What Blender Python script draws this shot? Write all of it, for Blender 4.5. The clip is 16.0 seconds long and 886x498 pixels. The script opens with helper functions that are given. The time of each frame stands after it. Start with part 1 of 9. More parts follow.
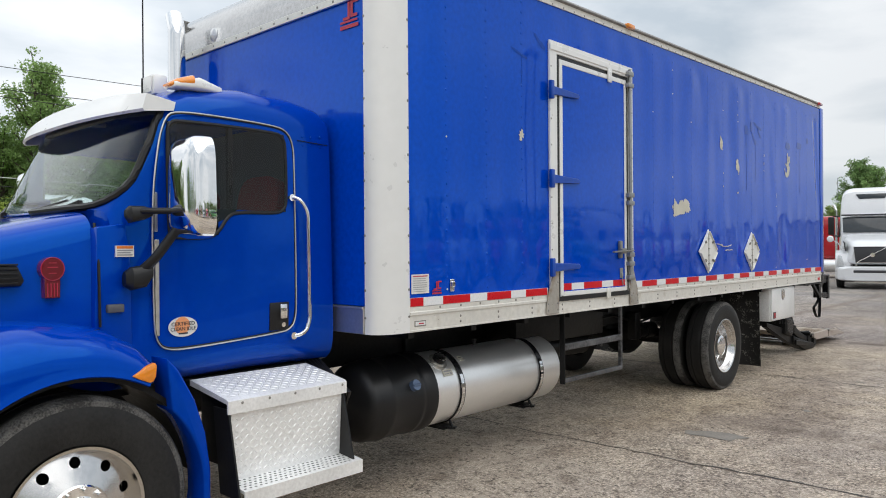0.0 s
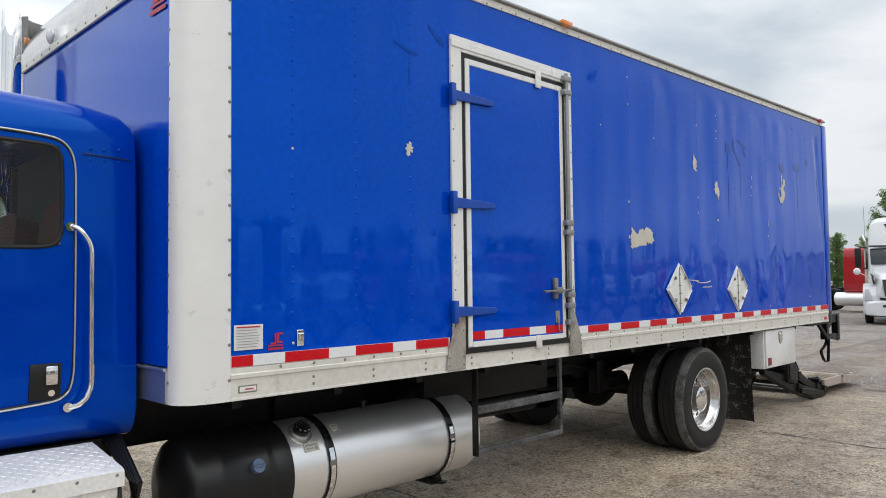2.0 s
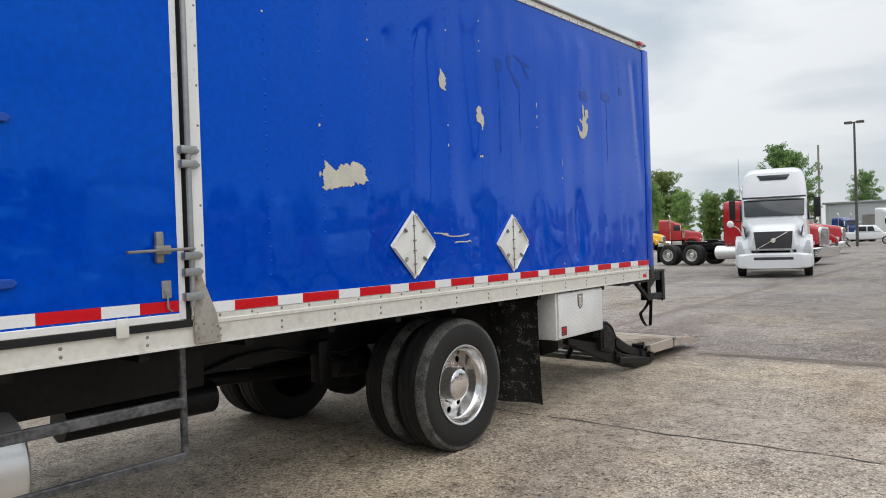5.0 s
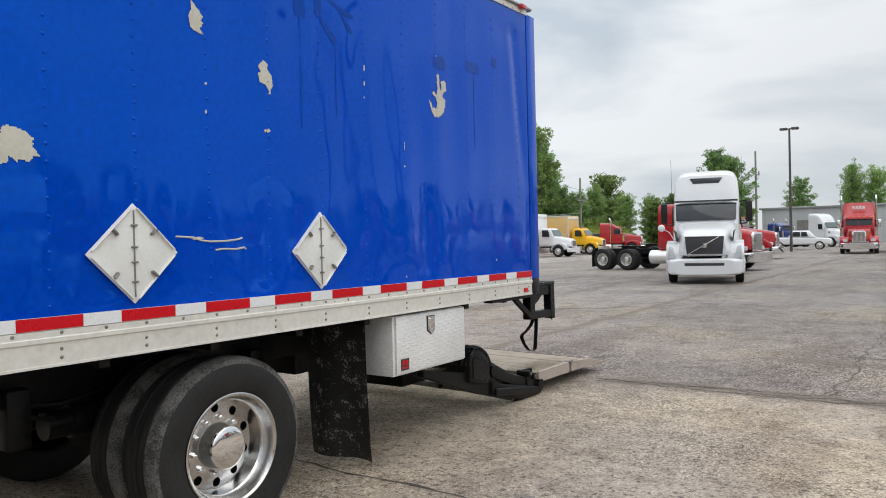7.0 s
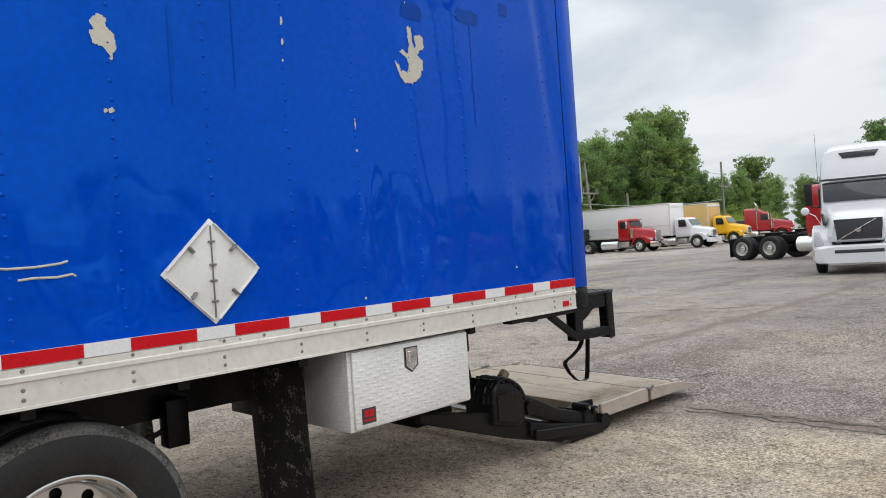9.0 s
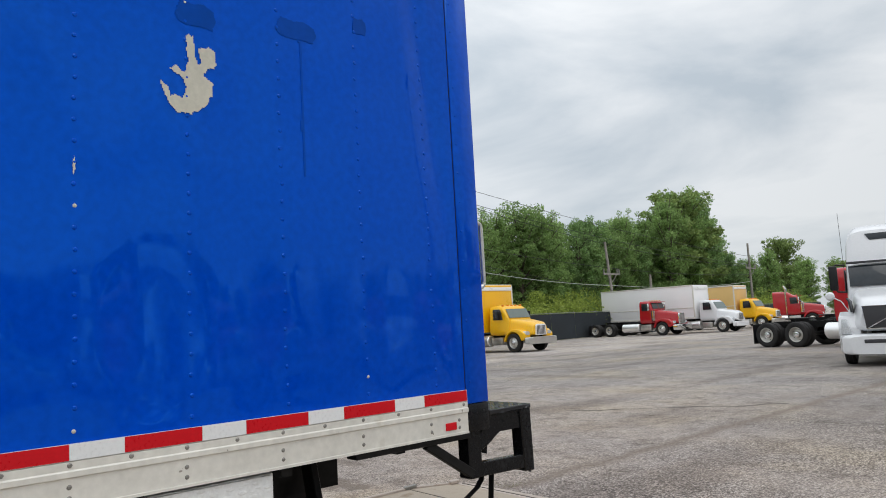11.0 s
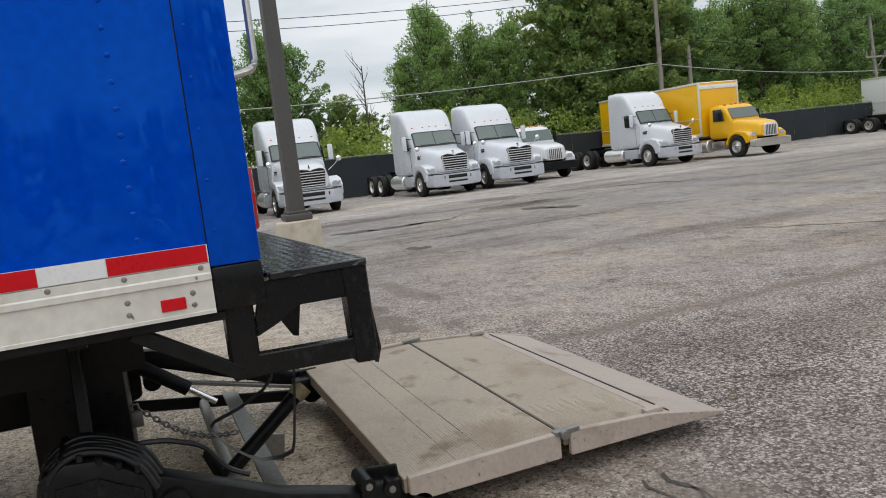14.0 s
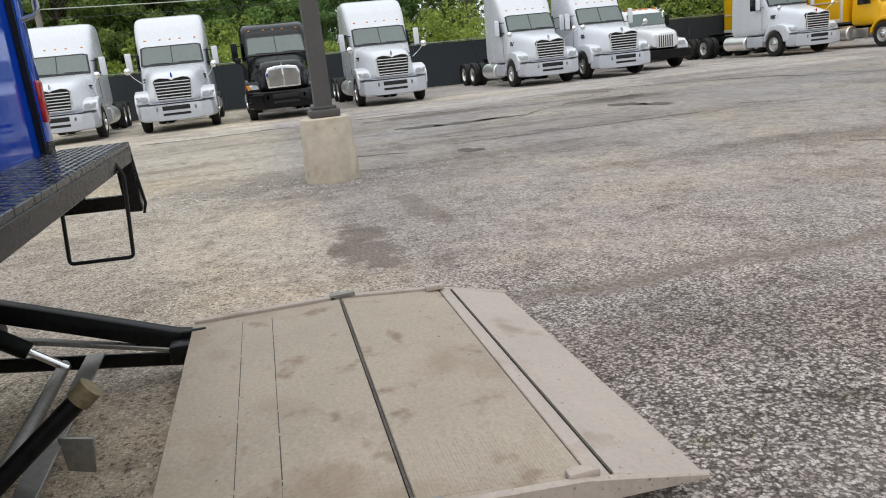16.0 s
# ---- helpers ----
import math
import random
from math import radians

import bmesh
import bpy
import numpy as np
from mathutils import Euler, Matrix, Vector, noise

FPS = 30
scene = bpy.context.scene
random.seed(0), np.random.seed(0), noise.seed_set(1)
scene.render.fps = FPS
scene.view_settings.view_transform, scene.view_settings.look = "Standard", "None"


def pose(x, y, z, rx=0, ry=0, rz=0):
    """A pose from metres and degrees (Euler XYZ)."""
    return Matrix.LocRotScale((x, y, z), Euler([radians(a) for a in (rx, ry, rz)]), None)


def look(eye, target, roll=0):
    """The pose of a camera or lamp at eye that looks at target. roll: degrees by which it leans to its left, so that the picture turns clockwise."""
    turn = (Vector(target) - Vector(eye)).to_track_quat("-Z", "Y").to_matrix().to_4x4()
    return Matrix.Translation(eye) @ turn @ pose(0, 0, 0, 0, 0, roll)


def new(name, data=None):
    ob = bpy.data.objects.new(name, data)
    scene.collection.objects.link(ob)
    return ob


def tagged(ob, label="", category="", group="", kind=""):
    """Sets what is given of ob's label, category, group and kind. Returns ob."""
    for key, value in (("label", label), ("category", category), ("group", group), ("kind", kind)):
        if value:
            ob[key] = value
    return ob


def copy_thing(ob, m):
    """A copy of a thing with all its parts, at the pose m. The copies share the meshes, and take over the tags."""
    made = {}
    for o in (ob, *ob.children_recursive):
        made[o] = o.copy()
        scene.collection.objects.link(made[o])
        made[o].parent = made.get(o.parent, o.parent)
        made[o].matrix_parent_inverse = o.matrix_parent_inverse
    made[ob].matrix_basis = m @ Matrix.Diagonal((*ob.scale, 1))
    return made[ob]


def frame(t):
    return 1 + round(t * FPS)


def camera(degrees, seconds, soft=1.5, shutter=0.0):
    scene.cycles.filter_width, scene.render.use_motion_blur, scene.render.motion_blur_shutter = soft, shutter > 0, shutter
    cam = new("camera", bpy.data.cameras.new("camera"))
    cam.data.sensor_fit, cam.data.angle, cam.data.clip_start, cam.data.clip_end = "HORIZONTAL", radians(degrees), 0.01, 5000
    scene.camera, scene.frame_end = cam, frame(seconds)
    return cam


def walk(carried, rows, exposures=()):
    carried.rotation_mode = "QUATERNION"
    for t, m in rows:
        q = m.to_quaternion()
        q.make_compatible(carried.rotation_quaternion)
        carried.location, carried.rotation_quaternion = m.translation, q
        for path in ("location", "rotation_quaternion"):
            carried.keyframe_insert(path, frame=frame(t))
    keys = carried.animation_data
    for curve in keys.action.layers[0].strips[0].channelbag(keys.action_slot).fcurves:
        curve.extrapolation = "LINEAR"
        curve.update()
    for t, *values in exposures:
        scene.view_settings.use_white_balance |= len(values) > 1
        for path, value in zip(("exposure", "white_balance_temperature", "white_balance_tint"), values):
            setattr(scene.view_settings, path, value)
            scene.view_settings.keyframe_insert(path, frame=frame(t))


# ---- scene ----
cam = camera(62.3, 16.0, 1.0)
PATH = [
    (0, (-0.178, 0.225, 1.566), (-1.542, 1.687, 1.564), -0.4),
    (0.5, (-0.237, 0.581, 1.549), (-1.542, 2.097, 1.583), 1.0),
    (1, (-0.294, 0.934, 1.581), (-1.562, 2.476, 1.699), -1.7),
    (1.5, (-0.203, 1.27, 1.692), (-1.654, 2.637, 1.859), 0.0),
    (2, (-0.22, 1.637, 1.595), (-1.638, 3.044, 1.687), -0.7),
    (2.5, (-0.222, 2.029, 1.567), (-1.558, 3.515, 1.647), -0.3),
    (3, (-0.169, 2.412, 1.581), (-1.561, 3.848, 1.626), -0.1),
    (3.5, (-0.124, 2.765, 1.623), (-1.421, 4.287, 1.602), 0.0),
    (4, (-0.139, 3.198, 1.553), (-1.365, 4.779, 1.551), -0.5),
    (4.2, (-0.133, 3.365, 1.537), (-1.386, 4.923, 1.517), -2.0),
    (6.3, (-0.193, 5.154, 1.521), (-1.43, 6.725, 1.5), -1.2),
    (6.5, (-0.244, 5.35, 1.53), (-1.458, 6.939, 1.494), -1.4),
    (7, (-0.298, 5.795, 1.537), (-1.44, 7.437, 1.517), -1.3),
    (7.5, (-0.305, 6.226, 1.534), (-1.564, 7.779, 1.542), -0.6),
    (8, (-0.342, 6.617, 1.516), (-1.6, 8.17, 1.564), -1.3),
    (8.5, (-0.437, 7.031, 1.537), (-1.704, 8.578, 1.542), -3.1),
    (9, (-0.407, 7.453, 1.543), (-1.836, 8.853, 1.534), -3.9),
    (9.5, (-0.519, 7.87, 1.527), (-1.925, 9.292, 1.548), -2.9),
    (9.7, (-0.585, 8.04, 1.493), (-1.962, 9.487, 1.566), -3.9),
    (11.8, (-0.725, 9.702, 1.624), (-2.315, 10.893, 1.855), -1.5),
    (12, (-0.721, 9.878, 1.623), (-2.379, 10.989, 1.75), -1.6),
    (12.5, (-0.808, 10.256, 1.55), (-2.468, 11.37, 1.61), -3.3),
    (13, (-0.892, 10.642, 1.533), (-2.542, 11.772, 1.534), -6.5),
    (13.5, (-0.944, 11.023, 1.494), (-2.742, 11.893, 1.4), -3.4),
    (13.8, (-0.996, 11.256, 1.457), (-2.83, 12.027, 1.256), -6.0),
    (14, (-1.079, 11.397, 1.432), (-2.903, 12.182, 1.192), -6.5),
    (14.5, (-1.273, 11.726, 1.437), (-3.091, 12.519, 1.18), -4.4),
    (15, (-1.393, 12.121, 1.427), (-3.298, 12.643, 1.119), -7.8),
    (15.5, (-1.637, 12.44, 1.396), (-3.545, 12.946, 1.07), -6.1),
    (16, (-1.961, 12.704, 1.39), (-3.84, 13.165, 0.887), -6.0),
]
walk(cam, [(t, look(eye, target, roll)) for t, eye, target, roll in PATH], [(0, 0.03), (9.5, 0.02), (12, -0.23), (13.5, -0.25), (14.5, -0.16), (16, 0.0)])

# ---- light ----
SUN_EL, SUN_AZ = radians(59), radians(107)
world = bpy.data.worlds.new("overcast_sky")
scene.world = world
world.use_nodes = True
wn, wl = world.node_tree.nodes, world.node_tree.links
wn.clear()
w_out = wn.new("ShaderNodeOutputWorld")
w_bg = wn.new("ShaderNodeBackground")
w_sky = wn.new("ShaderNodeTexSky")
w_sky.sky_type = "NISHITA"
w_sky.sun_disc = False
w_sky.sun_elevation, w_sky.sun_rotation = SUN_EL, SUN_AZ
w_gain = wn.new("ShaderNodeVectorMath")
w_gain.operation = "SCALE"
w_gain.inputs[3].default_value = 0.10
w_tc = wn.new("ShaderNodeTexCoord")
w_map = wn.new("ShaderNodeMapping")
w_map.inputs["Scale"].default_value = (1.0, 1.0, 3.2)
w_noise = wn.new("ShaderNodeTexNoise")
w_noise.inputs["Scale"].default_value = 2.1
w_noise.inputs["Detail"].default_value = 7.0
w_noise.inputs["Roughness"].default_value = 0.52
w_noise.inputs["Distortion"].default_value = 0.35
w_ramp = wn.new("ShaderNodeValToRGB")
w_ramp.color_ramp.elements[0].position = 0.36
w_ramp.color_ramp.elements[0].color = (0.53, 0.595, 0.655, 1)
w_ramp.color_ramp.elements[1].position = 0.60
w_ramp.color_ramp.elements[1].color = (0.87, 0.895, 0.915, 1)
w_mix = wn.new("ShaderNodeMixRGB")
w_mix.inputs[0].default_value = 0.90
wl.new(w_sky.outputs[0], w_gain.inputs[0])
wl.new(w_tc.outputs["Generated"], w_map.inputs[0])
wl.new(w_map.outputs[0], w_noise.inputs["Vector"])
wl.new(w_noise.outputs[0], w_ramp.inputs[0])
wl.new(w_gain.outputs[0], w_mix.inputs[1])
wl.new(w_ramp.outputs[0], w_mix.inputs[2])
w_bg.inputs[1].default_value = 1.0
# an overcast sky is brighter overhead than at the horizon
w_sep = wn.new("ShaderNodeSeparateXYZ")
w_up = wn.new("ShaderNodeMath")
w_up.operation, w_up.use_clamp = "MULTIPLY", True
w_up.inputs[1].default_value = 1.0
w_pow = wn.new("ShaderNodeMath")
w_pow.operation = "POWER"
w_pow.inputs[1].default_value = 1.6
w_fac = wn.new("ShaderNodeMath")
w_fac.operation = "MULTIPLY_ADD"
w_fac.inputs[1].default_value, w_fac.inputs[2].default_value = 0.92, 0.88
w_dome = wn.new("ShaderNodeVectorMath")
w_dome.operation = "SCALE"
wl.new(w_tc.outputs["Generated"], w_sep.inputs[0])
wl.new(w_sep.outputs[2], w_up.inputs[0])
wl.new(w_up.outputs[0], w_pow.inputs[0])
wl.new(w_pow.outputs[0], w_fac.inputs[0])
wl.new(w_mix.outputs[0], w_dome.inputs[0])
# the cloud is thinner over the fence side
w_west = wn.new("ShaderNodeMath")
w_west.operation, w_west.use_clamp = "MULTIPLY", True
w_west.inputs[1].default_value = -1.0
w_thin = wn.new("ShaderNodeMath")
w_thin.operation = "MULTIPLY_ADD"
w_thin.inputs[1].default_value, w_thin.inputs[2].default_value = 0.30, 1.0
w_all = wn.new("ShaderNodeMath")
w_all.operation = "MULTIPLY"
wl.new(w_sep.outputs[0], w_west.inputs[0])
wl.new(w_west.outputs[0], w_thin.inputs[0])
wl.new(w_fac.outputs[0], w_all.inputs[0])
wl.new(w_thin.outputs[0], w_all.inputs[1])
wl.new(w_all.outputs[0], w_dome.inputs[3])
wl.new(w_dome.outputs[0], w_bg.inputs[0])
wl.new(w_bg.outputs[0], w_out.inputs[0])

sun_data = bpy.data.lights.new("sun", "SUN")
sun_data.energy, sun_data.angle, sun_data.color = 1.2, radians(75), (1.0, 0.97, 0.92)
sun = new("sun", sun_data)
sun.matrix_world = look((21, -1, 40), (-2, 6, 0))


# ---- materials ----
def surface(name, base, rough=0.5, metal=0.0, vary=0.12, big=0.6, fine=40.0, bump=0.0, coat=0.0, spec=0.5, tint=None, island=0.0):
    """Base colour with stains at one scale and grain at another, and a fine relief."""
    m = bpy.data.materials.new(name)
    m.use_nodes = True
    n, l = m.node_tree.nodes, m.node_tree.links
    p = n["Principled BSDF"]
    tc = n.new("ShaderNodeTexCoord")
    a = n.new("ShaderNodeTexNoise")
    a.inputs["Scale"].default_value = big
    a.inputs["Detail"].default_value = 5
    b = n.new("ShaderNodeTexNoise")
    b.inputs["Scale"].default_value = fine
    b.inputs["Detail"].default_value = 3
    l.new(tc.outputs["Object"], a.inputs["Vector"])
    l.new(tc.outputs["Object"], b.inputs["Vector"])
    mixn = n.new("ShaderNodeMath")
    mixn.operation = "ADD"
    l.new(a.outputs[0], mixn.inputs[0])
    l.new(b.outputs[0], mixn.inputs[1])
    ramp = n.new("ShaderNodeValToRGB")
    dark = [c * (1 - vary) for c in base] + [1]
    light = [min(1, c * (1 + vary)) for c in (tint or base)] + [1]
    ramp.color_ramp.elements[0].color, ramp.color_ramp.elements[1].color = dark, light
    ramp.color_ramp.elements[0].position, ramp.color_ramp.elements[1].position = 0.35, 0.65
    half = n.new("ShaderNodeMath")
    half.operation = "MULTIPLY"
    half.inputs[1].default_value = 0.5
    l.new(mixn.outputs[0], half.inputs[0])
    l.new(half.outputs[0], ramp.inputs[0])
    l.new(ramp.outputs[0], p.inputs["Base Color"])
    p.inputs["Metallic"].default_value = metal
    p.inputs["Specular IOR Level"].default_value = spec
    p.inputs["Coat Weight"].default_value = coat
    p.inputs["Coat Roughness"].default_value = 0.04
    rr = n.new("ShaderNodeMapRange")
    rr.inputs["To Min"].default_value, rr.inputs["To Max"].default_value = max(0.02, rough * 0.8), min(1, rough * 1.25)
    l.new(half.outputs[0], rr.inputs["Value"])
    rr.inputs["From Min"].default_value, rr.inputs["From Max"].default_value = 0.3, 0.7
    l.new(rr.outputs[0], p.inputs["Roughness"])
    if bump:
        bp = n.new("ShaderNodeBump")
        bp.inputs["Strength"].default_value = bump
        bp.inputs["Distance"].default_value = 0.01
        l.new(b.outputs[0], bp.inputs["Height"])
        l.new(bp.outputs[0], p.inputs["Normal"])
    return m


def glass(name, tint=(0.7, 0.75, 0.75), rough=0.0, ior=1.45):
    m = bpy.data.materials.new(name)
    m.use_nodes = True
    p = m.node_tree.nodes["Principled BSDF"]
    p.inputs["Base Color"].default_value = (*tint, 1)
    p.inputs["Roughness"].default_value = rough
    p.inputs["Transmission Weight"].default_value = 1.0
    p.inputs["IOR"].default_value = ior
    return m


def ground_material():
    """Worn concrete with its stones laid bare, stained at large scale."""
    m = bpy.data.materials.new("exposed_aggregate_concrete")
    m.use_nodes = True
    n, l = m.node_tree.nodes, m.node_tree.links
    p = n["Principled BSDF"]
    tc = n.new("ShaderNodeTexCoord")

    def tex(scale, detail=4, rough=0.6):
        t = n.new("ShaderNodeTexNoise")
        t.inputs["Scale"].default_value = scale
        t.inputs["Detail"].default_value = detail
        t.inputs["Roughness"].default_value = rough
        l.new(tc.outputs["Object"], t.inputs["Vector"])
        return t

    def ramp(src, stops):
        r = n.new("ShaderNodeValToRGB")
        r.color_ramp.elements[0].position, r.color_ramp.elements[0].color = stops[0][0], (*stops[0][1], 1)
        r.color_ramp.elements[1].position, r.color_ramp.elements[1].color = stops[-1][0], (*stops[-1][1], 1)
        for pos, c in stops[1:-1]:
            e = r.color_ramp.elements.new(pos)
            e.color = (*c, 1)
        l.new(src, r.inputs[0])
        return r

    def mix(mode, fac, a, b):
        x = n.new("ShaderNodeMixRGB")
        x.blend_type = mode
        if isinstance(fac, float):
            x.inputs[0].default_value = fac
        else:
            l.new(fac, x.inputs[0])
        l.new(a, x.inputs[1])
        l.new(b, x.inputs[2])
        return x.outputs[0]

    def math1(op, x, y=None, z=None, clamp=False):
        k = n.new("ShaderNodeMath")
        k.operation, k.use_clamp = op, clamp
        for i, v in enumerate((x, y, z)):
            if v is None:
                continue
            if isinstance(v, (int, float)):
                k.inputs[i].default_value = v
            else:
                l.new(v, k.inputs[i])
        return k.outputs[0]

    def cells(feature):
        v = n.new("ShaderNodeTexVoronoi")
        v.feature = feature
        v.inputs["Scale"].default_value = 60
        l.new(warp.outputs[0], v.inputs["Vector"])
        return v

    warp = n.new("ShaderNodeVectorMath")
    warp.operation = "MULTIPLY_ADD"
    warp.inputs[1].default_value = (0.03, 0.03, 0.0)
    l.new(tex(30.0, 2).outputs["Color"], warp.inputs[0])
    l.new(tc.outputs["Object"], warp.inputs[2])
    stones = cells("F1")
    xyz = n.new("ShaderNodeSeparateXYZ")
    l.new(tc.outputs["Object"], xyz.inputs[0])
    grey = n.new("ShaderNodeRGBToBW")
    l.new(stones.outputs["Color"], grey.inputs[0])
    stone_col = ramp(grey.outputs[0], [(0.17, (0.16, 0.13, 0.112)), (0.30, (0.36, 0.298, 0.265)), (0.50, (0.47, 0.395, 0.355)), (0.82, (0.68, 0.59, 0.545))])
    gap = ramp(stones.outputs["Distance"], [(0.44, (1, 1, 1)), (0.66, (0.22, 0.20, 0.185))])
    bare = mix("MULTIPLY", 1.0, stone_col.outputs[0], gap.outputs[0])
    pits = ramp(tex(88.0, 3, 0.6).outputs[0], [(0.40, (0.30, 0.27, 0.25)), (0.47, (1, 1, 1))])
    bare = mix("MULTIPLY", 0.9, bare, pits.outputs[0])
    paste = ramp(tex(7.0, 7, 0.7).outputs[0], [(0.32, (0.27, 0.222, 0.198)), (0.5, (0.385, 0.322, 0.29)), (0.68, (0.50, 0.425, 0.385))])
    # where the paste is worn off the stones, more so by the truck's side
    slab = math1("MULTIPLY", math1("MULTIPLY_ADD", xyz.outputs[1], 1.2, -15.6, True), math1("MULTIPLY_ADD", xyz.outputs[0], 0.5, 3.4, True))
    wear = math1("MULTIPLY_ADD", tex(0.45, 6, 0.62).outputs[0], 2.4, math1("MULTIPLY_ADD", slab, 0.55, -0.95), True)
    wear = math1("MULTIPLY_ADD", wear, 0.68, 0.26)
    base = mix("MIX", wear, paste.outputs[0], bare)
    # crevices between the worn stones, a finger to a hand across
    for scale, lo, hi, deep, fac in ((27.0, 0.405, 0.455, 0.20, 0.85), (11.0, 0.375, 0.43, 0.32, 0.55)):
        pit = ramp(tex(scale, 8, 0.74).outputs[0], [(lo, (deep, deep * 0.95, deep * 0.9)), (hi, (1, 1, 1))])
        base = mix("MULTIPLY", fac, base, pit.outputs[0])
    hue = ramp(tex(0.32, 5, 0.6).outputs[0], [(0.40, (1.02, 1.10, 1.16)), (0.52, (1.04, 1.10, 1.11)), (0.66, (1.09, 1.13, 1.04))])
    base = mix("MULTIPLY", 1.0, base, hue.outputs[0])
    # the slabs beside the truck are yellower than those behind it
    near = math1("MULTIPLY_ADD", xyz.outputs[1], -1.2, 16.4, True)
    tone = ramp(near, [(0.0, (0.96, 0.935, 0.915)), (1.0, (1.27, 1.215, 1.07))])
    base = mix("MULTIPLY", 1.0, base, tone.outputs[0])
    stain = ramp(tex(0.16, 6, 0.62).outputs[0], [(0.33, (0.72, 0.70, 0.69)), (0.5, (1, 1, 1)), (0.68, (1.12, 1.10, 1.07))])
    base = mix("MULTIPLY", 1.0, base, stain.outputs[0])
    streak = n.new("ShaderNodeMapping")
    streak.inputs["Scale"].default_value = (0.9, 0.22, 1.0)
    l.new(tc.outputs["Object"], streak.inputs[0])
    st = tex(1.0, 6, 0.6)
    l.new(streak.outputs[0], st.inputs["Vector"])
    dark = ramp(st.outputs[0], [(0.50, (1, 1, 1)), (0.60, (0.80, 0.775, 0.76)), (0.70, (0.62, 0.59, 0.57))])
    base = mix("MULTIPLY", 0.9, base, dark.outputs[0])
    spot = ramp(tex(0.9, 5, 0.65).outputs[0], [(0.64, (1, 1, 1)), (0.70, (0.55, 0.53, 0.51))])
    base = mix("MULTIPLY", 0.8, base, spot.outputs[0])
    rag = tex(2.6, 8, 0.72)
    crumbs = ramp(tex(34.0, 4, 0.7).outputs[0], [(0.32, (0.07, 0.053, 0.042)), (0.52, (0.165, 0.13, 0.106)), (0.7, (0.29, 0.237, 0.2))])
    # crumbled and stained places in the yard: (x, y, half widths), how dark
    for px, py, rx, ry, k in ((-7.7, 13.45, 1.0, 0.30, 0.85), (-8.9, 14.2, 1.3, 0.18, 0.6), (-18.5, 21.4, 0.9, 1.6, 1.0), (-22.1, 22.4, 1.0, 1.1, 1.0), (-20.5, 17.4, 0.7, 2.2, 1.0), (-15.3, 17.5, 0.3, 2.6, 0.6), (-12.2, 12.6, 1.2, 1.6, 0.4), (-1.4, 15.5, 0.9, 0.3, 0.6), (-13.5, 25.5, 3.0, 0.5, 0.5), (-24.0, 28.0, 1.0, 3.0, 0.5), (-2.6, 7.0, 0.9, 0.35, 0.35)):
        ex = math1("POWER", math1("ABSOLUTE", math1("MULTIPLY_ADD", xyz.outputs[0], 1 / rx, -px / rx)), 2.0)
        ey = math1("POWER", math1("ABSOLUTE", math1("MULTIPLY_ADD", xyz.outputs[1], 1 / ry, -py / ry)), 2.0)
        r2 = math1("MULTIPLY_ADD", rag.outputs[0], 5.0, math1("ADD", ex, ey))
        f = math1("MULTIPLY", math1("MULTIPLY_ADD", r2, -2.2, 7.4, True), k)
        base = mix("MIX", f, base, crumbs.outputs[0])
    # blotches a hand or an arm across, and the paler lane before the parked tractors
    blotch = ramp(tex(2.4, 8, 0.72).outputs[0], [(0.37, (0.66, 0.635, 0.62)), (0.47, (0.98, 0.98, 0.98)), (0.62, (1.12, 1.115, 1.10))])
    base = mix("MULTIPLY", 0.85, base, blotch.outputs[0])
    lane = math1("MULTIPLY_ADD", math1("MULTIPLY_ADD", rag.outputs[0], 3.0, xyz.outputs[0]), -1.1, -22.0, True)
    gain = n.new("ShaderNodeVectorMath")
    gain.operation = "SCALE"
    l.new(base, gain.inputs[0])
    l.new(math1("MULTIPLY_ADD", lane, 0.38, 1.0), gain.inputs["Scale"])
    base = gain.outputs[0]
    # the yard turns greyer and bluer away from the truck
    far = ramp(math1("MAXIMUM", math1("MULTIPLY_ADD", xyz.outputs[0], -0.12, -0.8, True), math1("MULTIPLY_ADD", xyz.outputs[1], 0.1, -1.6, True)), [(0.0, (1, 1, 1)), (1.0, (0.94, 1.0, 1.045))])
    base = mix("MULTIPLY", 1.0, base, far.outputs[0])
    # dirt washed into the two wide slab joints
    wob = math1("MULTIPLY_ADD", tex(1.6, 5, 0.7).outputs[0], 0.55, -0.275)
    d1 = math1("ABSOLUTE", math1("ADD", math1("ADD", xyz.outputs[0], 5.72), wob))
    j1 = math1("MULTIPLY", math1("MULTIPLY_ADD", d1, -5.5, 1.0, True), math1("MULTIPLY_ADD", xyz.outputs[1], 1.5, -20.5, True))
    d2 = math1("ABSOLUTE", math1("ADD", math1("MULTIPLY_ADD", xyz.outputs[0], -0.018, math1("ADD", xyz.outputs[1], -13.38)), wob))
    j2 = math1("MULTIPLY", math1("MULTIPLY_ADD", d2, -6.5, 1.5, True), math1("MULTIPLY_ADD", xyz.outputs[0], 2.0, 7.4, True))
    dirt = math1("MULTIPLY", math1("MAXIMUM", j1, j2), 0.92)
    mud = ramp(tex(26.0, 3).outputs[0], [(0.35, (0.095, 0.074, 0.06)), (0.65, (0.27, 0.218, 0.182))])
    base = mix("MIX", dirt, base, mud.outputs[0])
    tone = n.new("ShaderNodeRGB")
    tone.outputs[0].default_value = (1.01, 1.0, 0.99, 1)
    base = mix("MULTIPLY", 1.0, base, tone.outputs[0])
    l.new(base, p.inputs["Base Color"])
    p.inputs["Roughness"].default_value = 0.82
    p.inputs["Specular IOR Level"].default_value = 0.35
    bp = n.new("ShaderNodeBump")
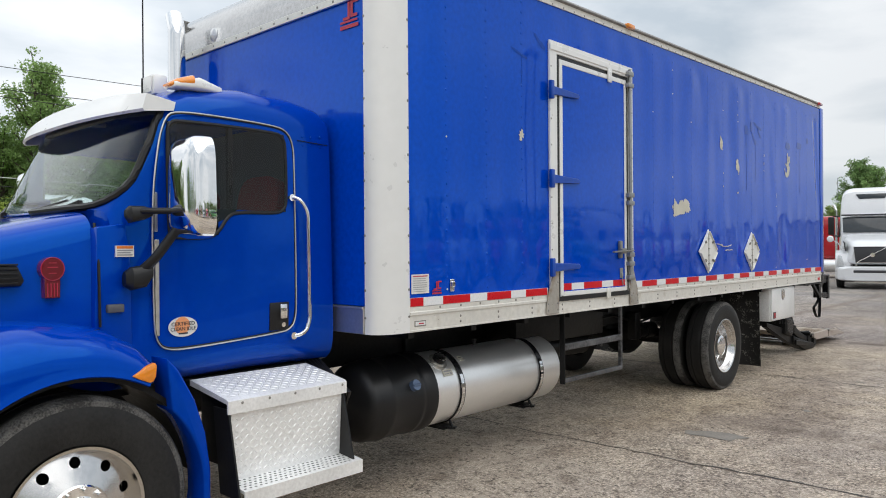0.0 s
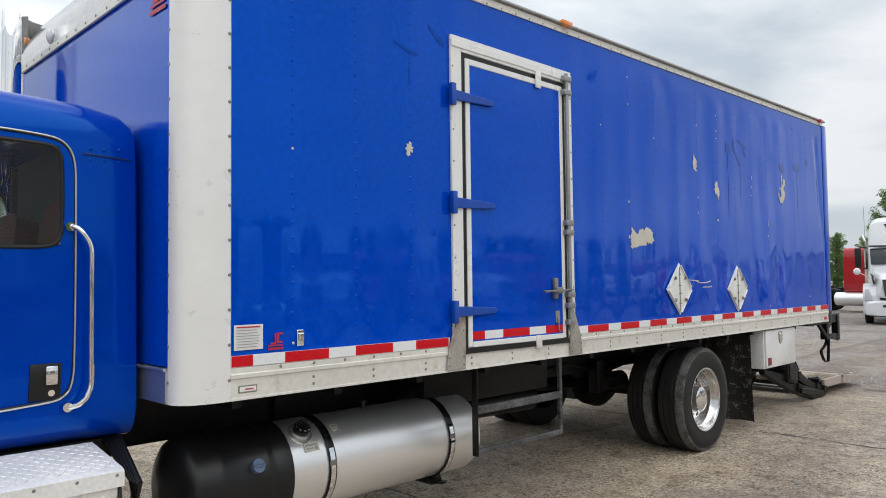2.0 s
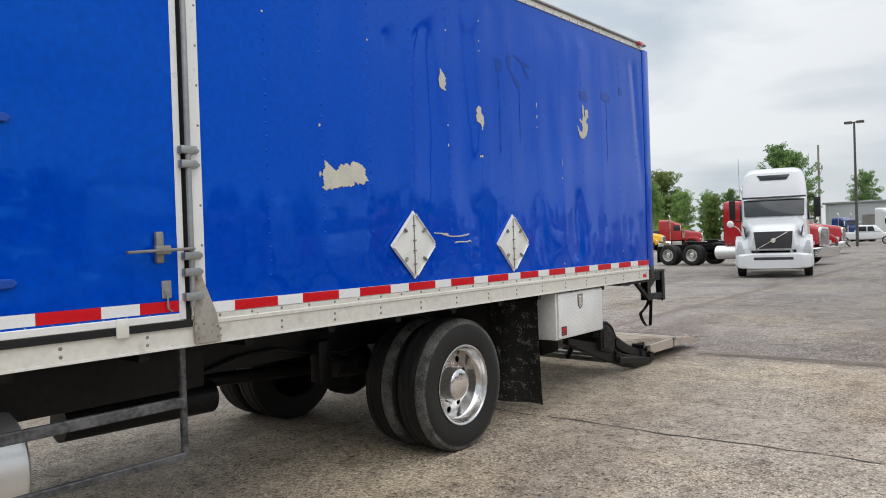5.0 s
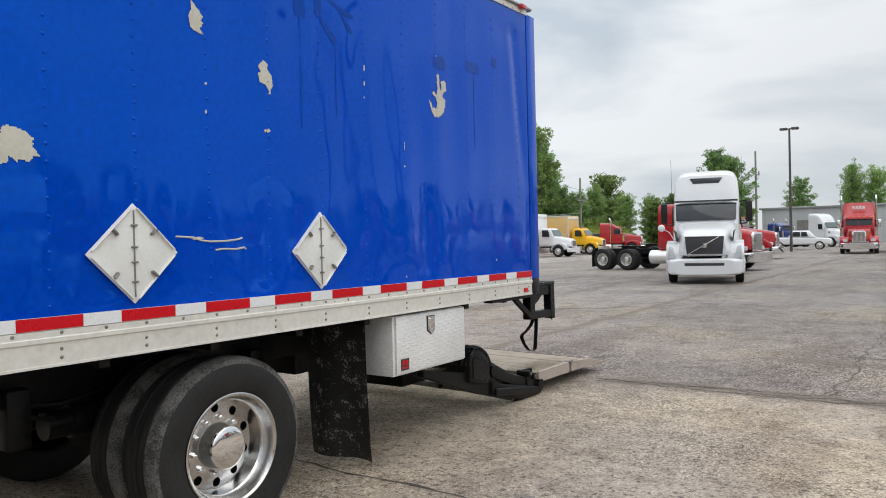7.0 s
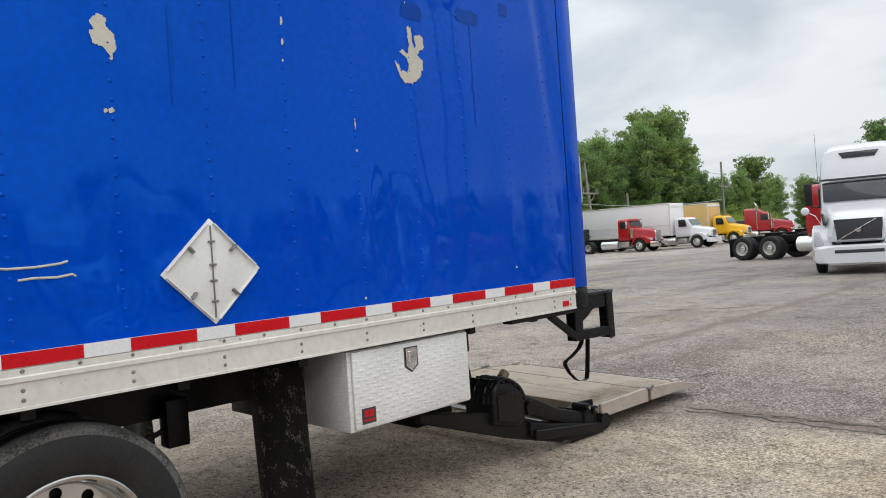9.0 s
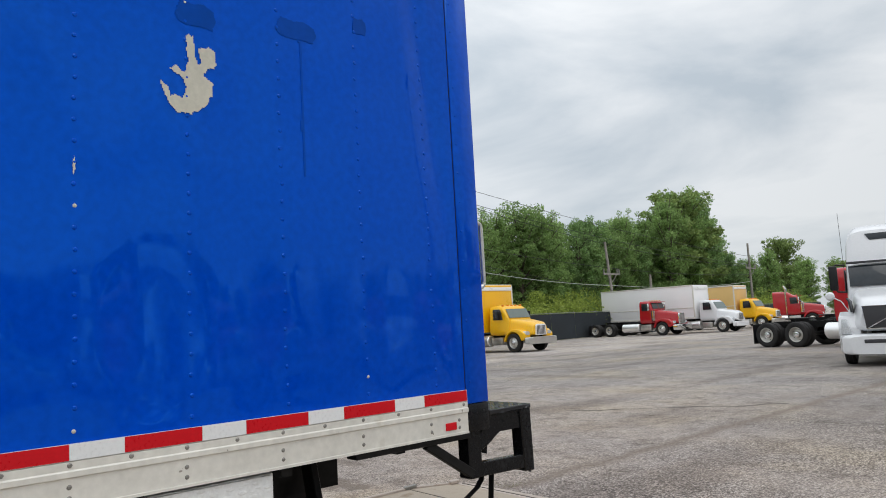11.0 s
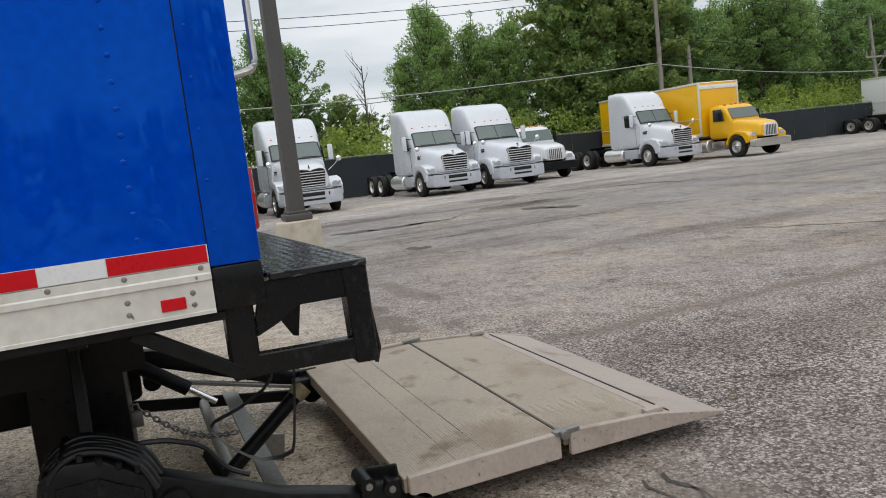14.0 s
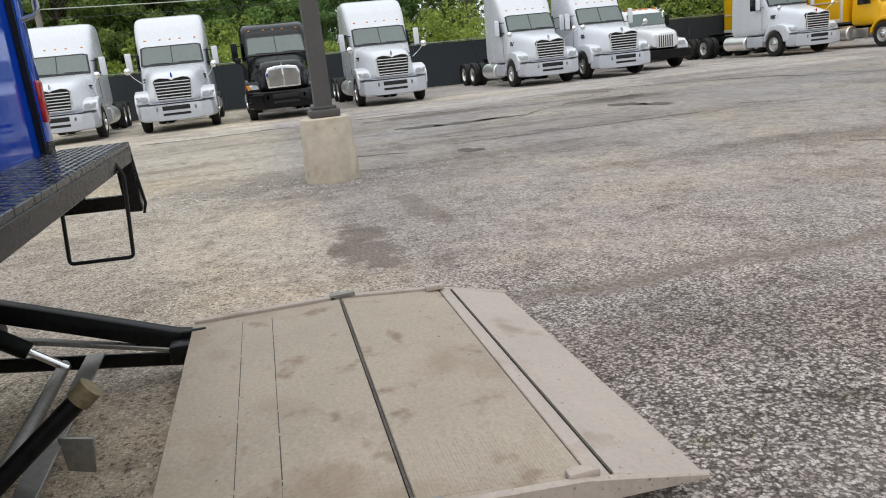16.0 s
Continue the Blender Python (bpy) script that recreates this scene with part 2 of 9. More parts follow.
    bp.inputs["Strength"].default_value = 0.7
    bp.inputs["Distance"].default_value = 0.006
    l.new(gap.outputs[0], bp.inputs["Height"])
    l.new(bp.outputs[0], p.inputs["Normal"])
    return m


def leaf_material(name, dark, light):
    m = bpy.data.materials.new(name)
    m.use_nodes = True
    n, l = m.node_tree.nodes, m.node_tree.links
    p = n["Principled BSDF"]
    g = n.new("ShaderNodeNewGeometry")
    r = n.new("ShaderNodeValToRGB")
    r.color_ramp.elements[0].color, r.color_ramp.elements[1].color = (*dark, 1), (*light, 1)
    oi = n.new("ShaderNodeObjectInfo")
    add = n.new("ShaderNodeMath")
    add.operation = "MULTIPLY_ADD"
    add.inputs[1].default_value = 0.65
    sc = n.new("ShaderNodeMath")
    sc.operation = "MULTIPLY"
    sc.inputs[1].default_value = 0.35
    l.new(oi.outputs["Random"], sc.inputs[0])
    l.new(g.outputs["Random Per Island"], add.inputs[0])
    l.new(sc.outputs[0], add.inputs[2])
    l.new(add.outputs[0], r.inputs[0])
    l.new(r.outputs[0], p.inputs["Base Color"])
    p.inputs["Roughness"].default_value = 0.55
    p.inputs["Specular IOR Level"].default_value = 0.3
    tr = n.new("ShaderNodeBsdfTranslucent")
    l.new(r.outputs[0], tr.inputs["Color"])
    ms = n.new("ShaderNodeMixShader")
    ms.inputs[0].default_value = 0.5
    l.new(p.outputs[0], ms.inputs[1])
    l.new(tr.outputs[0], ms.inputs[2])
    l.new(ms.outputs[0], n["Material Output"].inputs[0])
    return m


def plate_material(name, base, rough, scale=38.0):
    """Diamond tread plate: raised lozenges in two crossing directions."""
    m = surface(name, base, rough, 1.0, 0.12, 3.0, 60.0)
    n, l = m.node_tree.nodes, m.node_tree.links
    tc = n.new("ShaderNodeTexCoord")
    mp = n.new("ShaderNodeMapping")
    mp.inputs["Rotation"].default_value = (radians(45), radians(45), radians(45))
    mp.inputs["Scale"].default_value = (scale, scale * 0.45, scale)
    v = n.new("ShaderNodeTexVoronoi")
    v.inputs["Scale"].default_value = 1.0
    v.inputs["Randomness"].default_value = 0.0
    l.new(tc.outputs["Object"], mp.inputs[0])
    l.new(mp.outputs[0], v.inputs["Vector"])
    r = n.new("ShaderNodeValToRGB")
    r.color_ramp.elements[0].position, r.color_ramp.elements[0].color = 0.28, (1, 1, 1, 1)
    r.color_ramp.elements[1].position, r.color_ramp.elements[1].color = 0.42, (0, 0, 0, 1)
    l.new(v.outputs["Distance"], r.inputs[0])
    bp = n.new("ShaderNodeBump")
    bp.inputs["Strength"].default_value = 0.8
    bp.inputs["Distance"].default_value = 0.004
    l.new(r.outputs[0], bp.inputs["Height"])
    l.new(bp.outputs[0], n["Principled BSDF"].inputs["Normal"])
    return m


def streaked_paint(name, base, light):
    """Old glossy truck paint: faint vertical run marks and chalky fading."""
    m = surface(name, base, 0.16, 0.0, 0.1, 0.35, 30.0, 0.0, coat=0.0, spec=0.9, tint=light)
    n, l = m.node_tree.nodes, m.node_tree.links
    tc = n.new("ShaderNodeTexCoord")
    mp = n.new("ShaderNodeMapping")
    mp.inputs["Scale"].default_value = (5.0, 5.0, 0.35)
    t = n.new("ShaderNodeTexNoise")
    t.inputs["Scale"].default_value = 1.6
    t.inputs["Detail"].default_value = 5
    l.new(tc.outputs["Object"], mp.inputs[0])
    l.new(mp.outputs[0], t.inputs["Vector"])
    r = n.new("ShaderNodeMapRange")
    r.inputs["From Min"].default_value, r.inputs["From Max"].default_value = 0.35, 0.7
    r.inputs["To Min"].default_value, r.inputs["To Max"].default_value = 0.025, 0.11
    l.new(t.outputs[0], r.inputs["Value"])
    l.new(r.outputs[0], n["Principled BSDF"].inputs["Roughness"])
    return m


BLUE = streaked_paint("blue_truck_paint", (0.0, 0.049, 0.465), (0.0, 0.057, 0.515))
BLUE_MARK = surface("darker_blue_patch", (0.0, 0.036, 0.33), 0.16, 0, 0.12, 6, 30, spec=0.8)
BLUE_STREAK = surface("thin_blue_streak", (0.0, 0.044, 0.395), 0.12, 0, 0.08, 6, 30, spec=0.85)
BLUE_CAB = surface("blue_cab_paint", (0.0, 0.038, 0.38), 0.08, 0, 0.06, 0.8, 25, coat=0.0, spec=0.7)
for m in (BLUE, BLUE_MARK, BLUE_STREAK, BLUE_CAB):
    m.node_tree.nodes["Principled BSDF"].inputs["Specular Tint"].default_value = (0.07, 0.47, 1.0, 1)
BLUE_DULL = surface("blue_painted_steel", (0.001, 0.058, 0.38), 0.35, 0, 0.15, 2, 40)
WHITE_RAIL = surface("aluminium_rail_chalky", (0.72, 0.70, 0.645), 0.42, 0.15, 0.1, 1.2, 30, 0.05)
WHITE_POST = surface("white_painted_metal", (0.80, 0.80, 0.785), 0.3, 0.1, 0.025, 2.0, 12)
GRILLE_BAR = surface("bright_grille_bar", (0.82, 0.82, 0.82), 0.22, 0.3, 0.03, 3, 40)
ROOF_EDGE = surface("dull_grey_roof_edge", (0.24, 0.235, 0.225), 0.55, 0.2, 0.25, 2, 30, 0.1)
ALU = surface("bare_aluminium", (0.62, 0.61, 0.58), 0.35, 0.9, 0.1, 2, 50)
ALU_BRUSHED = surface("satin_aluminium_tank", (0.93, 0.93, 0.92), 0.34, 0.85, 0.03, 1.2, 60)
CHROME = surface("chrome", (0.86, 0.86, 0.86), 0.05, 1.0, 0.03, 3, 40)
NOSE_STEEL = surface("tarnished_bright_steel", (0.46, 0.46, 0.46), 0.16, 1.0, 0.12, 3, 40)
STEEL_DARK = surface("dull_steel", (0.28, 0.27, 0.25), 0.5, 0.8, 0.25, 3, 40, 0.1)
BLACK = surface("black_chassis_paint", (0.006, 0.006, 0.007), 0.4, 0, 0.5, 2.0, 30, 0.12, spec=0.2, tint=(0.009, 0.009, 0.009))
BLACK_GLOSS = surface("black_gloss_steel", (0.006, 0.0065, 0.008), 0.26, 0, 0.2, 6.0, 45, 0.05, spec=0.28, tint=(0.022, 0.023, 0.025))
for nd in BLACK_GLOSS.node_tree.nodes:
    if nd.type == "VALTORGB":
        nd.color_ramp.elements[0].position, nd.color_ramp.elements[1].position = 0.55, 0.74
LADDER = surface("worn_black_steel", (0.035, 0.035, 0.038), 0.45, 0.3, 0.5, 6, 40, 0.1, tint=(0.10, 0.10, 0.105))
PLASTIC = surface("black_plastic", (0.009, 0.009, 0.010), 0.36, 0, 0.2, 3, 60, 0.05, spec=0.4)
RUBBER = surface("tyre_rubber", (0.012, 0.012, 0.012), 0.65, 0, 0.35, 5, 60, 0.25, tint=(0.019, 0.0185, 0.018), spec=0.35)
RUBBER_WORN = surface("scuffed_tyre_tread", (0.030, 0.029, 0.028), 0.85, 0, 0.3, 9, 110, 0.4, tint=(0.095, 0.092, 0.087))
for nd in RUBBER_WORN.node_tree.nodes:
    if nd.type == "VALTORGB":
        nd.color_ramp.elements[0].position, nd.color_ramp.elements[1].position = 0.42, 0.58
MUDDY = surface("mud_spattered_rubber", (0.014, 0.014, 0.014), 0.65, 0, 0.2, 14, 75, 0.3, tint=(0.17, 0.16, 0.145))
for nd in MUDDY.node_tree.nodes:
    if nd.type == "VALTORGB":
        nd.color_ramp.elements[0].position, nd.color_ramp.elements[1].position = 0.56, 0.62
TAPE_RED = surface("red_reflective_tape", (0.58, 0.004, 0.012), 0.3, 0, 0.08, 3, 80, spec=0.3)
TAPE_WHITE = surface("white_reflective_tape", (0.78, 0.79, 0.80), 0.3, 0, 0.05, 3, 80, coat=0.4)
PEEL = surface("bare_primer_under_peeled_paint", (0.56, 0.54, 0.46), 0.6, 0, 0.1, 8, 60)
PLACARD = surface("white_enamel_placard", (0.76, 0.76, 0.73), 0.35, 0, 0.06, 6, 60)
AMBER = surface("amber_lens", (0.80, 0.25, 0.01), 0.15, 0, 0.1, 20, 90, coat=0.8)
RED_LENS = surface("red_lens", (0.50, 0.01, 0.012), 0.15, 0, 0.1, 20, 90, coat=0.8)
LENS = surface("clear_lamp_lens", (0.58, 0.60, 0.62), 0.12, 0.2, 0.2, 15, 60, coat=0.8)
BADGE_RED = surface("dark_red_enamel", (0.16, 0.008, 0.016), 0.2, 0, 0.1, 10, 60, coat=0.5)
GOLD = surface("brass_fitting", (0.26, 0.205, 0.12), 0.6, 0.4, 0.3, 10, 60)
STICKER = surface("white_vinyl_label", (0.75, 0.75, 0.73), 0.4, 0, 0.04, 10, 60)
INK = surface("dark_print", (0.04, 0.04, 0.045), 0.5, 0, 0.1, 10, 60)
INK_GREY = surface("grey_print", (0.30, 0.30, 0.31), 0.5, 0, 0.1, 10, 60)
INK_RED = surface("red_print", (0.45, 0.02, 0.05), 0.4, 0, 0.1, 10, 60)
INK_ORANGE = surface("orange_print", (0.75, 0.2, 0.03), 0.45, 0, 0.1, 10, 60)
INK_YELLOW = surface("yellow_print", (0.75, 0.55, 0.05), 0.45, 0, 0.1, 10, 60)
TREAD_ALU = plate_material("aluminium_tread_plate", (0.88, 0.88, 0.87), 0.4, 62)
TREAD_ALU.node_tree.nodes["Principled BSDF"].inputs["Metallic"].default_value = 0.35
for nd in TREAD_ALU.node_tree.nodes:
    if nd.type == "BUMP":
        nd.inputs["Strength"].default_value = 0.05
POLISHED = surface("polished_rim_aluminium", (0.66, 0.65, 0.64), 0.2, 1.0, 0.05, 3, 40)
TREAD_WHITE = plate_material("white_tread_plate", (0.80, 0.80, 0.79), 0.35, 45)
TREAD_BLACK = plate_material("black_tread_plate", (0.012, 0.013, 0.017), 0.15, 22)
TREAD_BLACK.node_tree.nodes["Principled BSDF"].inputs["Metallic"].default_value = 0.0
for nd in TREAD_BLACK.node_tree.nodes:
    if nd.type == "BUMP":
        nd.inputs["Strength"].default_value, nd.inputs["Distance"].default_value = 1.0, 0.012
for nd in TREAD_WHITE.node_tree.nodes:
    if nd.type == "BUMP":
        nd.inputs["Strength"].default_value = 0.5
TREAD_WHITE.node_tree.nodes["Principled BSDF"].inputs["Metallic"].default_value = 0.15
GATE_ALU = surface("worn_ribbed_aluminium", (0.328, 0.268, 0.200), 0.55, 0.08, 0.09, 1.6, 70, 0.05, tint=(0.405, 0.336, 0.262))


def smeared(m, stains):
    """Lays brown smears and dark pits over a material: (noise scale, from, to, colour)."""
    n, l = m.node_tree.nodes, m.node_tree.links
    p = n["Principled BSDF"]
    src = p.inputs["Base Color"].links[0].from_socket
    tc = n.new("ShaderNodeTexCoord")
    for scale, lo, hi, colour in stains:
        t = n.new("ShaderNodeTexNoise")
        t.inputs["Scale"].default_value, t.inputs["Detail"].default_value = scale, 6
        l.new(tc.outputs["Object"], t.inputs["Vector"])
        r = n.new("ShaderNodeMapRange")
        r.inputs["From Min"].default_value, r.inputs["From Max"].default_value = lo, hi
        l.new(t.outputs[0], r.inputs["Value"])
        x = n.new("ShaderNodeMixRGB")
        x.blend_type = "MULTIPLY"
        x.inputs[2].default_value = (*colour, 1)
        l.new(r.outputs[0], x.inputs[0])
        l.new(src, x.inputs[1])
        src = x.outputs[0]
    l.new(src, p.inputs["Base Color"])


smeared(WHITE_RAIL, [(6.0, 0.62, 0.72, (0.80, 0.77, 0.72)), (34, 0.715, 0.745, (0.42, 0.39, 0.36))])
smeared(GATE_ALU, [(2.3, 0.52, 0.72, (0.70, 0.62, 0.54)), (5.5, 0.60, 0.70, (0.6, 0.52, 0.44)), (42, 0.70, 0.74, (0.3, 0.26, 0.22))])
GUSSET = surface("dull_brownish_aluminium", (0.40, 0.375, 0.335), 0.5, 0.35, 0.14, 5, 45, 0.1)
smeared(GUSSET, [(7.0, 0.52, 0.68, (0.62, 0.5, 0.4)), (40, 0.66, 0.72, (0.5, 0.42, 0.36))])
GATE_EDGE = surface("scuffed_aluminium_edge", (0.43, 0.362, 0.312), 0.55, 0.05, 0.12, 3, 50, 0.1)
smeared(GATE_EDGE, [(4.0, 0.55, 0.72, (0.66, 0.58, 0.5)), (60, 0.66, 0.72, (0.4, 0.36, 0.32))])
CONCRETE = ground_material()
CRACK = surface("dark_joint_filler", (0.085, 0.074, 0.062), 0.85, 0, 0.55, 3, 60, 0.3)
STAIN = surface("oil_darkened_concrete", (0.22, 0.2, 0.172), 0.75, 0, 0.35, 4, 50, 0.25)
DUST = surface("pale_concrete_dust", (0.42, 0.39, 0.355), 0.9, 0, 0.35, 5, 40, 0.2, tint=(0.56, 0.53, 0.49))
POST_CONC = surface("cast_concrete", (0.55, 0.485, 0.385), 0.85, 0, 0.14, 2.2, 9, 0.08)
smeared(POST_CONC, [(3.2, 0.56, 0.68, (0.8, 0.74, 0.66)), (30, 0.69, 0.73, (0.35, 0.3, 0.25))])
POLE_STEEL = surface("brown_grey_painted_steel", (0.085, 0.08, 0.075), 0.5, 0, 0.15, 2, 30)
WOOD_POLE = surface("weathered_utility_pole_wood", (0.26, 0.24, 0.215), 0.85, 0, 0.3, 2, 30, 0.3)
FENCE_MESH = surface("dark_privacy_mesh", (0.018, 0.024, 0.03), 0.75, 0, 0.35, 0.5, 50, 0.2)
CABLE = surface("pale_grey_cable_jacket", (0.42, 0.45, 0.40), 0.6, 0, 0.1, 3, 30)
GALV = surface("galvanised_steel", (0.34, 0.35, 0.35), 0.45, 0.7, 0.15, 3, 40)
BARK = surface("tree_bark", (0.10, 0.08, 0.06), 0.9, 0, 0.35, 3, 25, 0.4)
LEAF_A = leaf_material("leaves_mid_green", (0.115, 0.20, 0.06), (0.44, 0.62, 0.22))
LEAF_B = leaf_material("leaves_deep_green", (0.10, 0.18, 0.06), (0.37, 0.55, 0.21))
LEAF_C = leaf_material("leaves_yellow_green", (0.17, 0.24, 0.045), (0.50, 0.60, 0.14))
MOSS = leaf_material("olive_moss", (0.10, 0.10, 0.045), (0.22, 0.23, 0.09))
LEAF_D = leaf_material("leaves_light_green", (0.13, 0.195, 0.06), (0.40, 0.51, 0.17))
WHITE_P = surface("white_truck_paint", (0.745, 0.755, 0.775), 0.22, 0, 0.03, 0.8, 20, coat=0.5)
GREY_P = surface("light_grey_paint", (0.50, 0.52, 0.565), 0.3, 0, 0.05, 1, 25, coat=0.3)
SILVER_P = surface("pale_silver_truck_paint", (0.69, 0.71, 0.75), 0.25, 0, 0.03, 0.8, 20, coat=0.4)
WHITE_BODY = surface("white_van_body_sheet", (0.88, 0.88, 0.885), 0.4, 0, 0.02, 0.8, 20)
BLACK_P = surface("black_truck_paint", (0.006, 0.006, 0.007), 0.14, 0, 0.1, 1, 25, spec=0.28)
RED_P = surface("red_truck_paint", (0.42, 0.010, 0.016), 0.2, 0, 0.08, 1, 25, coat=0.5)
YELLOW_P = surface("yellow_truck_paint", (0.86, 0.47, 0.003), 0.3, 0, 0.05, 1, 25, coat=0.2)
PEACH_P = surface("faded_yellow_box", (0.72, 0.48, 0.18), 0.4, 0, 0.06, 1, 25)
GREEN_P = surface("green_truck_paint", (0.05, 0.2, 0.05), 0.2, 0, 0.08, 1, 25, coat=0.5)
NAVY_P = surface("dark_blue_truck_paint", (0.02, 0.05, 0.2), 0.25, 0, 0.08, 1, 25, coat=0.5)
WALL_GREY = surface("ribbed_grey_cladding", (0.48, 0.50, 0.51), 0.5, 0.1, 0.08, 0.4, 8)
GLASS = glass("tinted_cab_glass", (0.50, 0.53, 0.53), ior=1.3)
GLASS_FRONT = glass("windscreen_glass", (0.72, 0.80, 0.77), ior=1.28)
DARK_GLASS = surface("dark_tinted_window", (0.02, 0.025, 0.03), 0.05, 0, 0.2, 2, 10, coat=0.15)
SCREEN = surface("grey_green_windscreen", (0.12, 0.155, 0.145), 0.06, 0, 0.06, 1.2, 6, coat=0.2)
SEAT_RED = surface("dark_red_seat_vinyl", (0.24, 0.03, 0.035), 0.55, 0, 0.2, 6, 60)
TRIM_GREY = surface("grey_cab_trim", (0.10, 0.10, 0.11), 0.6, 0, 0.15, 6, 60)


# ---- building helpers ----
ORIGIN = {}


def thing(name, at, label, category, group="", kind=""):
    e = new(name)
    e.location = at
    e.empty_display_size = 0.2
    ORIGIN[e] = Vector(at)
    return tagged(e, label, category, group, kind)


def finish(bm, sharp=0.6):
    bmesh.ops.remove_doubles(bm, verts=bm.verts, dist=1e-5)
    bmesh.ops.recalc_face_normals(bm, faces=bm.faces)
    for f in bm.faces:
        f.smooth = True
    for e in bm.edges:
        if len(e.link_faces) == 2 and e.calc_face_angle(0) > sharp:
            e.smooth = False


def mesh_of(name, bm, material, off=None, sharp=0.6, clean=True):
    if clean:
        finish(bm, sharp)
    if off is not None:
        bmesh.ops.translate(bm, verts=bm.verts, vec=-off)
    me = bpy.data.meshes.new(name)
    bm.to_mesh(me)
    bm.free()
    me.materials.append(material)
    return me


def part(name, bm, material, parent, label="", sharp=0.6, clean=True):
    """Links a bmesh, given in the thing's world, as one mesh under a thing or a part."""
    off = ORIGIN.get(parent, Vector((0, 0, 0)))
    ob = new(name, mesh_of(name, bm, material, off, sharp, clean))
    ob.parent = parent
    ORIGIN[ob] = off
    if label:
        ob["label"] = label
    return ob


def placed(name, me, parent, m):
    """One more object on a mesh that several pieces share."""
    ob = new(name, me)
    ob.parent = parent
    ob.matrix_basis = Matrix.Translation(-ORIGIN.get(parent, Vector((0, 0, 0)))) @ m
    return ob


def solo(name, bm, material, label, category, at=(0, 0, 0), kind="", group="", sharp=0.6, clean=True):
    off = Vector(at)
    ob = new(name, mesh_of(name, bm, material, off, sharp, clean))
    ob.location = off
    ORIGIN[ob] = off
    return tagged(ob, label, category, group, kind)


def box(x0, x1, y0, y1, z0, z1, bev=0.0, seg=2):
    bm = bmesh.new()
    bmesh.ops.create_cube(bm, size=1)
    bmesh.ops.scale(bm, vec=(abs(x1 - x0), abs(y1 - y0), abs(z1 - z0)), verts=bm.verts)
    bmesh.ops.translate(bm, vec=((x0 + x1) / 2, (y0 + y1) / 2, (z0 + z1) / 2), verts=bm.verts)
    if bev:
        bmesh.ops.bevel(bm, geom=list(bm.edges), offset=bev, segments=seg, profile=0.5, affect="EDGES")
    return bm


def joined(*bms):
    out = bmesh.new()
    for b in bms:
        me = bpy.data.meshes.new("tmp")
        b.to_mesh(me)
        b.free()
        out.from_mesh(me)
        bpy.data.meshes.remove(me)
    return out


def turned(bm, m):
    bmesh.ops.transform(bm, matrix=m, verts=bm.verts)
    return bm


def along(p0, p1):
    """A frame at p0 whose z runs to p1."""
    d = Vector(p1) - Vector(p0)
    return Matrix.Translation(p0) @ d.to_track_quat("Z", "Y").to_matrix().to_4x4(), d.length


def rod(p0, p1, r, seg=12, r1=None):
    m, n = along(p0, p1)
    bm = bmesh.new()
    bmesh.ops.create_cone(bm, cap_ends=True, segments=seg, radius1=r, radius2=r if r1 is None else r1, depth=n)
    bmesh.ops.translate(bm, vec=(0, 0, n / 2), verts=bm.verts)
    return turned(bm, m)


def bar(p0, p1, w, h, bev=0.004):
    """A rectangular bar from p0 to p1, w across and h high."""
    d = Vector(p1) - Vector(p0)
    z = d.normalized()
    up = Vector((0, 0, 1)) if abs(z.z) < 0.95 else Vector((0, 1, 0))
    x = up.cross(z).normalized()
    y = z.cross(x)
    m = Matrix((x, y, z)).transposed().to_4x4()
    m.translation = p0
    return turned(box(-w / 2, w / 2, -h / 2, h / 2, 0, d.length, bev, 1), m)


def tube(points, r, seg=10, closed=False):
    """A round bar bent along points."""
    pts = [Vector(p) for p in points]
    bm = bmesh.new()
    rings, n = [], len(pts)
    ref = Vector((0.13, 0.31, 0.94)).normalized()
    for i, p in enumerate(pts):
        a = pts[i - 1] if (i or closed) else p
        b = pts[(i + 1) % n] if (i < n - 1 or closed) else p
        t = (b - a).normalized()
        x = t.cross(ref).normalized()
        y = t.cross(x)
        rings.append([bm.verts.new(p + r * (math.cos(q) * x + math.sin(q) * y)) for q in [2 * math.pi * k / seg for k in range(seg)]])
    for i in range(n if closed else n - 1):
        A, B = rings[i], rings[(i + 1) % n]
        for k in range(seg):
            bm.faces.new((A[k], A[(k + 1) % seg], B[(k + 1) % seg], B[k]))
    if not closed:
        bm.faces.new(rings[0])
        bm.faces.new(rings[-1][::-1])
    return bm


def rounded(points, r=0.03, n=4):
    """Corner points with each inner corner turned into a small bend."""
    pts = [Vector(p) for p in points]
    out = [pts[0]]
    for a, b, c in zip(pts, pts[1:], pts[2:]):
        u, v = (a - b).normalized(), (c - b).normalized()
        p, q = b + u * r, b + v * r
        for k in range(n + 1):
            s = k / n
            out.append((1 - s) ** 2 * p + 2 * s * (1 - s) * b + s * s * q)
    return out + [pts[-1]]


def lathe(centre, profile, seg=48, side=1, axis="x"):
    """Turns (offset, radius) pairs about an axis through centre; side +1 or -1 is the way of the offset."""
    bm = bmesh.new()
    rings = []
    for o, r in profile:
        ring = []
        for k in range(seg):
            q = 2 * math.pi * k / seg
            v = {"x": (side * o, r * math.cos(q), r * math.sin(q)), "y": (r * math.cos(q), side * o, r * math.sin(q)), "z": (r * math.cos(q), r * math.sin(q), side * o)}[axis]
            ring.append(bm.verts.new(Vector(centre) + Vector(v)))
        rings.append(ring)
    for A, B in zip(rings, rings[1:]):
        for k in range(seg):
            bm.faces.new((A[k], A[(k + 1) % seg], B[(k + 1) % seg], B[k]))
    return bm


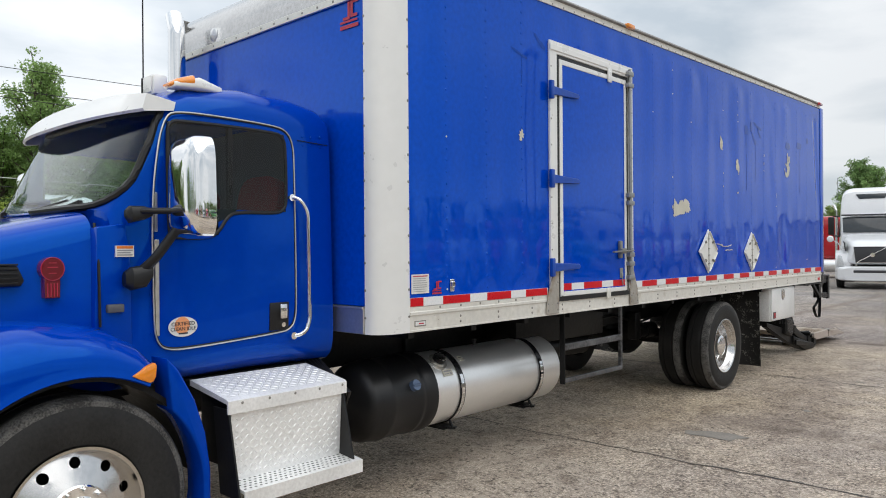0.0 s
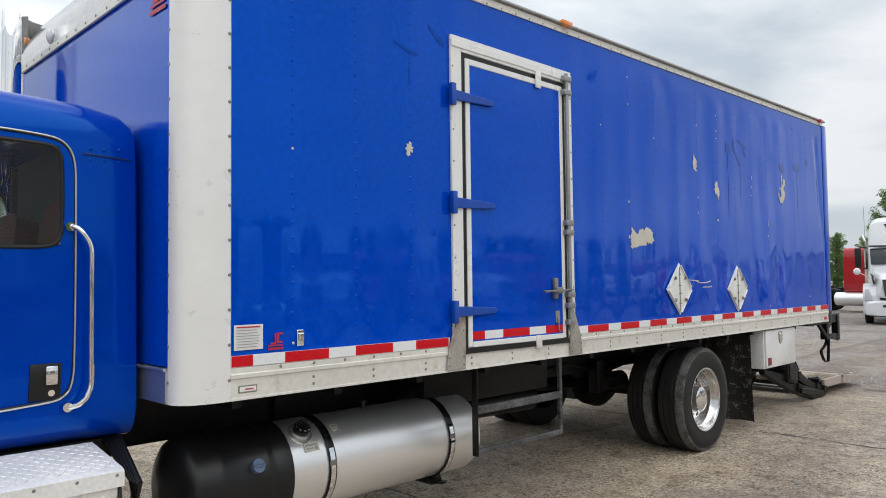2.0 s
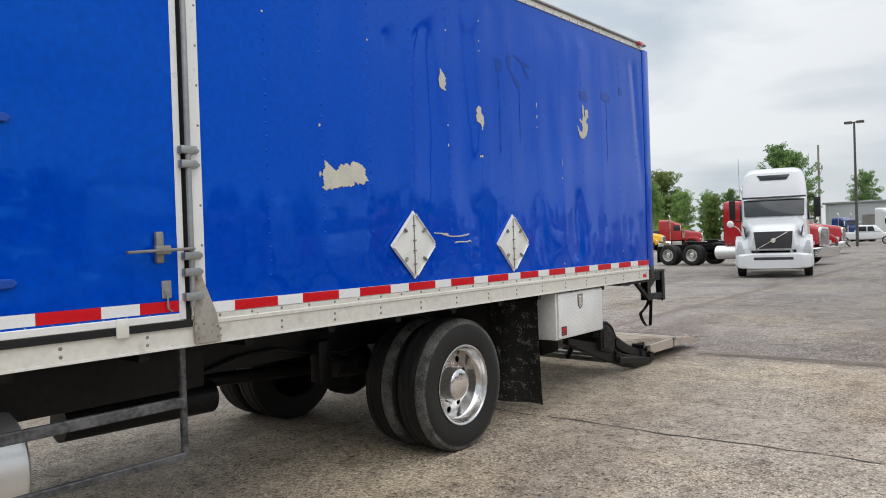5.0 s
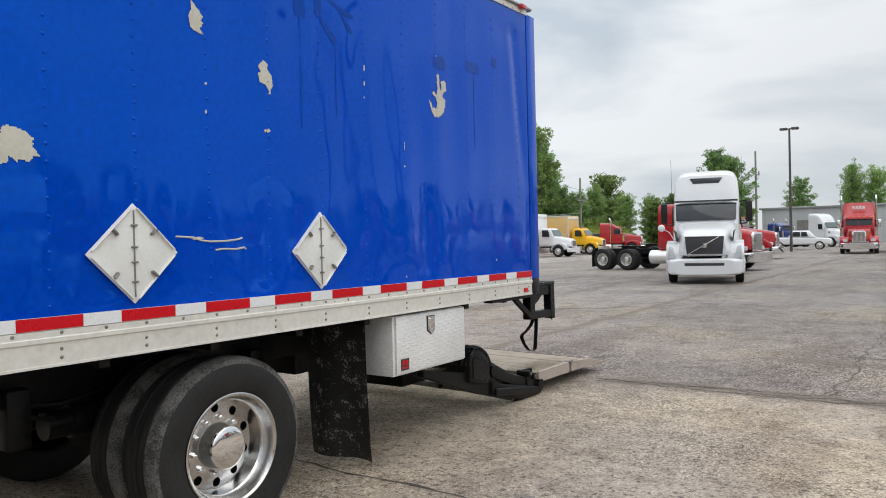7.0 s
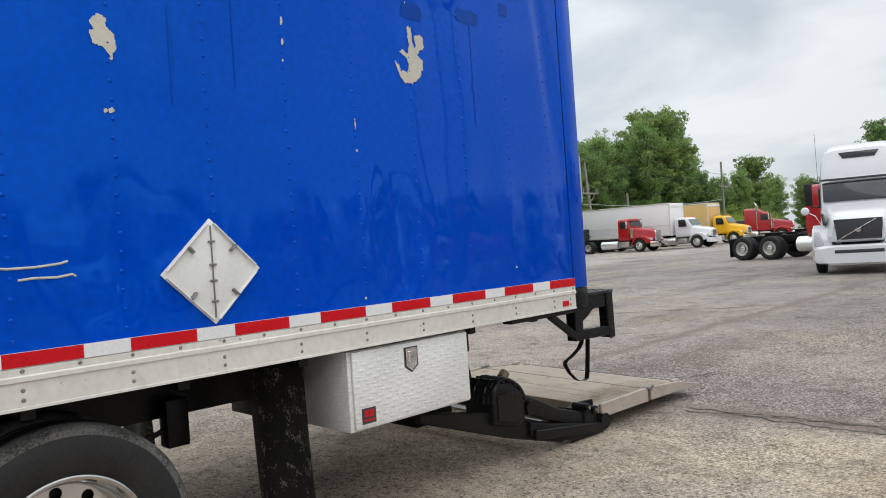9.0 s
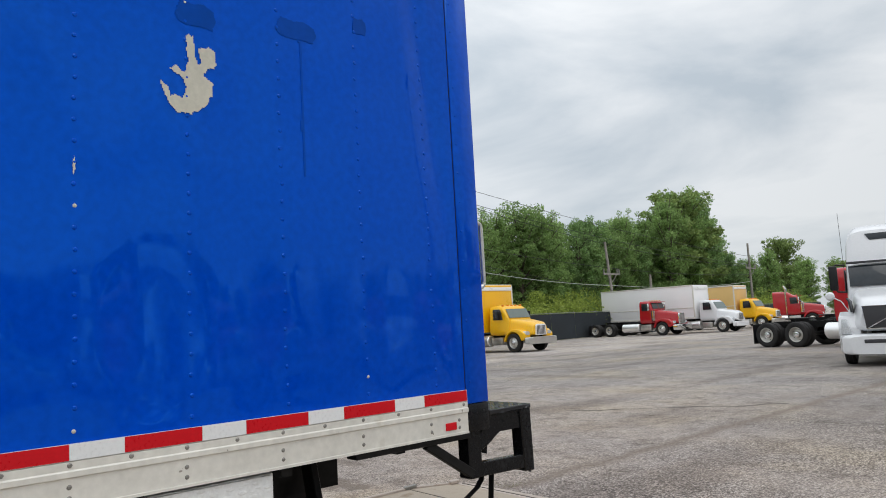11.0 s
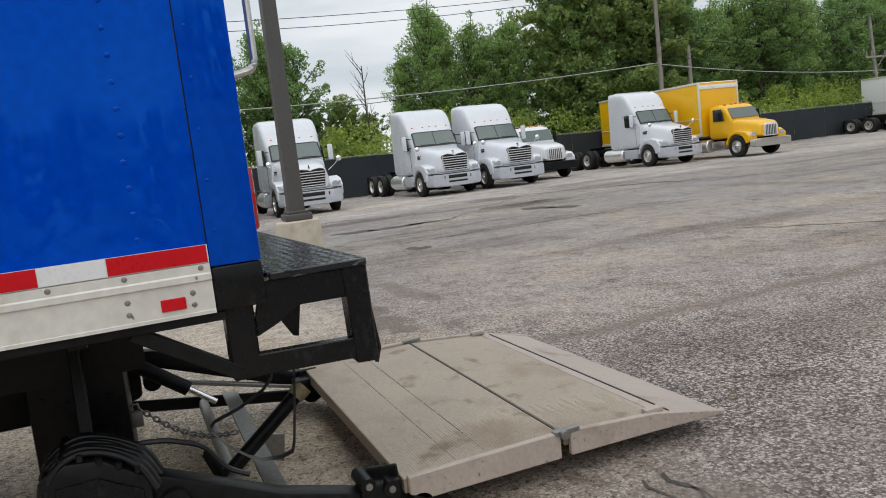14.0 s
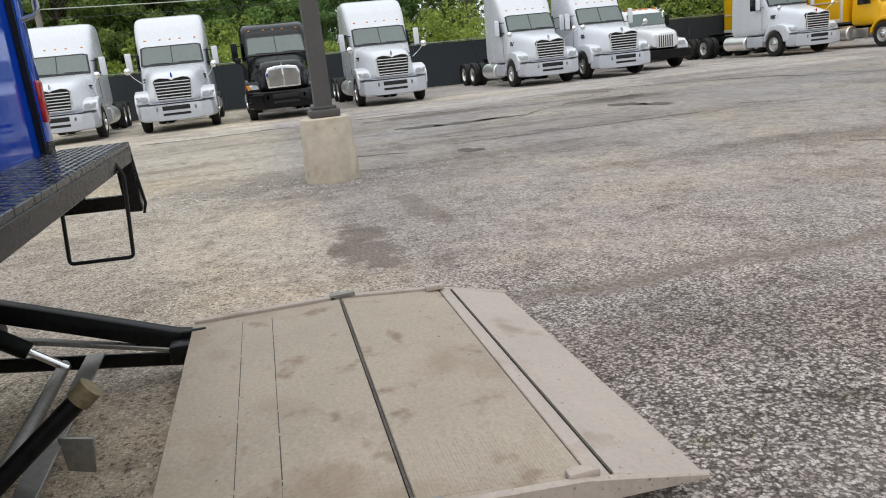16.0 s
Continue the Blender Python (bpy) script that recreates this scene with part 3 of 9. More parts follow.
def prism(pts, axis, a, b, bev=0.0, seg=2):
    """A flat outline carried from a to b along an axis: x takes (y, z) pairs, y takes (x, z), z takes (x, y)."""
    bm = bmesh.new()
    put = {"x": lambda p, t: (t, p[0], p[1]), "y": lambda p, t: (p[0], t, p[1]), "z": lambda p, t: (p[0], p[1], t)}[axis]
    A = [bm.verts.new(put(p, a)) for p in pts]
    B = [bm.verts.new(put(p, b)) for p in pts]
    bm.faces.new(A)
    bm.faces.new(B[::-1])
    for i in range(len(pts)):
        j = (i + 1) % len(pts)
        bm.faces.new((A[j], A[i], B[i], B[j]))
    bmesh.ops.recalc_face_normals(bm, faces=bm.faces)
    if bev:
        bmesh.ops.bevel(bm, geom=list(bm.edges), offset=bev, segments=seg, profile=0.5, affect="EDGES", clamp_overlap=True)
    return bm


def arc(cy, cz, r, a0, a1, n=12):
    return [(cy + r * math.cos(radians(a0 + (a1 - a0) * k / n)), cz + r * math.sin(radians(a0 + (a1 - a0) * k / n))) for k in range(n + 1)]


def loft(sections, seg=56, power=7.0, cap=True):
    """A smooth body through rounded cross-sections: (y, x centre, half width below, half width above, z low, z high[, power])."""
    bm = bmesh.new()
    rings = []
    for s in sections:
        y, cx, w0, w1, z0, z1 = s[:6]
        pw = s[6] if len(s) > 6 else power
        ring = []
        for k in range(seg):
            q = 2 * math.pi * (k + 0.5) / seg
            c, d = math.cos(q), math.sin(q)
            u = math.copysign(abs(c) ** (2 / pw), c)
            v = math.copysign(abs(d) ** (2 / pw), d)
            f = (v + 1) / 2
            ring.append(bm.verts.new((cx + u * (w0 + (w1 - w0) * f), y, z0 + (z1 - z0) * f)))
        rings.append(ring)
    for A, B in zip(rings, rings[1:]):
        for k in range(seg):
            bm.faces.new((A[k], A[(k + 1) % seg], B[(k + 1) % seg], B[k]))
    if cap:
        bm.faces.new(rings[0][::-1])
        bm.faces.new(rings[-1])
    bmesh.ops.recalc_face_normals(bm, faces=bm.faces)
    return bm


def cut(bm, co, no):
    bmesh.ops.bisect_plane(bm, geom=bm.verts[:] + bm.edges[:] + bm.faces[:], plane_co=co, plane_no=no)


def lift(bm, test, thick=0.006):
    """Takes the faces that pass the test out of bm and returns them as a pane of some thickness."""
    bm.normal_update()
    chosen = [f for f in bm.faces if test(f.calc_center_median(), f.normal)]
    out = bmesh.new()
    seen = {}
    for f in chosen:
        vs = []
        for v in f.verts:
            if v not in seen:
                seen[v] = out.verts.new(v.co)
            vs.append(seen[v])
        out.faces.new(vs)
    bmesh.ops.delete(bm, geom=chosen, context="FACES")
    if thick and out.faces:
        bmesh.ops.recalc_face_normals(out, faces=out.faces)
        bmesh.ops.solidify(out, geom=out.faces[:], thickness=thick)
    return out


def blob(cx, cy, rx, ry, seed, rough=0.35, n=26):
    """A ragged outline about a centre."""
    rnd = random.Random(seed)
    ph = [rnd.uniform(0, 6.28) for _ in range(6)]
    pts = []
    for k in range(n):
        q = 2 * math.pi * k / n
        s = 1 + rough * sum(math.sin((j + 2) * q + ph[j]) / (j + 1.5) for j in range(6)) * 0.6 + rnd.uniform(-0.1, 0.1)
        pts.append((cx + rx * s * math.cos(q), cy + ry * s * math.sin(q)))
    return pts


def domes(spots, r, axis=(1, 0, 0), h=0.5):
    """Many small rivet heads in one mesh."""
    ax = Vector(axis)
    u = ax.orthogonal().normalized()
    w = ax.cross(u)
    verts, faces = [], []
    for s in spots:
        s = Vector(s)
        i = len(verts)
        for k in range(7):
            q = 2 * math.pi * k / 7
            verts.append(s + r * (math.cos(q) * u + math.sin(q) * w))
        for k in range(7):
            q = 2 * math.pi * k / 7
            verts.append(s + 0.6 * r * (math.cos(q) * u + math.sin(q) * w) + ax * r * h * 0.8)
        verts.append(s + ax * r * h)
        for k in range(7):
            j = (k + 1) % 7
            faces.append((i + k, i + j, i + 7 + j, i + 7 + k))
            faces.append((i + 7 + k, i + 7 + j, i + 14))
    bm = bmesh.new()
    vs = [bm.verts.new(v) for v in verts]
    for f in faces:
        bm.faces.new([vs[k] for k in f])
    return bm


def lozenges(at, u, v, nu, nv, du, dv, long=0.015, wide=0.0045, high=0.0025):
    """Raised lozenges of tread plate over a parallelogram, alternating in direction."""
    at, u, v = Vector(at), Vector(u).normalized(), Vector(v).normalized()
    n = u.cross(v).normalized()
    bm = bmesh.new()
    for i in range(nu):
        for j in range(nv):
            c = at + u * (i + 0.5) * du + v * (j + 0.5) * dv
            a = ((u + v) if (i + j) % 2 else (u - v)).normalized()
            b = n.cross(a)
            e0, e1 = bm.verts.new(c - a * long), bm.verts.new(c + a * long)
            s0, s1 = bm.verts.new(c - b * wide), bm.verts.new(c + b * wide)
            r0, r1 = bm.verts.new(c - a * long * 0.55 + n * high), bm.verts.new(c + a * long * 0.55 + n * high)
            for f in ((e0, s0, r0), (s0, e1, r1), (s0, r1, r0), (e1, s1, r1), (s1, e0, r0), (s1, r0, r1)):
                bm.faces.new(f)
    return bm


def stuff(ob):
    ob["kind"] = "stuff"
    return ob


# ---- wheels ----
def disc_with_holes(centre, side, r0, r1, off, holes, ring, hr, dish=0.0):
    """A wheel disc with round hand holes cut through it."""
    bm = bmesh.new()
    na, nr = holes * 12, 10 if holes > 6 else 5
    grid = []
    for i in range(nr + 1):
        r = r0 + (r1 - r0) * i / nr
        o = off + dish * (1 - i / nr)
        grid.append([bm.verts.new(Vector(centre) + Vector((side * o, r * math.cos(2 * math.pi * k / na), r * math.sin(2 * math.pi * k / na)))) for k in range(na)])
    hc = [(ring * math.cos(2 * math.pi * (k + 0.5) / holes), ring * math.sin(2 * math.pi * (k + 0.5) / holes)) for k in range(holes)]
    for A, B in zip(grid, grid[1:]):
        for k in range(na):
            vs = (A[k], A[(k + 1) % na], B[(k + 1) % na], B[k])
            mid = sum((v.co for v in vs), Vector()) / 4 - Vector(centre)
            if all((mid.y - a) ** 2 + (mid.z - b) ** 2 > hr * hr for a, b in hc):
                bm.faces.new(vs)
    for v in bm.verts:
        p = v.co - Vector(centre)
        for a, b in hc:
            d = math.hypot(p.y - a, p.z - b)
            if hr * 0.6 < d < hr * 1.28 and any(e.is_boundary for e in v.link_edges):
                v.co.y, v.co.z = centre[1] + a + (p.y - a) * hr / d, centre[2] + b + (p.z - b) * hr / d
    bmesh.ops.delete(bm, geom=[v for v in bm.verts if not v.link_faces], context="VERTS")
    return bm


def tyre_profile(w, r):
    return [(-0.035, 0.285), (-0.012, 0.30), (0.0, 0.34), (0.004, 0.40), (-0.002, r - 0.045), (-0.010, r - 0.035), (-0.012, r - 0.018), (-0.035, r - 0.004),
            (-0.075, r), (-0.078, r - 0.012), (-0.088, r - 0.012), (-0.091, r), (-w / 2 - 0.006, r), (-w / 2 - 0.003, r - 0.012), (-w / 2 + 0.003, r - 0.012), (-w / 2 + 0.006, r),
            (-w + 0.091, r), (-w + 0.088, r - 0.012), (-w + 0.078, r - 0.012), (-w + 0.075, r), (-w + 0.035, r - 0.004), (-w + 0.01, r - 0.03), (-w, r - 0.09), (-w + 0.012, 0.30), (-w + 0.035, 0.285)]


def big_wheel(parent, c, side, r=0.5, dual=False, fine=True, name="wheel", rim_mat=None):
    """A truck wheel whose outer face stands at c; side is +1 when it looks towards +x."""
    rim_mat = rim_mat or POLISHED
    seg = 64 if fine else 28
    w = 0.27
    tyre = part(name, lathe(c, tyre_profile(w, r), seg, side), RUBBER, parent, "black rubber truck tyre on a steel rim")
    if dual:
        c2 = (c[0] - side * 0.32, c[1], c[2])
        part("inner_tyre", lathe(c2, tyre_profile(w, r), seg, side), RUBBER, tyre)
        prof = [(-0.02, 0.290), (-0.006, 0.298), (-0.004, 0.292), (-0.012, 0.280), (-0.035, 0.272), (-0.075, 0.262), (-0.085, 0.252), (-0.15, 0.246), (-0.165, 0.238)]
        part("rim", lathe(c, prof, seg, side), rim_mat, tyre, "polished aluminium rim")
        part("disc", disc_with_holes(c, side, 0.12, 0.24, -0.165, 10 if fine else 5, 0.203, 0.025, 0.012), rim_mat, tyre)
        part("hub_barrel", lathe(c, [(-0.158, 0.130), (-0.150, 0.118), (-0.060, 0.109)], 40 if fine else 16, side), STEEL_DARK, tyre)
        part("hub", lathe(c, [(-0.062, 0.112), (-0.050, 0.112), (-0.044, 0.104), (-0.040, 0.085), (-0.034, 0.05), (-0.032, 0.0005)], 40 if fine else 16, side), CHROME, tyre, "chrome hub cap")
        nut_off, nut_r = -0.156, 0.150
    else:
        prof = [(-0.02, 0.287), (-0.004, 0.292), (-0.008, 0.278), (-0.05, 0.268), (-0.06, 0.26)]
        part("rim", lathe(c, prof, seg, side), rim_mat, tyre, "polished aluminium rim")
        part("disc", disc_with_holes(c, side, 0.13, 0.262, -0.058, 10 if fine else 5, 0.222, 0.024, 0.055), rim_mat, tyre)
        part("hub", lathe(c, [(0.0, 0.132), (0.008, 0.125), (0.012, 0.085), (0.04, 0.078), (0.05, 0.06), (0.052, 0.0005)], 32 if fine else 16, side), CHROME, tyre, "chrome hub cap")
        nut_off, nut_r = 0.002, 0.112
    part("well", lathe(c, [(-0.2, 0.02), (-0.2, 0.27)], 24, side), BLACK, tyre)
    if fine:
        for cc in ((c, (c[0] - side * 0.32, c[1], c[2])) if dual else (c,)):
            part("scuffed_shoulder", lathe(cc, [(-0.0055, r - 0.042), (-0.0095, r - 0.030), (-0.0105, r - 0.017), (-0.034, r - 0.0022), (-0.074, r + 0.0015)], seg, side), RUBBER_WORN, tyre, "grey scuffed tyre shoulder")
        for k in range(10):
            q = 2 * math.pi * (k + 0.25) / 10
            p = Vector((c[0] + side * nut_off, c[1] + nut_r * math.cos(q), c[2] + nut_r * math.sin(q)))
            part("lug_nut", joined(rod(p, p + Vector((side * 0.02, 0, 0)), 0.017, 6), rod(p, p + Vector((side * 0.036, 0, 0)), 0.010, 8)), CHROME, tyre)
    return tyre


# ---- ground ----
def rise(y):
    """The yard falls a little towards the truck's nose."""
    t = max(0.0, min(1.0, (y + 1) / 14))
    return -0.09 + 0.09 * t * t * (3 - 2 * t)


g = bmesh.new()
g_ys = [-600, -200, -60, -20, -8] + [-4 + 0.5 * k for k in range(40)] + [18, 30, 60, 120, 200, 400, 700]
g_xs = [-600, -200, -80, -30, -10, -4, 0, 4, 10, 30, 80, 200, 600]
g_rows = [[g.verts.new((x, y, rise(y))) for x in g_xs] for y in g_ys]
for A, B in zip(g_rows, g_rows[1:]):
    for k in range(len(g_xs) - 1):
        g.faces.new((A[k], A[k + 1], B[k + 1], B[k]))
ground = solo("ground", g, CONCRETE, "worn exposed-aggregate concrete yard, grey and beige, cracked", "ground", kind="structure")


def ragged_line(p0, p1, w, seed, wander=0.05, step=0.25):
    """A crack or joint that wanders a little, as a thin raised strip."""
    rnd = random.Random(seed)
    a, b = Vector((*p0, 0)), Vector((*p1, 0))
    n = max(3, int((b - a).length / step))
    d = (b - a).normalized()
    s = Vector((-d.y, d.x, 0))
    bm = bmesh.new()
    prev, off = None, 0.0
    for k in range(n + 1):
        off = 0.8 * off + rnd.uniform(-wander, wander) * 0.5
        ww = w * rnd.uniform(0.35, 1.3)
        c = a + (b - a) * k / n + s * off
        pair = (bm.verts.new(c + s * ww / 2 + Vector((0, 0, 0.004 + rise(c.y)))), bm.verts.new(c - s * ww / 2 + Vector((0, 0, 0.004 + rise(c.y)))))
        if prev:
            bm.faces.new((prev[0], pair[0], pair[1], prev[1]))
        prev = pair
    return bm


def crack(p0, p1, w, seed, wander=0.05, step=0.12):
    solo("pavement_crack", ragged_line(p0, p1, w, seed, wander, step), CRACK, "dark crack running through the worn concrete", "crack", kind="structure", clean=False)


for k in range(3):
    crack((-3.5, 13.24 + 0.07 * k), (9.0, 13.46 + 0.07 * k), 0.016, 41 + k, 0.09, 0.07)
crack((-8.0, 9.40), (9.0, 9.62), 0.022, 3, 0.05)
crack((-7.0, 5.40), (9.0, 5.75), 0.02, 4, 0.05)
crack((-8.0, 1.5), (9.0, 1.8), 0.02, 5, 0.05)
crack((-2.0, 16.0), (8.0, 16.9), 0.02, 7, 0.1)
crack((-1.3, 13.5), (-1.0, 30.0), 0.018, 8, 0.1)
crack((-25.0, 28.0), (-10.0, 33.0), 0.05, 13, 0.3)
crack((-13.6, 16.1), (-13.55, 20.5), 0.06, 17, 0.12, 0.12)
crack((-13.8, 14.2), (-13.3, 15.05), 0.07, 24, 0.08, 0.08)
crack((-14.87, 16.0), (-14.8, 16.75), 0.06, 25, 0.06, 0.08)
crack((-16.6, 18.0), (-22.0, 23.4), 0.05, 18, 0.2, 0.2)
crack((-22.1, 23.4), (-20.2, 25.9), 0.20, 23, 0.2, 0.12)
crack((-20.2, 25.9), (-18.3, 26.9), 0.30, 26, 0.2, 0.12)
crack((-18.3, 26.9), (-9.5, 33.0), 0.10, 27, 0.3, 0.2)
crack((-20.0, 14.0), (-21.5, 20.5), 0.04, 28, 0.2, 0.15)
crack((-8.9, 19.3), (-6.0, 21.5), 0.05, 29, 0.15, 0.12)
crack((-22.3, 10.0), (-21.9, 17.5), 0.22, 19, 0.25, 0.2)
for yy in (10.85, 15.2, 19.25, 23.3, 27.4, 31.6, 35.8):
    solo("parking_line", ragged_line((-37.5, yy), (-31.9, yy), 0.11, int(yy * 10), 0.01, 0.2), DUST, "worn white parking line on the concrete", "line", kind="structure", clean=False)
crack((-16.0, 33.0), (2.0, 35.0), 0.05, 16, 0.3)


def patch_on_ground(cx, cy, rx, ry, seed, material, label):
    bm = bmesh.new()
    bm.faces.new([bm.verts.new((x, y, 0.004 + rise(y))) for x, y in blob(cx, cy, rx, ry, seed, 0.5, 40)])
    solo("pavement_patch", bm, material, label, "stain", kind="structure", clean=False)


for k in range(30):
    q = random.Random(300 + k)
    cx, cy = q.uniform(-14, 7), q.uniform(4.0, 34)
    if not (-6.2 < cx < -3.2 and cy < 14.4):
        patch_on_ground(cx, cy, q.uniform(0.03, 0.10), q.uniform(0.02, 0.05), 400 + k, STAIN, "small dark spall in the worn concrete")
for k, (cx, cy, rx, ry) in enumerate(((-17.4, 16.3, 0.30, 0.55), (-17.2, 17.2, 0.32, 0.6), (-17.25, 18.0, 0.22, 0.45), (-16.6, 20.75, 0.45, 0.35), (-15.9, 21.05, 0.5, 0.22), (-18.5, 21.6, 0.35, 0.5), (-18.8, 22.1, 0.25, 0.3), (-12.6, 15.9, 0.25, 0.18))):
    patch_on_ground(cx, cy, rx, ry, 700 + k, CRACK, "dark ragged patch where the concrete has broken up")
patch_on_ground(-2.75, 6.35, 0.26, 0.11, 20, STAIN, "dark oily stain on the worn concrete")


# ---- the blue box truck ----
CX = -4.70
SIDE, FRONT, REAR = -3.40, 3.13, 11.72
Y0, Y1 = 3.37, 11.62
truck = thing("box_truck", (CX, 6.5, 0.0), "blue conventional-cab box truck with peeling paint, parked on concrete", "truck")


def smooth01(t):
    t = max(0.0, min(1.0, t))
    return t * t * (3 - 2 * t)


def dent(y, z):
    """How far the thin side sheet stands off its plane."""
    a = 0.0012 + 0.0056 * smooth01((y - 6.0) / 2.0) * (1 - 0.6 * smooth01((y - 10.0) / 1.0))
    edge = smooth01((z - 1.26) / 0.12) * smooth01((3.42 - z) / 0.12) * smooth01((y - Y0) / 0.1) * smooth01((Y1 - y) / 0.06)
    w = noise.noise(Vector((y * 2.3, z * 0.55, 3.1))) + 0.55 * noise.noise(Vector((y * 5.2, z * 1.5, 9.0))) + 0.1 * noise.noise(Vector((y * 10.0, z * 4.5, 4.0)))
    pillow = 0.0016 * math.cos(2 * math.pi * (y - 11.63) / 0.406)
    crease = 0.012 * math.exp(-((y - 11.38 - 0.12 * (3.4 - z)) / 0.07) ** 2) * smooth01((z - 1.9) / 0.6)
    low = 1.0 + 0.9 * smooth01((2.1 - z) / 0.5) * smooth01((y - 6.2) / 2)
    return edge * (a * w * low - pillow - crease)


def climb(y):
    """The roof line rises a little towards the rear."""
    return 0.0165 * (y - 5.0)


def side_sheet(x, out, y0, y1, z0, z1, ny, nz):
    bm = bmesh.new()
    rows = []
    for i in range(ny + 1):
        y = y0 + (y1 - y0) * i / ny
        rows.append([])
        for j in range(nz + 1):
            z = z0 + (z1 + climb(y) - z0) * j / nz
            rows[-1].append(bm.verts.new((x + out * dent(y, z), y, z)))
    back = [[bm.verts.new((x - out * 0.03, y, z)) for z in (z0, z1 + climb(y))] for y in (y0, y1)]
    for A, B in zip(rows, rows[1:]):
        for j in range(nz):
            bm.faces.new((A[j], B[j], B[j + 1], A[j + 1]))
    bm.faces.new((back[0][0], back[0][1], back[1][1], back[1][0]))
    bm.faces.new((rows[0][0], rows[0][-1], back[0][1], back[0][0]))
    bm.faces.new((rows[-1][0], rows[-1][-1], back[1][1], back[1][0]))
    return bm


part("side_panel", side_sheet(SIDE, 1, Y0, Y1, 1.20, 3.44, 330, 70), BLUE, truck, "glossy blue riveted side sheet, dented and peeling", 3.2)
part("side_panel", side_sheet(2 * CX - SIDE, -1, Y0, Y1, 1.20, 3.44, 60, 20), BLUE, truck, "glossy blue riveted side sheet", 3.2)
FX0, FX1 = 2 * CX - SIDE + 0.135, SIDE - 0.135
part("front_panel", box(FX0, FX1, FRONT, FRONT + 0.05, 1.22, 3.14), BLUE, truck, "glossy blue front wall of the box")
part("front_rail", joined(box(FX0, FX1, FRONT - 0.012, FRONT + 0.04, 1.05, 1.215, 0.004, 1), box(FX0, FX1, FRONT - 0.022, FRONT, 1.20, 1.215, 0.003, 1)), ALU, truck, "riveted aluminium sill of the box's front wall")
part("box_floor", box(2 * CX - SIDE + 0.03, SIDE - 0.03, FRONT + 0.06, REAR, 1.06, 1.12), BLACK, truck, "dark underside of the box floor")
part("roof", box(2 * CX - SIDE + 0.02, SIDE - 0.02, 3.45, REAR + 0.04, 3.44, 3.49, 0.01, 1), WHITE_POST, truck, "white sheet roof")
for sx in (1, -1):
    ex = SIDE if sx > 0 else 2 * CX - SIDE
    # quarter-round corner post
    a = [(ex - sx * 0.14 + sx * 0.14 * math.cos(radians(q)) ** 0.8, FRONT + 0.24 - 0.24 * math.sin(radians(q)) ** 0.8) for q in range(0, 91, 6)]
    bpts = [(x - sx * 0.02, y + 0.02) for x, y in reversed(a)]
    part("corner_post", prism([(p[0] + sx * 0.012, p[1] - 0.006) for p in a] + bpts, "z", 1.05, 3.24), WHITE_POST, truck, "rounded white metal corner post", 0.5)
    capm = prism([(p[0] + sx * 0.022, p[1] - 0.014) for p in a] + bpts, "z", 3.235, 3.50, 0.006, 1)
    part("corner_casting", capm, STEEL_DARK, truck, "grey cast corner at the roof")
    part("marker_lamp", joined(box(ex - sx * 0.15, ex - sx * 0.02, FRONT + 0.0, FRONT + 0.05, 3.30, 3.35, 0.008)), AMBER, truck, "amber marker lamp")
    # rails
    lo = prism([(ex - sx * 0.02, 1.05), (ex + sx * 0.014, 1.05), (ex + sx * 0.014, 1.06), (ex + sx * 0.010, 1.062), (ex + sx * 0.010, 1.15), (ex + sx * 0.018, 1.155), (ex + sx * 0.018, 1.172),
                (ex + sx * 0.012, 1.177), (ex + sx * 0.012, 1.204), (ex - sx * 0.02, 1.206)], "y", Y0 - 0.005, Y1)
    part("bottom_rail", lo, WHITE_RAIL, truck, "ribbed aluminium side rail with rivets and scuffs", 0.3)
    hi = prism([(ex - sx * 0.02, 3.425), (ex + sx * 0.010, 3.425), (ex + sx * 0.010, 3.470), (ex - sx * 0.02, 3.474)], "y", Y0 - 0.12, Y1 + 0.01)
    lip = prism([(ex - sx * 0.02, 3.470), (ex + sx * 0.012, 3.470), (ex + sx * 0.030, 3.478), (ex + sx * 0.030, 3.486), (ex + sx * 0.012, 3.505), (ex - sx * 0.03, 3.512)], "y", Y0 - 0.12, Y1 + 0.07)
    for bm in (hi, lip):
        for v in bm.verts:
            v.co.z += climb(v.co.y)
    part("top_rail", hi, WHITE_RAIL, truck, "riveted white roof rail", 0.3)
    part("drip_edge", lip, ROOF_EDGE, truck, "dull grey folded roof edge", 0.3)
    part("post_seam", box(ex - sx * 0.02, ex + sx * 0.002, Y1 - 0.0012, Y1 + 0.0012, 1.21, 3.5), PLASTIC, truck)
    stuff(part("rear_post_rivets", domes([(ex + sx * 0.006, Y1 + 0.03, 1.30 + 0.152 * k) for k in range(15)], 0.006, (sx, 0, 0)), BLUE, truck))
    # rear corner post, black towards the bottom
    part("rear_post", box(ex - sx * 0.13, ex + sx * 0.006, Y1 + 0.0025, REAR + 0.055, 1.19, 3.548, 0.003), BLUE, truck, "blue rear corner post")
    part("rear_post_foot", box(ex - sx * 0.13, ex + sx * 0.007, Y1 + 0.0025, REAR + 0.056, 1.05, 1.188, 0.008), BLACK_GLOSS, truck, "black foot of the rear post")
    part("tail_lamp", box(ex - sx * 0.105, ex - sx * 0.035, REAR + 0.045, REAR + 0.075, 1.28, 1.48, 0.012), RED_LENS, truck, "tall red tail lamp")
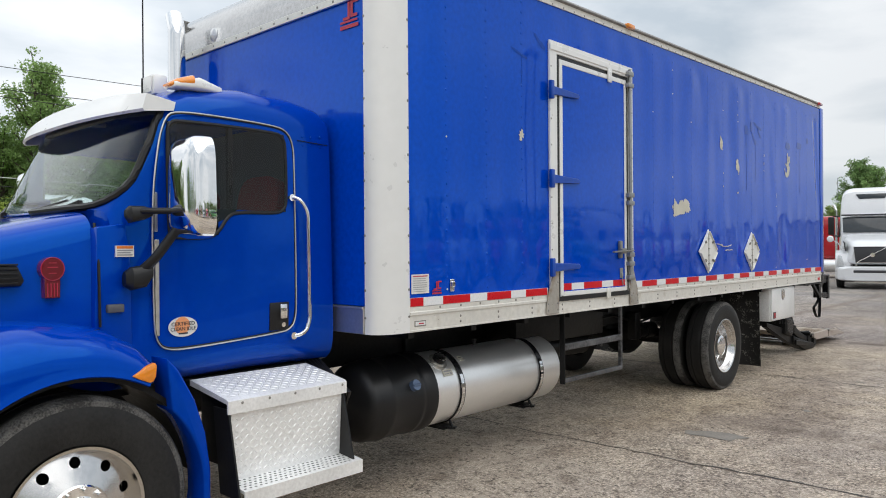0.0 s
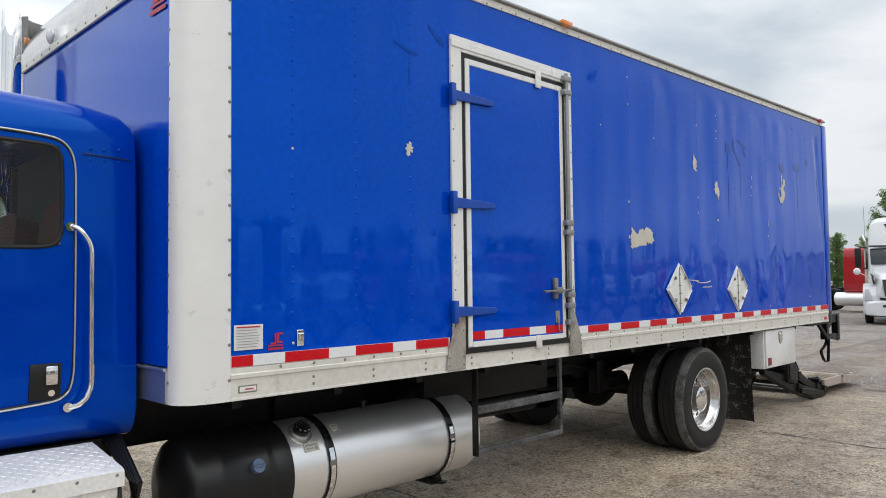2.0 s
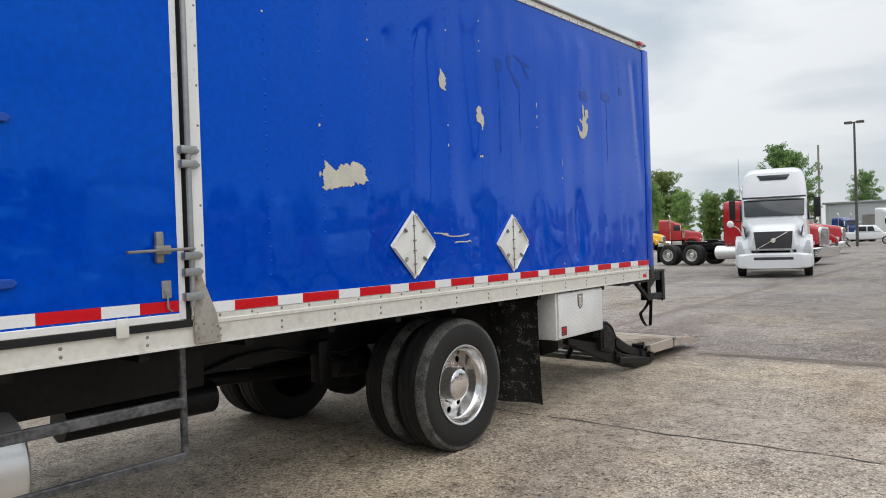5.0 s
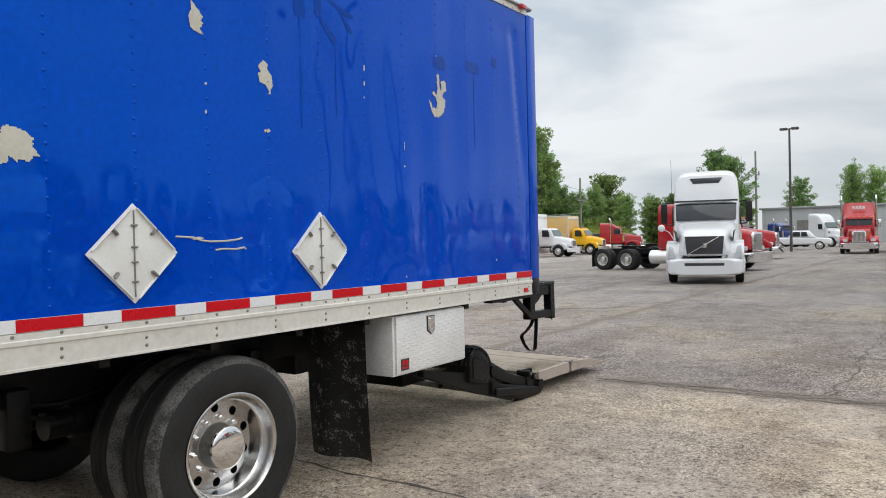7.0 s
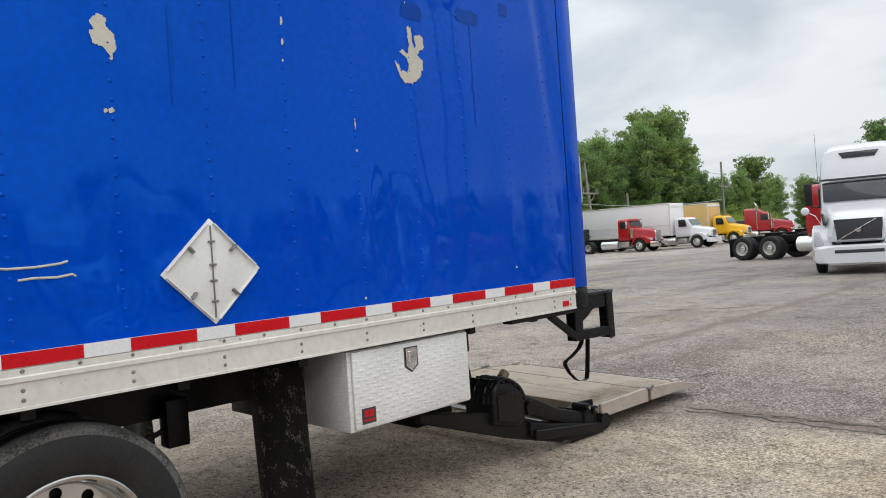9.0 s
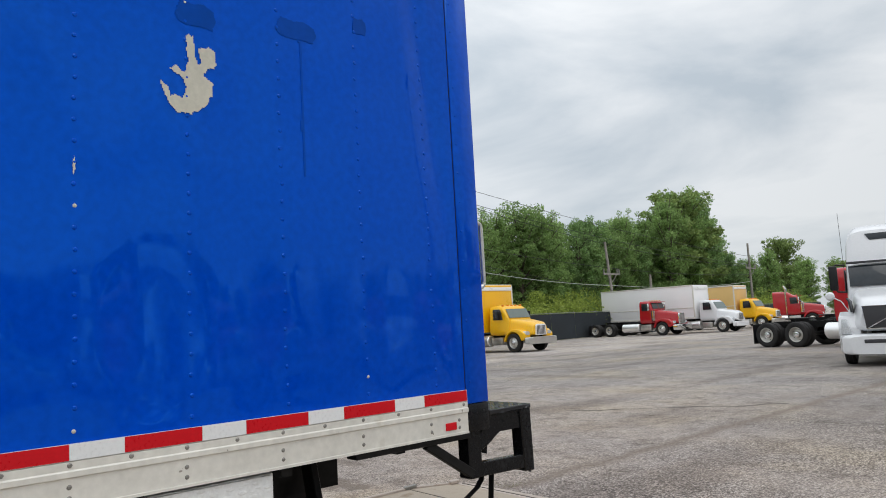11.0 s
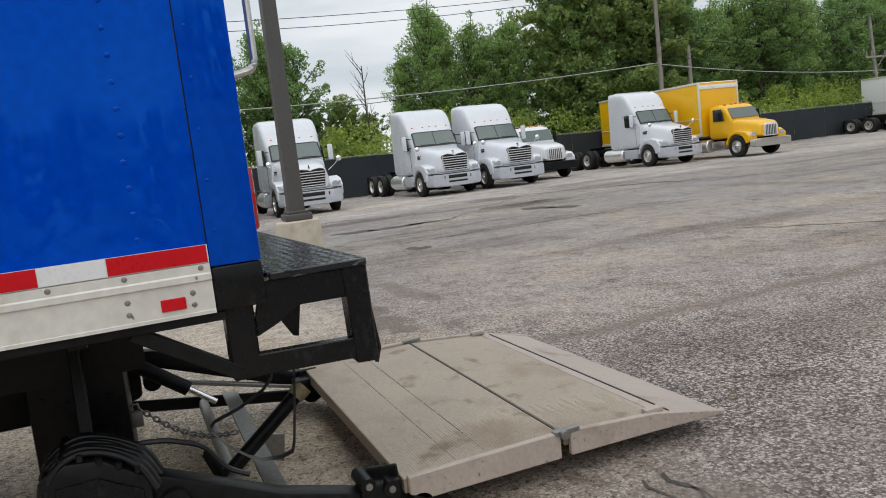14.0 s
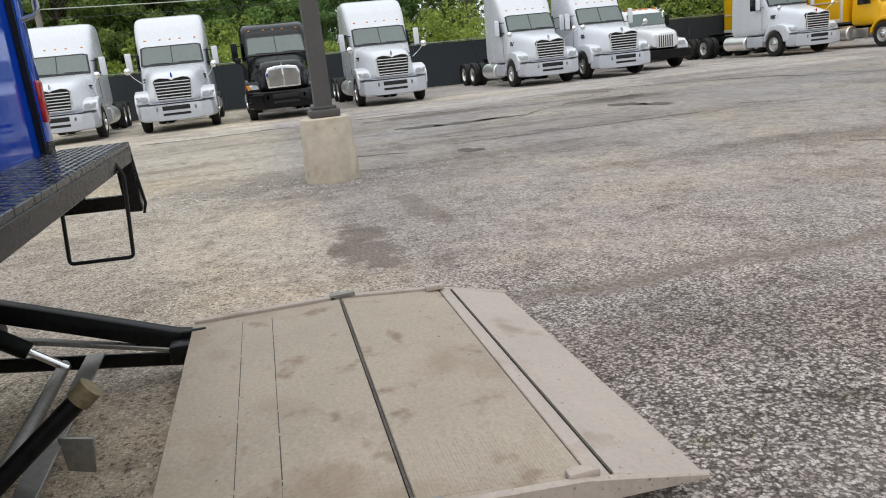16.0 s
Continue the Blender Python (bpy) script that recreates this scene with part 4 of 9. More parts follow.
    grab = rounded([(ex - sx * 0.05, REAR + 0.05, 2.12), (ex - sx * 0.05, REAR + 0.13, 2.12), (ex - sx * 0.05, REAR + 0.13, 1.78), (ex - sx * 0.05, REAR + 0.05, 1.76)], 0.03)
    part("grab_handle", tube(grab, 0.012), ALU, truck, "bent metal grab handle")
    part("marker_lamp", box(ex - sx * 0.01, ex + sx * 0.05, 11.47, 11.57, 3.565, 3.60, 0.006), RED_LENS, truck, "small red marker lamp")
    part("marker_lamp", box(ex - sx * 0.01, ex + sx * 0.05, 6.02, 6.14, 3.49, 3.525, 0.006), AMBER, truck, "small amber marker lamp")
# rounded roof nose
nose = [(FRONT - 0.012, 3.10)] + [(3.45 - 0.33 * math.cos(radians(q)), 3.19 + 0.33 * math.sin(radians(q))) for q in range(0, 91, 10)] + [(3.50, 3.50), (3.50, 3.44), (3.30, 3.3), (FRONT + 0.02, 3.10)]
part("roof_nose", prism(nose, "x", FX0 - 0.02, FX1 + 0.02), NOSE_STEEL, truck, "rounded bright metal roof nose", 0.5)
part("nose_trim", joined(box(FX0, FX1, FRONT - 0.02, FRONT - 0.002, 3.085, 3.135, 0.004, 1)), ALU, truck)
part("nose_lamp", turned(lathe((0, 0, 0), [(0, 0.055), (0.015, 0.05), (0.028, 0.03), (0.032, 0.0005)], 20, -1, "y"), pose(-5.25, FRONT - 0.0, 3.20)), LENS, truck)

# rear wall with its door
part("rear_door", box(2 * CX - SIDE + 0.13, SIDE - 0.13, REAR - 0.03, REAR + 0.02, 1.12, 3.40, 0.004, 1), BLUE, truck, "glossy blue rear door")
part("rear_header", box(2 * CX - SIDE + 0.13, SIDE - 0.13, REAR - 0.03, REAR + 0.06, 3.40, 3.53, 0.006, 1), BLUE, truck)
part("lock_handle", joined(box(-4.70, -4.58, REAR + 0.02, REAR + 0.05, 1.24, 1.40, 0.01), rod((-4.70, REAR + 0.055, 1.35), (-4.58, REAR + 0.055, 1.35), 0.018), bar((-4.64, REAR + 0.06, 1.4), (-4.66, REAR + 0.07, 1.22), 0.03, 0.02)), BLUE_DULL, truck, "blue-painted lock handle")
part("side_seal", box(2 * CX - SIDE + 0.13, 2 * CX - SIDE + 0.15, REAR + 0.022, REAR + 0.05, 1.12, 3.4), PLASTIC, truck)


def diamond(cx, cz, s):
    return [(cx, cz + s), (cx + s, cz), (cx, cz - s), (cx - s, cz)]


def placard_mesh(axis, plane, cu, cz, sgn, parent):
    """A white flip placard frame standing on its corner, with clips and a hinge line."""
    def at(u, z, o):
        return (plane + sgn * o, u, z) if axis == "x" else (u, plane + sgn * o, z)
    body = prism(diamond(cu, cz, 0.232), axis, plane + sgn * 0.004, plane + sgn * 0.014, 0.004, 2)
    bmesh.ops.bevel(body, geom=[e for e in body.edges if e.calc_length() < 0.02], offset=0.0, affect="EDGES")
    holder = part("placard_holder", body, PLACARD, parent, "white diamond placard holder, blank and scuffed")
    s, w = 0.222, 0.022
    for k in range(4):
        a, b = diamond(cu, cz, s)[k], diamond(cu, cz, s)[(k + 1) % 4]
        a2 = (a[0] * 0.94 + b[0] * 0.06, a[1] * 0.94 + b[1] * 0.06)
        b2 = (a[0] * 0.06 + b[0] * 0.94, a[1] * 0.06 + b[1] * 0.94)
        part("rim_strip", bar(at(*a2, 0.018), at(*b2, 0.018), w, 0.008, 0.003), PLACARD, holder)
        mid = ((a[0] + b[0]) / 2, (a[1] + b[1]) / 2)
        clip_in = (mid[0] * 0.8 + cu * 0.2, mid[1] * 0.8 + cz * 0.2)
        part("clip", joined(bar(at(*mid, 0.024), at(*clip_in, 0.022), 0.032, 0.009, 0.002), rod(at(*clip_in, 0.016), at(*clip_in, 0.03), 0.007, 8)), STEEL_DARK, holder, "rusty steel spring clip")
    part("hinge_line", bar(at(cu, cz + 0.20, 0.017), at(cu, cz - 0.20, 0.017), 0.006, 0.006, 0.001), STEEL_DARK, holder)
    for z in (0.13, 0.03, -0.04, -0.13):
        part("hinge_loop", bar(at(cu - 0.016, cz + z, 0.02), at(cu + 0.016, cz + z, 0.02), 0.012, 0.008, 0.002), STEEL_DARK, holder)
    return holder


for cy, cz in ((7.75, 1.515), (8.965, 1.50)):
    placard_mesh("x", SIDE, cy, cz, 1, truck)
for cx, cz in ((-3.95, 1.86), (-5.25, 1.93)):
    placard_mesh("y", REAR + 0.02, cx, cz, 1, truck)


def lines_label(parent, plane, axis, sgn, u0, u1, z0, z1, rows, paper=STICKER, head=None, label="white printed label, too small to read", seed=1):
    """A stuck-on sheet with bars for its lines of print."""
    rnd = random.Random(seed)

    def rect(a, b, c, d, o):
        return box(plane + sgn * o, plane + sgn * (o + 0.001), a, b, c, d) if axis == "x" else box(a, b, plane + sgn * o, plane + sgn * (o + 0.001), c, d)
    sheet = part("label_sheet", rect(u0, u1, z0, z1, 0.006), paper, parent, label)
    n = rows
    pad = (u1 - u0) * 0.08
    hgt = (z1 - z0) / (n + 1)
    for k in range(n):
        z = z1 - (k + 1) * hgt
        e = u1 - pad - rnd.random() * (u1 - u0) * 0.15
        m = head if (head and k == 0) else INK_GREY
        part("print_line", rect(u0 + pad, e, z - hgt * 0.10, z + hgt * (0.12 if k else 0.38), 0.0085), m, sheet)
    return sheet


lines_label(truck, SIDE, "x", 1, 3.385, 3.54, 1.285, 1.405, 8, head=INK_RED)
lines_label(truck, REAR + 0.02, "y", 1, -4.03, -3.93, 1.32, 1.56, 9, head=INK_YELLOW, seed=4)
part("label_sheet", box(-3.80, -3.74, REAR + 0.022, REAR + 0.024, 1.27, 1.36), STICKER, truck)


def maker_mark(plane, axis, sgn, u, z, s):
    """The body maker's red mark, as plain shapes."""
    def bars(*r):
        return joined(*[(box(plane + sgn * 0.006, plane + sgn * 0.0075, u + a * s, u + b * s, z + c * s, z + d * s) if axis == "x" else box(u + a * s, u + b * s, plane + sgn * 0.006, plane + sgn * 0.0075, z + c * s, z + d * s)) for a, b, c, d in r])
    part("maker_mark", bars((-0.9, 1.0, -0.9, -0.65), (-0.9, 0.9, -0.5, -0.35), (-0.1, 0.12, -0.3, 0.9), (0.2, 0.45, -0.2, 0.95), (0.45, 1.0, 0.75, 0.95), (-0.6, -0.1, -0.3, -0.1), (0.45, 0.9, -0.2, 0.0)), INK_RED, truck, "small red maker's mark")


maker_mark(SIDE, "x", 1, 3.61, 1.315, 0.045)
maker_mark(FRONT, "y", -1, -3.66, 3.00, 0.09)

# red and white tape along the rail: mesh pieces shared
RED_L, WHITE_L = 0.2794, 0.1778
tape_red = mesh_of("red_tape_piece", box(-0.0008, 0.0012, 0.0008, RED_L - 0.0008, 0, 0.052), TAPE_RED)
tape_white = mesh_of("white_tape_piece", box(-0.0008, 0.0012, 0.0008, WHITE_L - 0.0008, 0, 0.052), TAPE_WHITE)
TX, TZ = SIDE + 0.0125, 1.208
tape_strip = part("tape_backing", joined(box(SIDE + 0.002, SIDE + 0.0115, Y0, 4.83, 1.206, 1.261), box(SIDE + 0.002, SIDE + 0.0115, 6.16, Y1, 1.206, 1.261)), TAPE_WHITE, truck, "red and white reflective tape along the rail")
for k in range(12):
    y = 11.16 - k * (RED_L + WHITE_L)
    if y > 6.16:
        placed("white_tape", tape_white, tape_strip, pose(TX, y, TZ))
    if y + WHITE_L > 6.16:
        placed("red_tape", tape_red, tape_strip, pose(TX, y + WHITE_L, TZ))
for k in range(3):
    placed("white_tape", tape_white, tape_strip, pose(TX, 3.484 + 0.4435 * k, TZ))
    placed("red_tape", tape_red, tape_strip, pose(TX - 0.0006, 3.484 + WHITE_L - 0.01 + 0.4435 * k, TZ))
part("red_tape_end", box(TX - 0.001, TX + 0.001, Y0, 3.482, TZ, TZ + 0.052), TAPE_RED, tape_strip)
part("side_reflector", box(SIDE + 0.01, SIDE + 0.016, 11.466, 11.537, 1.078, 1.114, 0.002, 1), TAPE_RED, truck, "small red side reflector")
id_plate = part("id_plate", box(SIDE + 0.01, SIDE + 0.013, 3.405, 3.505, 1.083, 1.118, 0.001, 1), STEEL_DARK, truck, "small framed maker plate on the rail")
part("plate_face", box(SIDE + 0.013, SIDE + 0.0136, 3.411, 3.499, 1.089, 1.112), STICKER, id_plate)
part("plate_print", box(SIDE + 0.0136, SIDE + 0.0142, 3.44, 3.485, 1.096, 1.103), INK_RED, id_plate)
part("latch_clip", joined(box(SIDE + 0.003, SIDE + 0.012, 3.735, 3.775, 1.285, 1.365, 0.003, 1), box(SIDE + 0.012, SIDE + 0.026, 3.74, 3.77, 1.315, 1.35, 0.004, 1)), CHROME, truck, "small bright metal catch")

# rivets
rnd = random.Random(5)
sheet_rivets, pale_rivets = [], []
for k in range(21):
    y = 11.43 - 0.406 * k
    if y < Y0 + 0.1 or 4.80 < y < 6.18:
        continue
    for j in range(28):
        z = 1.30 + 0.0762 * j
        p = (SIDE + dent(y, z) - 0.0005, y + rnd.uniform(-0.003, 0.003), z)
        (pale_rivets if rnd.random() < 0.04 else sheet_rivets).append(p)
stuff(part("rivets", domes(sheet_rivets, 0.0095), BLUE, truck, "painted rivet heads in columns"))
stuff(part("chipped_rivets", domes(pale_rivets, 0.008), PEEL, truck))
rail_r = [(SIDE + 0.012, 11.593, 1.192), (SIDE + 0.010, 11.56, 1.121), (SIDE + 0.010, 11.56, 1.085)]
for k in range(40):
    rail_r += [(SIDE + 0.012, 11.378 - 0.1985 * k, 1.192)]
for k in range(20):
    rail_r += [(SIDE + 0.010, 11.377 - 0.397 * k, 1.122), (SIDE + 0.010, 11.377 - 0.397 * k, 1.086)]
stuff(part("rail_rivets", domes(rail_r, 0.009), STEEL_DARK, truck))
top_r = [(SIDE + 0.010, Y0 + 0.05 + 0.15 * k, 3.436 + climb(Y0 + 0.05 + 0.15 * k)) for k in range(55)]
stuff(part("roof_rail_rivets", domes(top_r, 0.008), STEEL_DARK, truck))
post_r = [(SIDE + 0.013, Y0 - 0.012, 1.15 + 0.165 * k) for k in range(13)]
stuff(part("post_rivets", domes(post_r, 0.009), STEEL_DARK, truck))
stuff(part("post_rivets", domes([(SIDE - 0.125, FRONT - 0.006, 1.15 + 0.165 * k) for k in range(13)], 0.009, (0, -1, 0)), STEEL_DARK, truck))
stuff(part("nose_rivets", domes([(FX1 - 0.1 - 0.16 * k, FRONT - 0.02, 3.11) for k in range(14)], 0.009, (0, -1, 0)), STEEL_DARK, truck))

# bare spots where the paint has come away
HOOK = [(0.44, 0.99), (0.56, 1.0), (0.6, 0.89), (0.62, 0.74), (0.66, 0.64), (0.72, 0.66), (0.67, 0.86), (0.88, 0.9), (0.98, 0.83), (1.0, 0.66), (0.81, 0.64), (0.76, 0.51), (0.92, 0.45), (0.89, 0.28), (0.74, 0.12), (0.51, 0.02), (0.29, 0.0), (0.13, 0.12), (0.07, 0.24), (0.0, 0.37), (0.13, 0.31), (0.17, 0.2), (0.39, 0.21), (0.44, 0.34), (0.37, 0.46), (0.18, 0.51), (0.29, 0.57), (0.43, 0.53), (0.49, 0.68), (0.46, 0.87)]
BIG = [(0.04, 0.92), (0.09, 0.9), (0.18, 0.76), (0.29, 0.62), (0.33, 0.71), (0.4, 0.83), (0.54, 0.91), (0.61, 0.79), (0.63, 0.98), (0.67, 1.0), (0.82, 0.91), (0.89, 0.86), (0.94, 0.71), (0.93, 0.59), (1.0, 0.37), (0.93, 0.36), (0.91, 0.24), (0.81, 0.27), (0.76, 0.22), (0.69, 0.35), (0.67, 0.19), (0.46, 0.14), (0.22, 0.07), (0.05, 0.0), (0.0, 0.05), (0.02, 0.19), (0.0, 0.32), (0.0, 0.58), (0.04, 0.71)]
BLADE = [(0.17, 1.0), (0.36, 0.94), (0.54, 0.8), (0.72, 0.78), (0.82, 0.65), (1.0, 0.59), (0.79, 0.44), (0.99, 0.38), (0.74, 0.16), (0.97, 0.0), (0.68, 0.01), (0.3, 0.07), (0.07, 0.15), (0.0, 0.49), (0.16, 0.71)]
STEP = [(0.33, 1.0), (0.51, 0.99), (0.68, 0.92), (0.64, 0.73), (0.93, 0.6), (1.0, 0.23), (0.82, 0.17), (0.85, 0.01), (0.66, 0.0), (0.74, 0.08), (0.49, 0.27), (0.09, 0.33), (0.05, 0.49), (0.0, 0.58), (0.19, 0.64), (0.03, 0.8), (0.15, 0.88)]
CHIP = [(0.3, 0.0), (0.6, 0.1), (0.55, 0.25), (0.9, 0.3), (0.8, 0.5), (1.0, 0.62), (0.7, 0.7), (0.75, 0.9), (0.5, 1.0), (0.4, 0.8), (0.15, 0.85), (0.2, 0.6), (0.0, 0.5), (0.2, 0.35), (0.1, 0.15)]


def flake(outline, y0, y1, z0, z1, material, label, lift_off=0.0035, name="peeled_patch"):
    """A flat ragged patch that follows the sheet."""
    def inside(u, v):
        hit = False
        for (a, b), (c, d) in zip(outline, outline[1:] + outline[:1]):
            if (b > v) != (d > v) and u < (c - a) * (v - b) / (d - b) + a:
                hit = not hit
        return hit
    w, h = y1 - y0, z1 - z0
    cell = max(w, h) / 64
    ny, nz = int(w / cell * 1.2) + 1, int(h / cell * 1.2) + 1
    bm = bmesh.new()
    grid = {}

    def corner(i, j):
        if (i, j) not in grid:
            y, z = y0 - 0.1 * w + i * cell, z0 - 0.1 * h + j * cell
            grid[i, j] = bm.verts.new((SIDE + dent(y, z) + lift_off, y, z))
        return grid[i, j]
    for i in range(ny):
        for j in range(nz):
            u, v = -0.1 + (i + 0.5) * cell / w, -0.1 + (j + 0.5) * cell / h
            rag = 0.035 * noise.noise(Vector((u * 14 + y0, v * 14, z0)))
            if inside(u + rag, v - rag):
                bm.faces.new((corner(i, j), corner(i + 1, j), corner(i + 1, j + 1), corner(i, j + 1)))
    part(name, bm, material, truck, label, 3.2)


PEEL_LABEL = "bare cream primer where blue paint has peeled"
flake(BIG, 6.959, 7.339, 1.857, 2.048, PEEL, PEEL_LABEL)
flake(HOOK, 10.107, 10.339, 2.446, 2.771, PEEL, PEEL_LABEL)
flake(BLADE, 8.086, 8.173, 2.613, 2.766, PEEL, PEEL_LABEL)
flake(STEP, 8.52, 8.621, 2.375, 2.553, PEEL, PEEL_LABEL)
flake(CHIP, 4.485, 4.555, 2.34, 2.43, PEEL, PEEL_LABEL)
for pts in ([(7.98, 1.592), (8.083, 1.586), (8.12, 1.572), (8.179, 1.565), (8.27, 1.566), (8.357, 1.574), (8.385, 1.582)], [(8.21, 1.521), (8.26, 1.526), (8.343, 1.523), (8.399, 1.531), (8.41, 1.522)]):
    part("scratch", tube([(SIDE + dent(y, z) + 0.001, y, z) for y, z in pts], 0.005, 6), PEEL, truck, "white scratch through the blue paint")
for a, b, c, d in ((8.06, 8.15, 1.574, 1.590), (9.398, 9.416, 2.645, 2.69), (9.396, 9.414, 2.55, 2.585), (9.394, 9.408, 2.47, 2.485), (9.80, 9.811, 2.17, 2.235), (8.57, 8.602, 2.16, 2.185), (8.165, 8.182, 2.212, 2.235), (8.553, 8.575, 2.16, 2.18), (6.928, 6.95, 1.935, 1.97), (6.935, 6.957, 2.23, 2.252), (5.62, 5.65, 2.40, 2.43)):
    flake(CHIP, a, b, c, d, PEEL, PEEL_LABEL)
# darker blue marks on the side sheet, some with a thin streak below
MARK_LABEL = "darker blue mark on the side sheet"
SMUDGE = [(0.0, 0.35), (0.08, 0.1), (0.3, 0.0), (0.62, 0.06), (0.9, 0.0), (1.0, 0.4), (0.94, 0.8), (0.7, 1.0), (0.42, 0.9), (0.12, 0.98)]
STROKE = [(0.0, 1.0), (0.25, 0.92), (0.5, 0.62), (0.8, 0.45), (1.0, 0.2), (0.96, 0.0), (0.7, 0.08), (0.4, 0.4), (0.15, 0.7)]
STREAK = [(0.3, 1.0), (0.7, 1.0), (0.62, 0.7), (0.8, 0.4), (0.66, 0.0), (0.4, 0.0), (0.3, 0.35), (0.42, 0.7)]
for outline, a, b, c, d in ((SMUDGE, 8.80, 8.895, 2.86, 2.97), (STREAK, 8.832, 8.862, 2.22, 2.87), (SMUDGE, 8.965, 9.025, 2.90, 3.03), (STROKE, 9.05, 9.32, 2.955, 3.035), (STROKE, 9.0, 9.16, 2.76, 2.91), (STREAK, 9.13, 9.158, 2.32, 2.78), (STROKE, 9.19, 9.30, 2.86, 2.97), (SMUDGE, 10.17, 10.34, 2.81, 2.91), (SMUDGE, 10.61, 10.82, 2.865, 2.955), (STREAK, 10.715, 10.75, 2.26, 2.87), (STROKE, 4.40, 4.60, 2.95, 3.01), (STREAK, 4.515, 4.54, 2.77, 2.97), (STROKE, 4.68, 4.83, 3.06, 3.17), (SMUDGE, 11.02, 11.10, 2.97, 3.05)):
    flake(outline, a, b, c, d, BLUE_STREAK if outline is STREAK else BLUE_MARK, MARK_LABEL, 0.0022, "paint_dab")
# ---- side door of the box ----
frame_bm = joined(box(SIDE + 0.002, SIDE + 0.022, 4.86, 4.955, 1.20, 3.15, 0.003, 1), box(SIDE + 0.002, SIDE + 0.022, 6.055, 6.135, 1.20, 3.15, 0.003, 1), box(SIDE + 0.002, SIDE + 0.0225, 4.955, 6.055, 3.055, 3.15, 0.003, 1),
                  box(SIDE + 0.010, SIDE + 0.030, 4.86, 6.135, 3.075, 3.12, 0.003, 1))
side_door = part("side_door", box(SIDE + 0.003, SIDE + 0.017, 5.025, 5.99, 1.205, 3.0, 0.003, 1), BLUE, truck, "blue side door in a white metal frame")
part("door_frame", frame_bm, WHITE_POST, side_door, "white metal door frame")
part("door_seal", joined(box(SIDE + 0.003, SIDE + 0.015, 4.957, 4.99, 1.15, 3.053, 0.002, 1), box(SIDE + 0.003, SIDE + 0.015, 6.02, 6.053, 1.15, 3.053, 0.002, 1), box(SIDE + 0.003, SIDE + 0.0152, 4.99, 6.02, 3.025, 3.053, 0.002, 1), box(SIDE + 0.013, SIDE + 0.026, 4.957, 6.053, 1.150, 1.185, 0.002, 1)), PLASTIC, side_door, "black rubber door seal")
part("door_edge", joined(box(SIDE + 0.004, SIDE + 0.022, 4.99, 5.03, 1.19, 3.024, 0.003, 1), box(SIDE + 0.004, SIDE + 0.022, 5.985, 6.02, 1.19, 3.024, 0.003, 1), box(SIDE + 0.004, SIDE + 0.0222, 5.03, 5.985, 2.985, 3.024, 0.003, 1), box(SIDE + 0.014, SIDE + 0.0262, 5.03, 5.985, 1.187, 1.222, 0.003, 1)), WHITE_POST, side_door)
for z in (2.765, 2.09, 1.415):
    strap = joined(box(SIDE + 0.022, SIDE + 0.055, 4.835, 4.875, z - 0.07, z + 0.07, 0.006), prism([(4.86, z - 0.034), (5.12, z - 0.024), (5.235, z - 0.018), (5.255, z), (5.235, z + 0.018), (5.12, z + 0.024), (4.86, z + 0.034)], "x", SIDE + 0.024, SIDE + 0.040, 0.004, 1))
    hinge = part("hinge", strap, BLUE_DULL, side_door, "blue-painted strap hinge")
stuff(part("door_rivets", joined(domes([(SIDE + 0.022, 4.875, 1.35 + 0.2 * k) for k in range(9)], 0.007), domes([(SIDE + 0.022, 6.12, 1.35 + 0.2 * k) for k in range(9)], 0.007), domes([(SIDE + 0.018, 5.06 + 0.11 * k, 1.222) for k in range(9)], 0.006)), STEEL_DARK, side_door))
for y_a, y_b, tape, tint in ((5.032, 5.144, "red_tape", TAPE_RED), (5.1445, 5.322, "white_tape", TAPE_WHITE), (5.3225, 5.600, "red_tape", TAPE_RED), (5.6005, 5.782, "white_tape", TAPE_WHITE), (5.7825, 5.983, "red_tape", TAPE_RED)):
    part(tape, box(SIDE + 0.0172, SIDE + 0.0185, y_a, y_b, 1.232, 1.285), tint, side_door)
part("door_catch", joined(box(SIDE + 0.018, SIDE + 0.024, 5.895, 5.945, 1.30, 1.385, 0.002, 1), box(SIDE + 0.024, SIDE + 0.032, 5.905, 5.935, 1.315, 1.345, 0.003, 1), tube([(SIDE + 0.030, 5.918, 1.33), (SIDE + 0.034, 5.918, 1.25), (SIDE + 0.030, 5.94, 1.235)], 0.005, 6)), GALV, side_door, "small bright catch with a hook")
part("lock_rod", rod((SIDE + 0.045, 6.045, 1.25), (SIDE + 0.045, 6.045, 3.12), 0.014), GALV, side_door, "galvanised locking rod")
for z in (3.08, 2.98, 2.02, 1.95, 1.50, 1.42, 1.30):
    part("rod_bracket", joined(box(SIDE + 0.022, SIDE + 0.062, 6.00, 6.09, z - 0.02, z + 0.02, 0.006), rod((SIDE + 0.022, 6.105, z), (SIDE + 0.034, 6.105, z), 0.012, 8)), GALV, side_door)
part("lock_lever", joined(bar((SIDE + 0.065, 6.05, 1.535), (SIDE + 0.072, 5.70, 1.525), 0.026, 0.014), box(SIDE + 0.02, SIDE + 0.05, 5.86, 5.90, 1.47, 1.62, 0.008), box(SIDE + 0.05, SIDE + 0.08, 5.84, 5.92, 1.51, 1.555, 0.008)), STEEL_DARK, side_door, "steel lock lever and hasp")
part("door_keeper", box(SIDE + 0.022, SIDE + 0.036, 5.66, 5.72, 1.135, 1.225, 0.006), WHITE_RAIL, side_door)
part("door_keeper", box(SIDE + 0.022, SIDE + 0.036, 5.70, 5.76, 2.96, 3.08, 0.006), WHITE_POST, side_door)
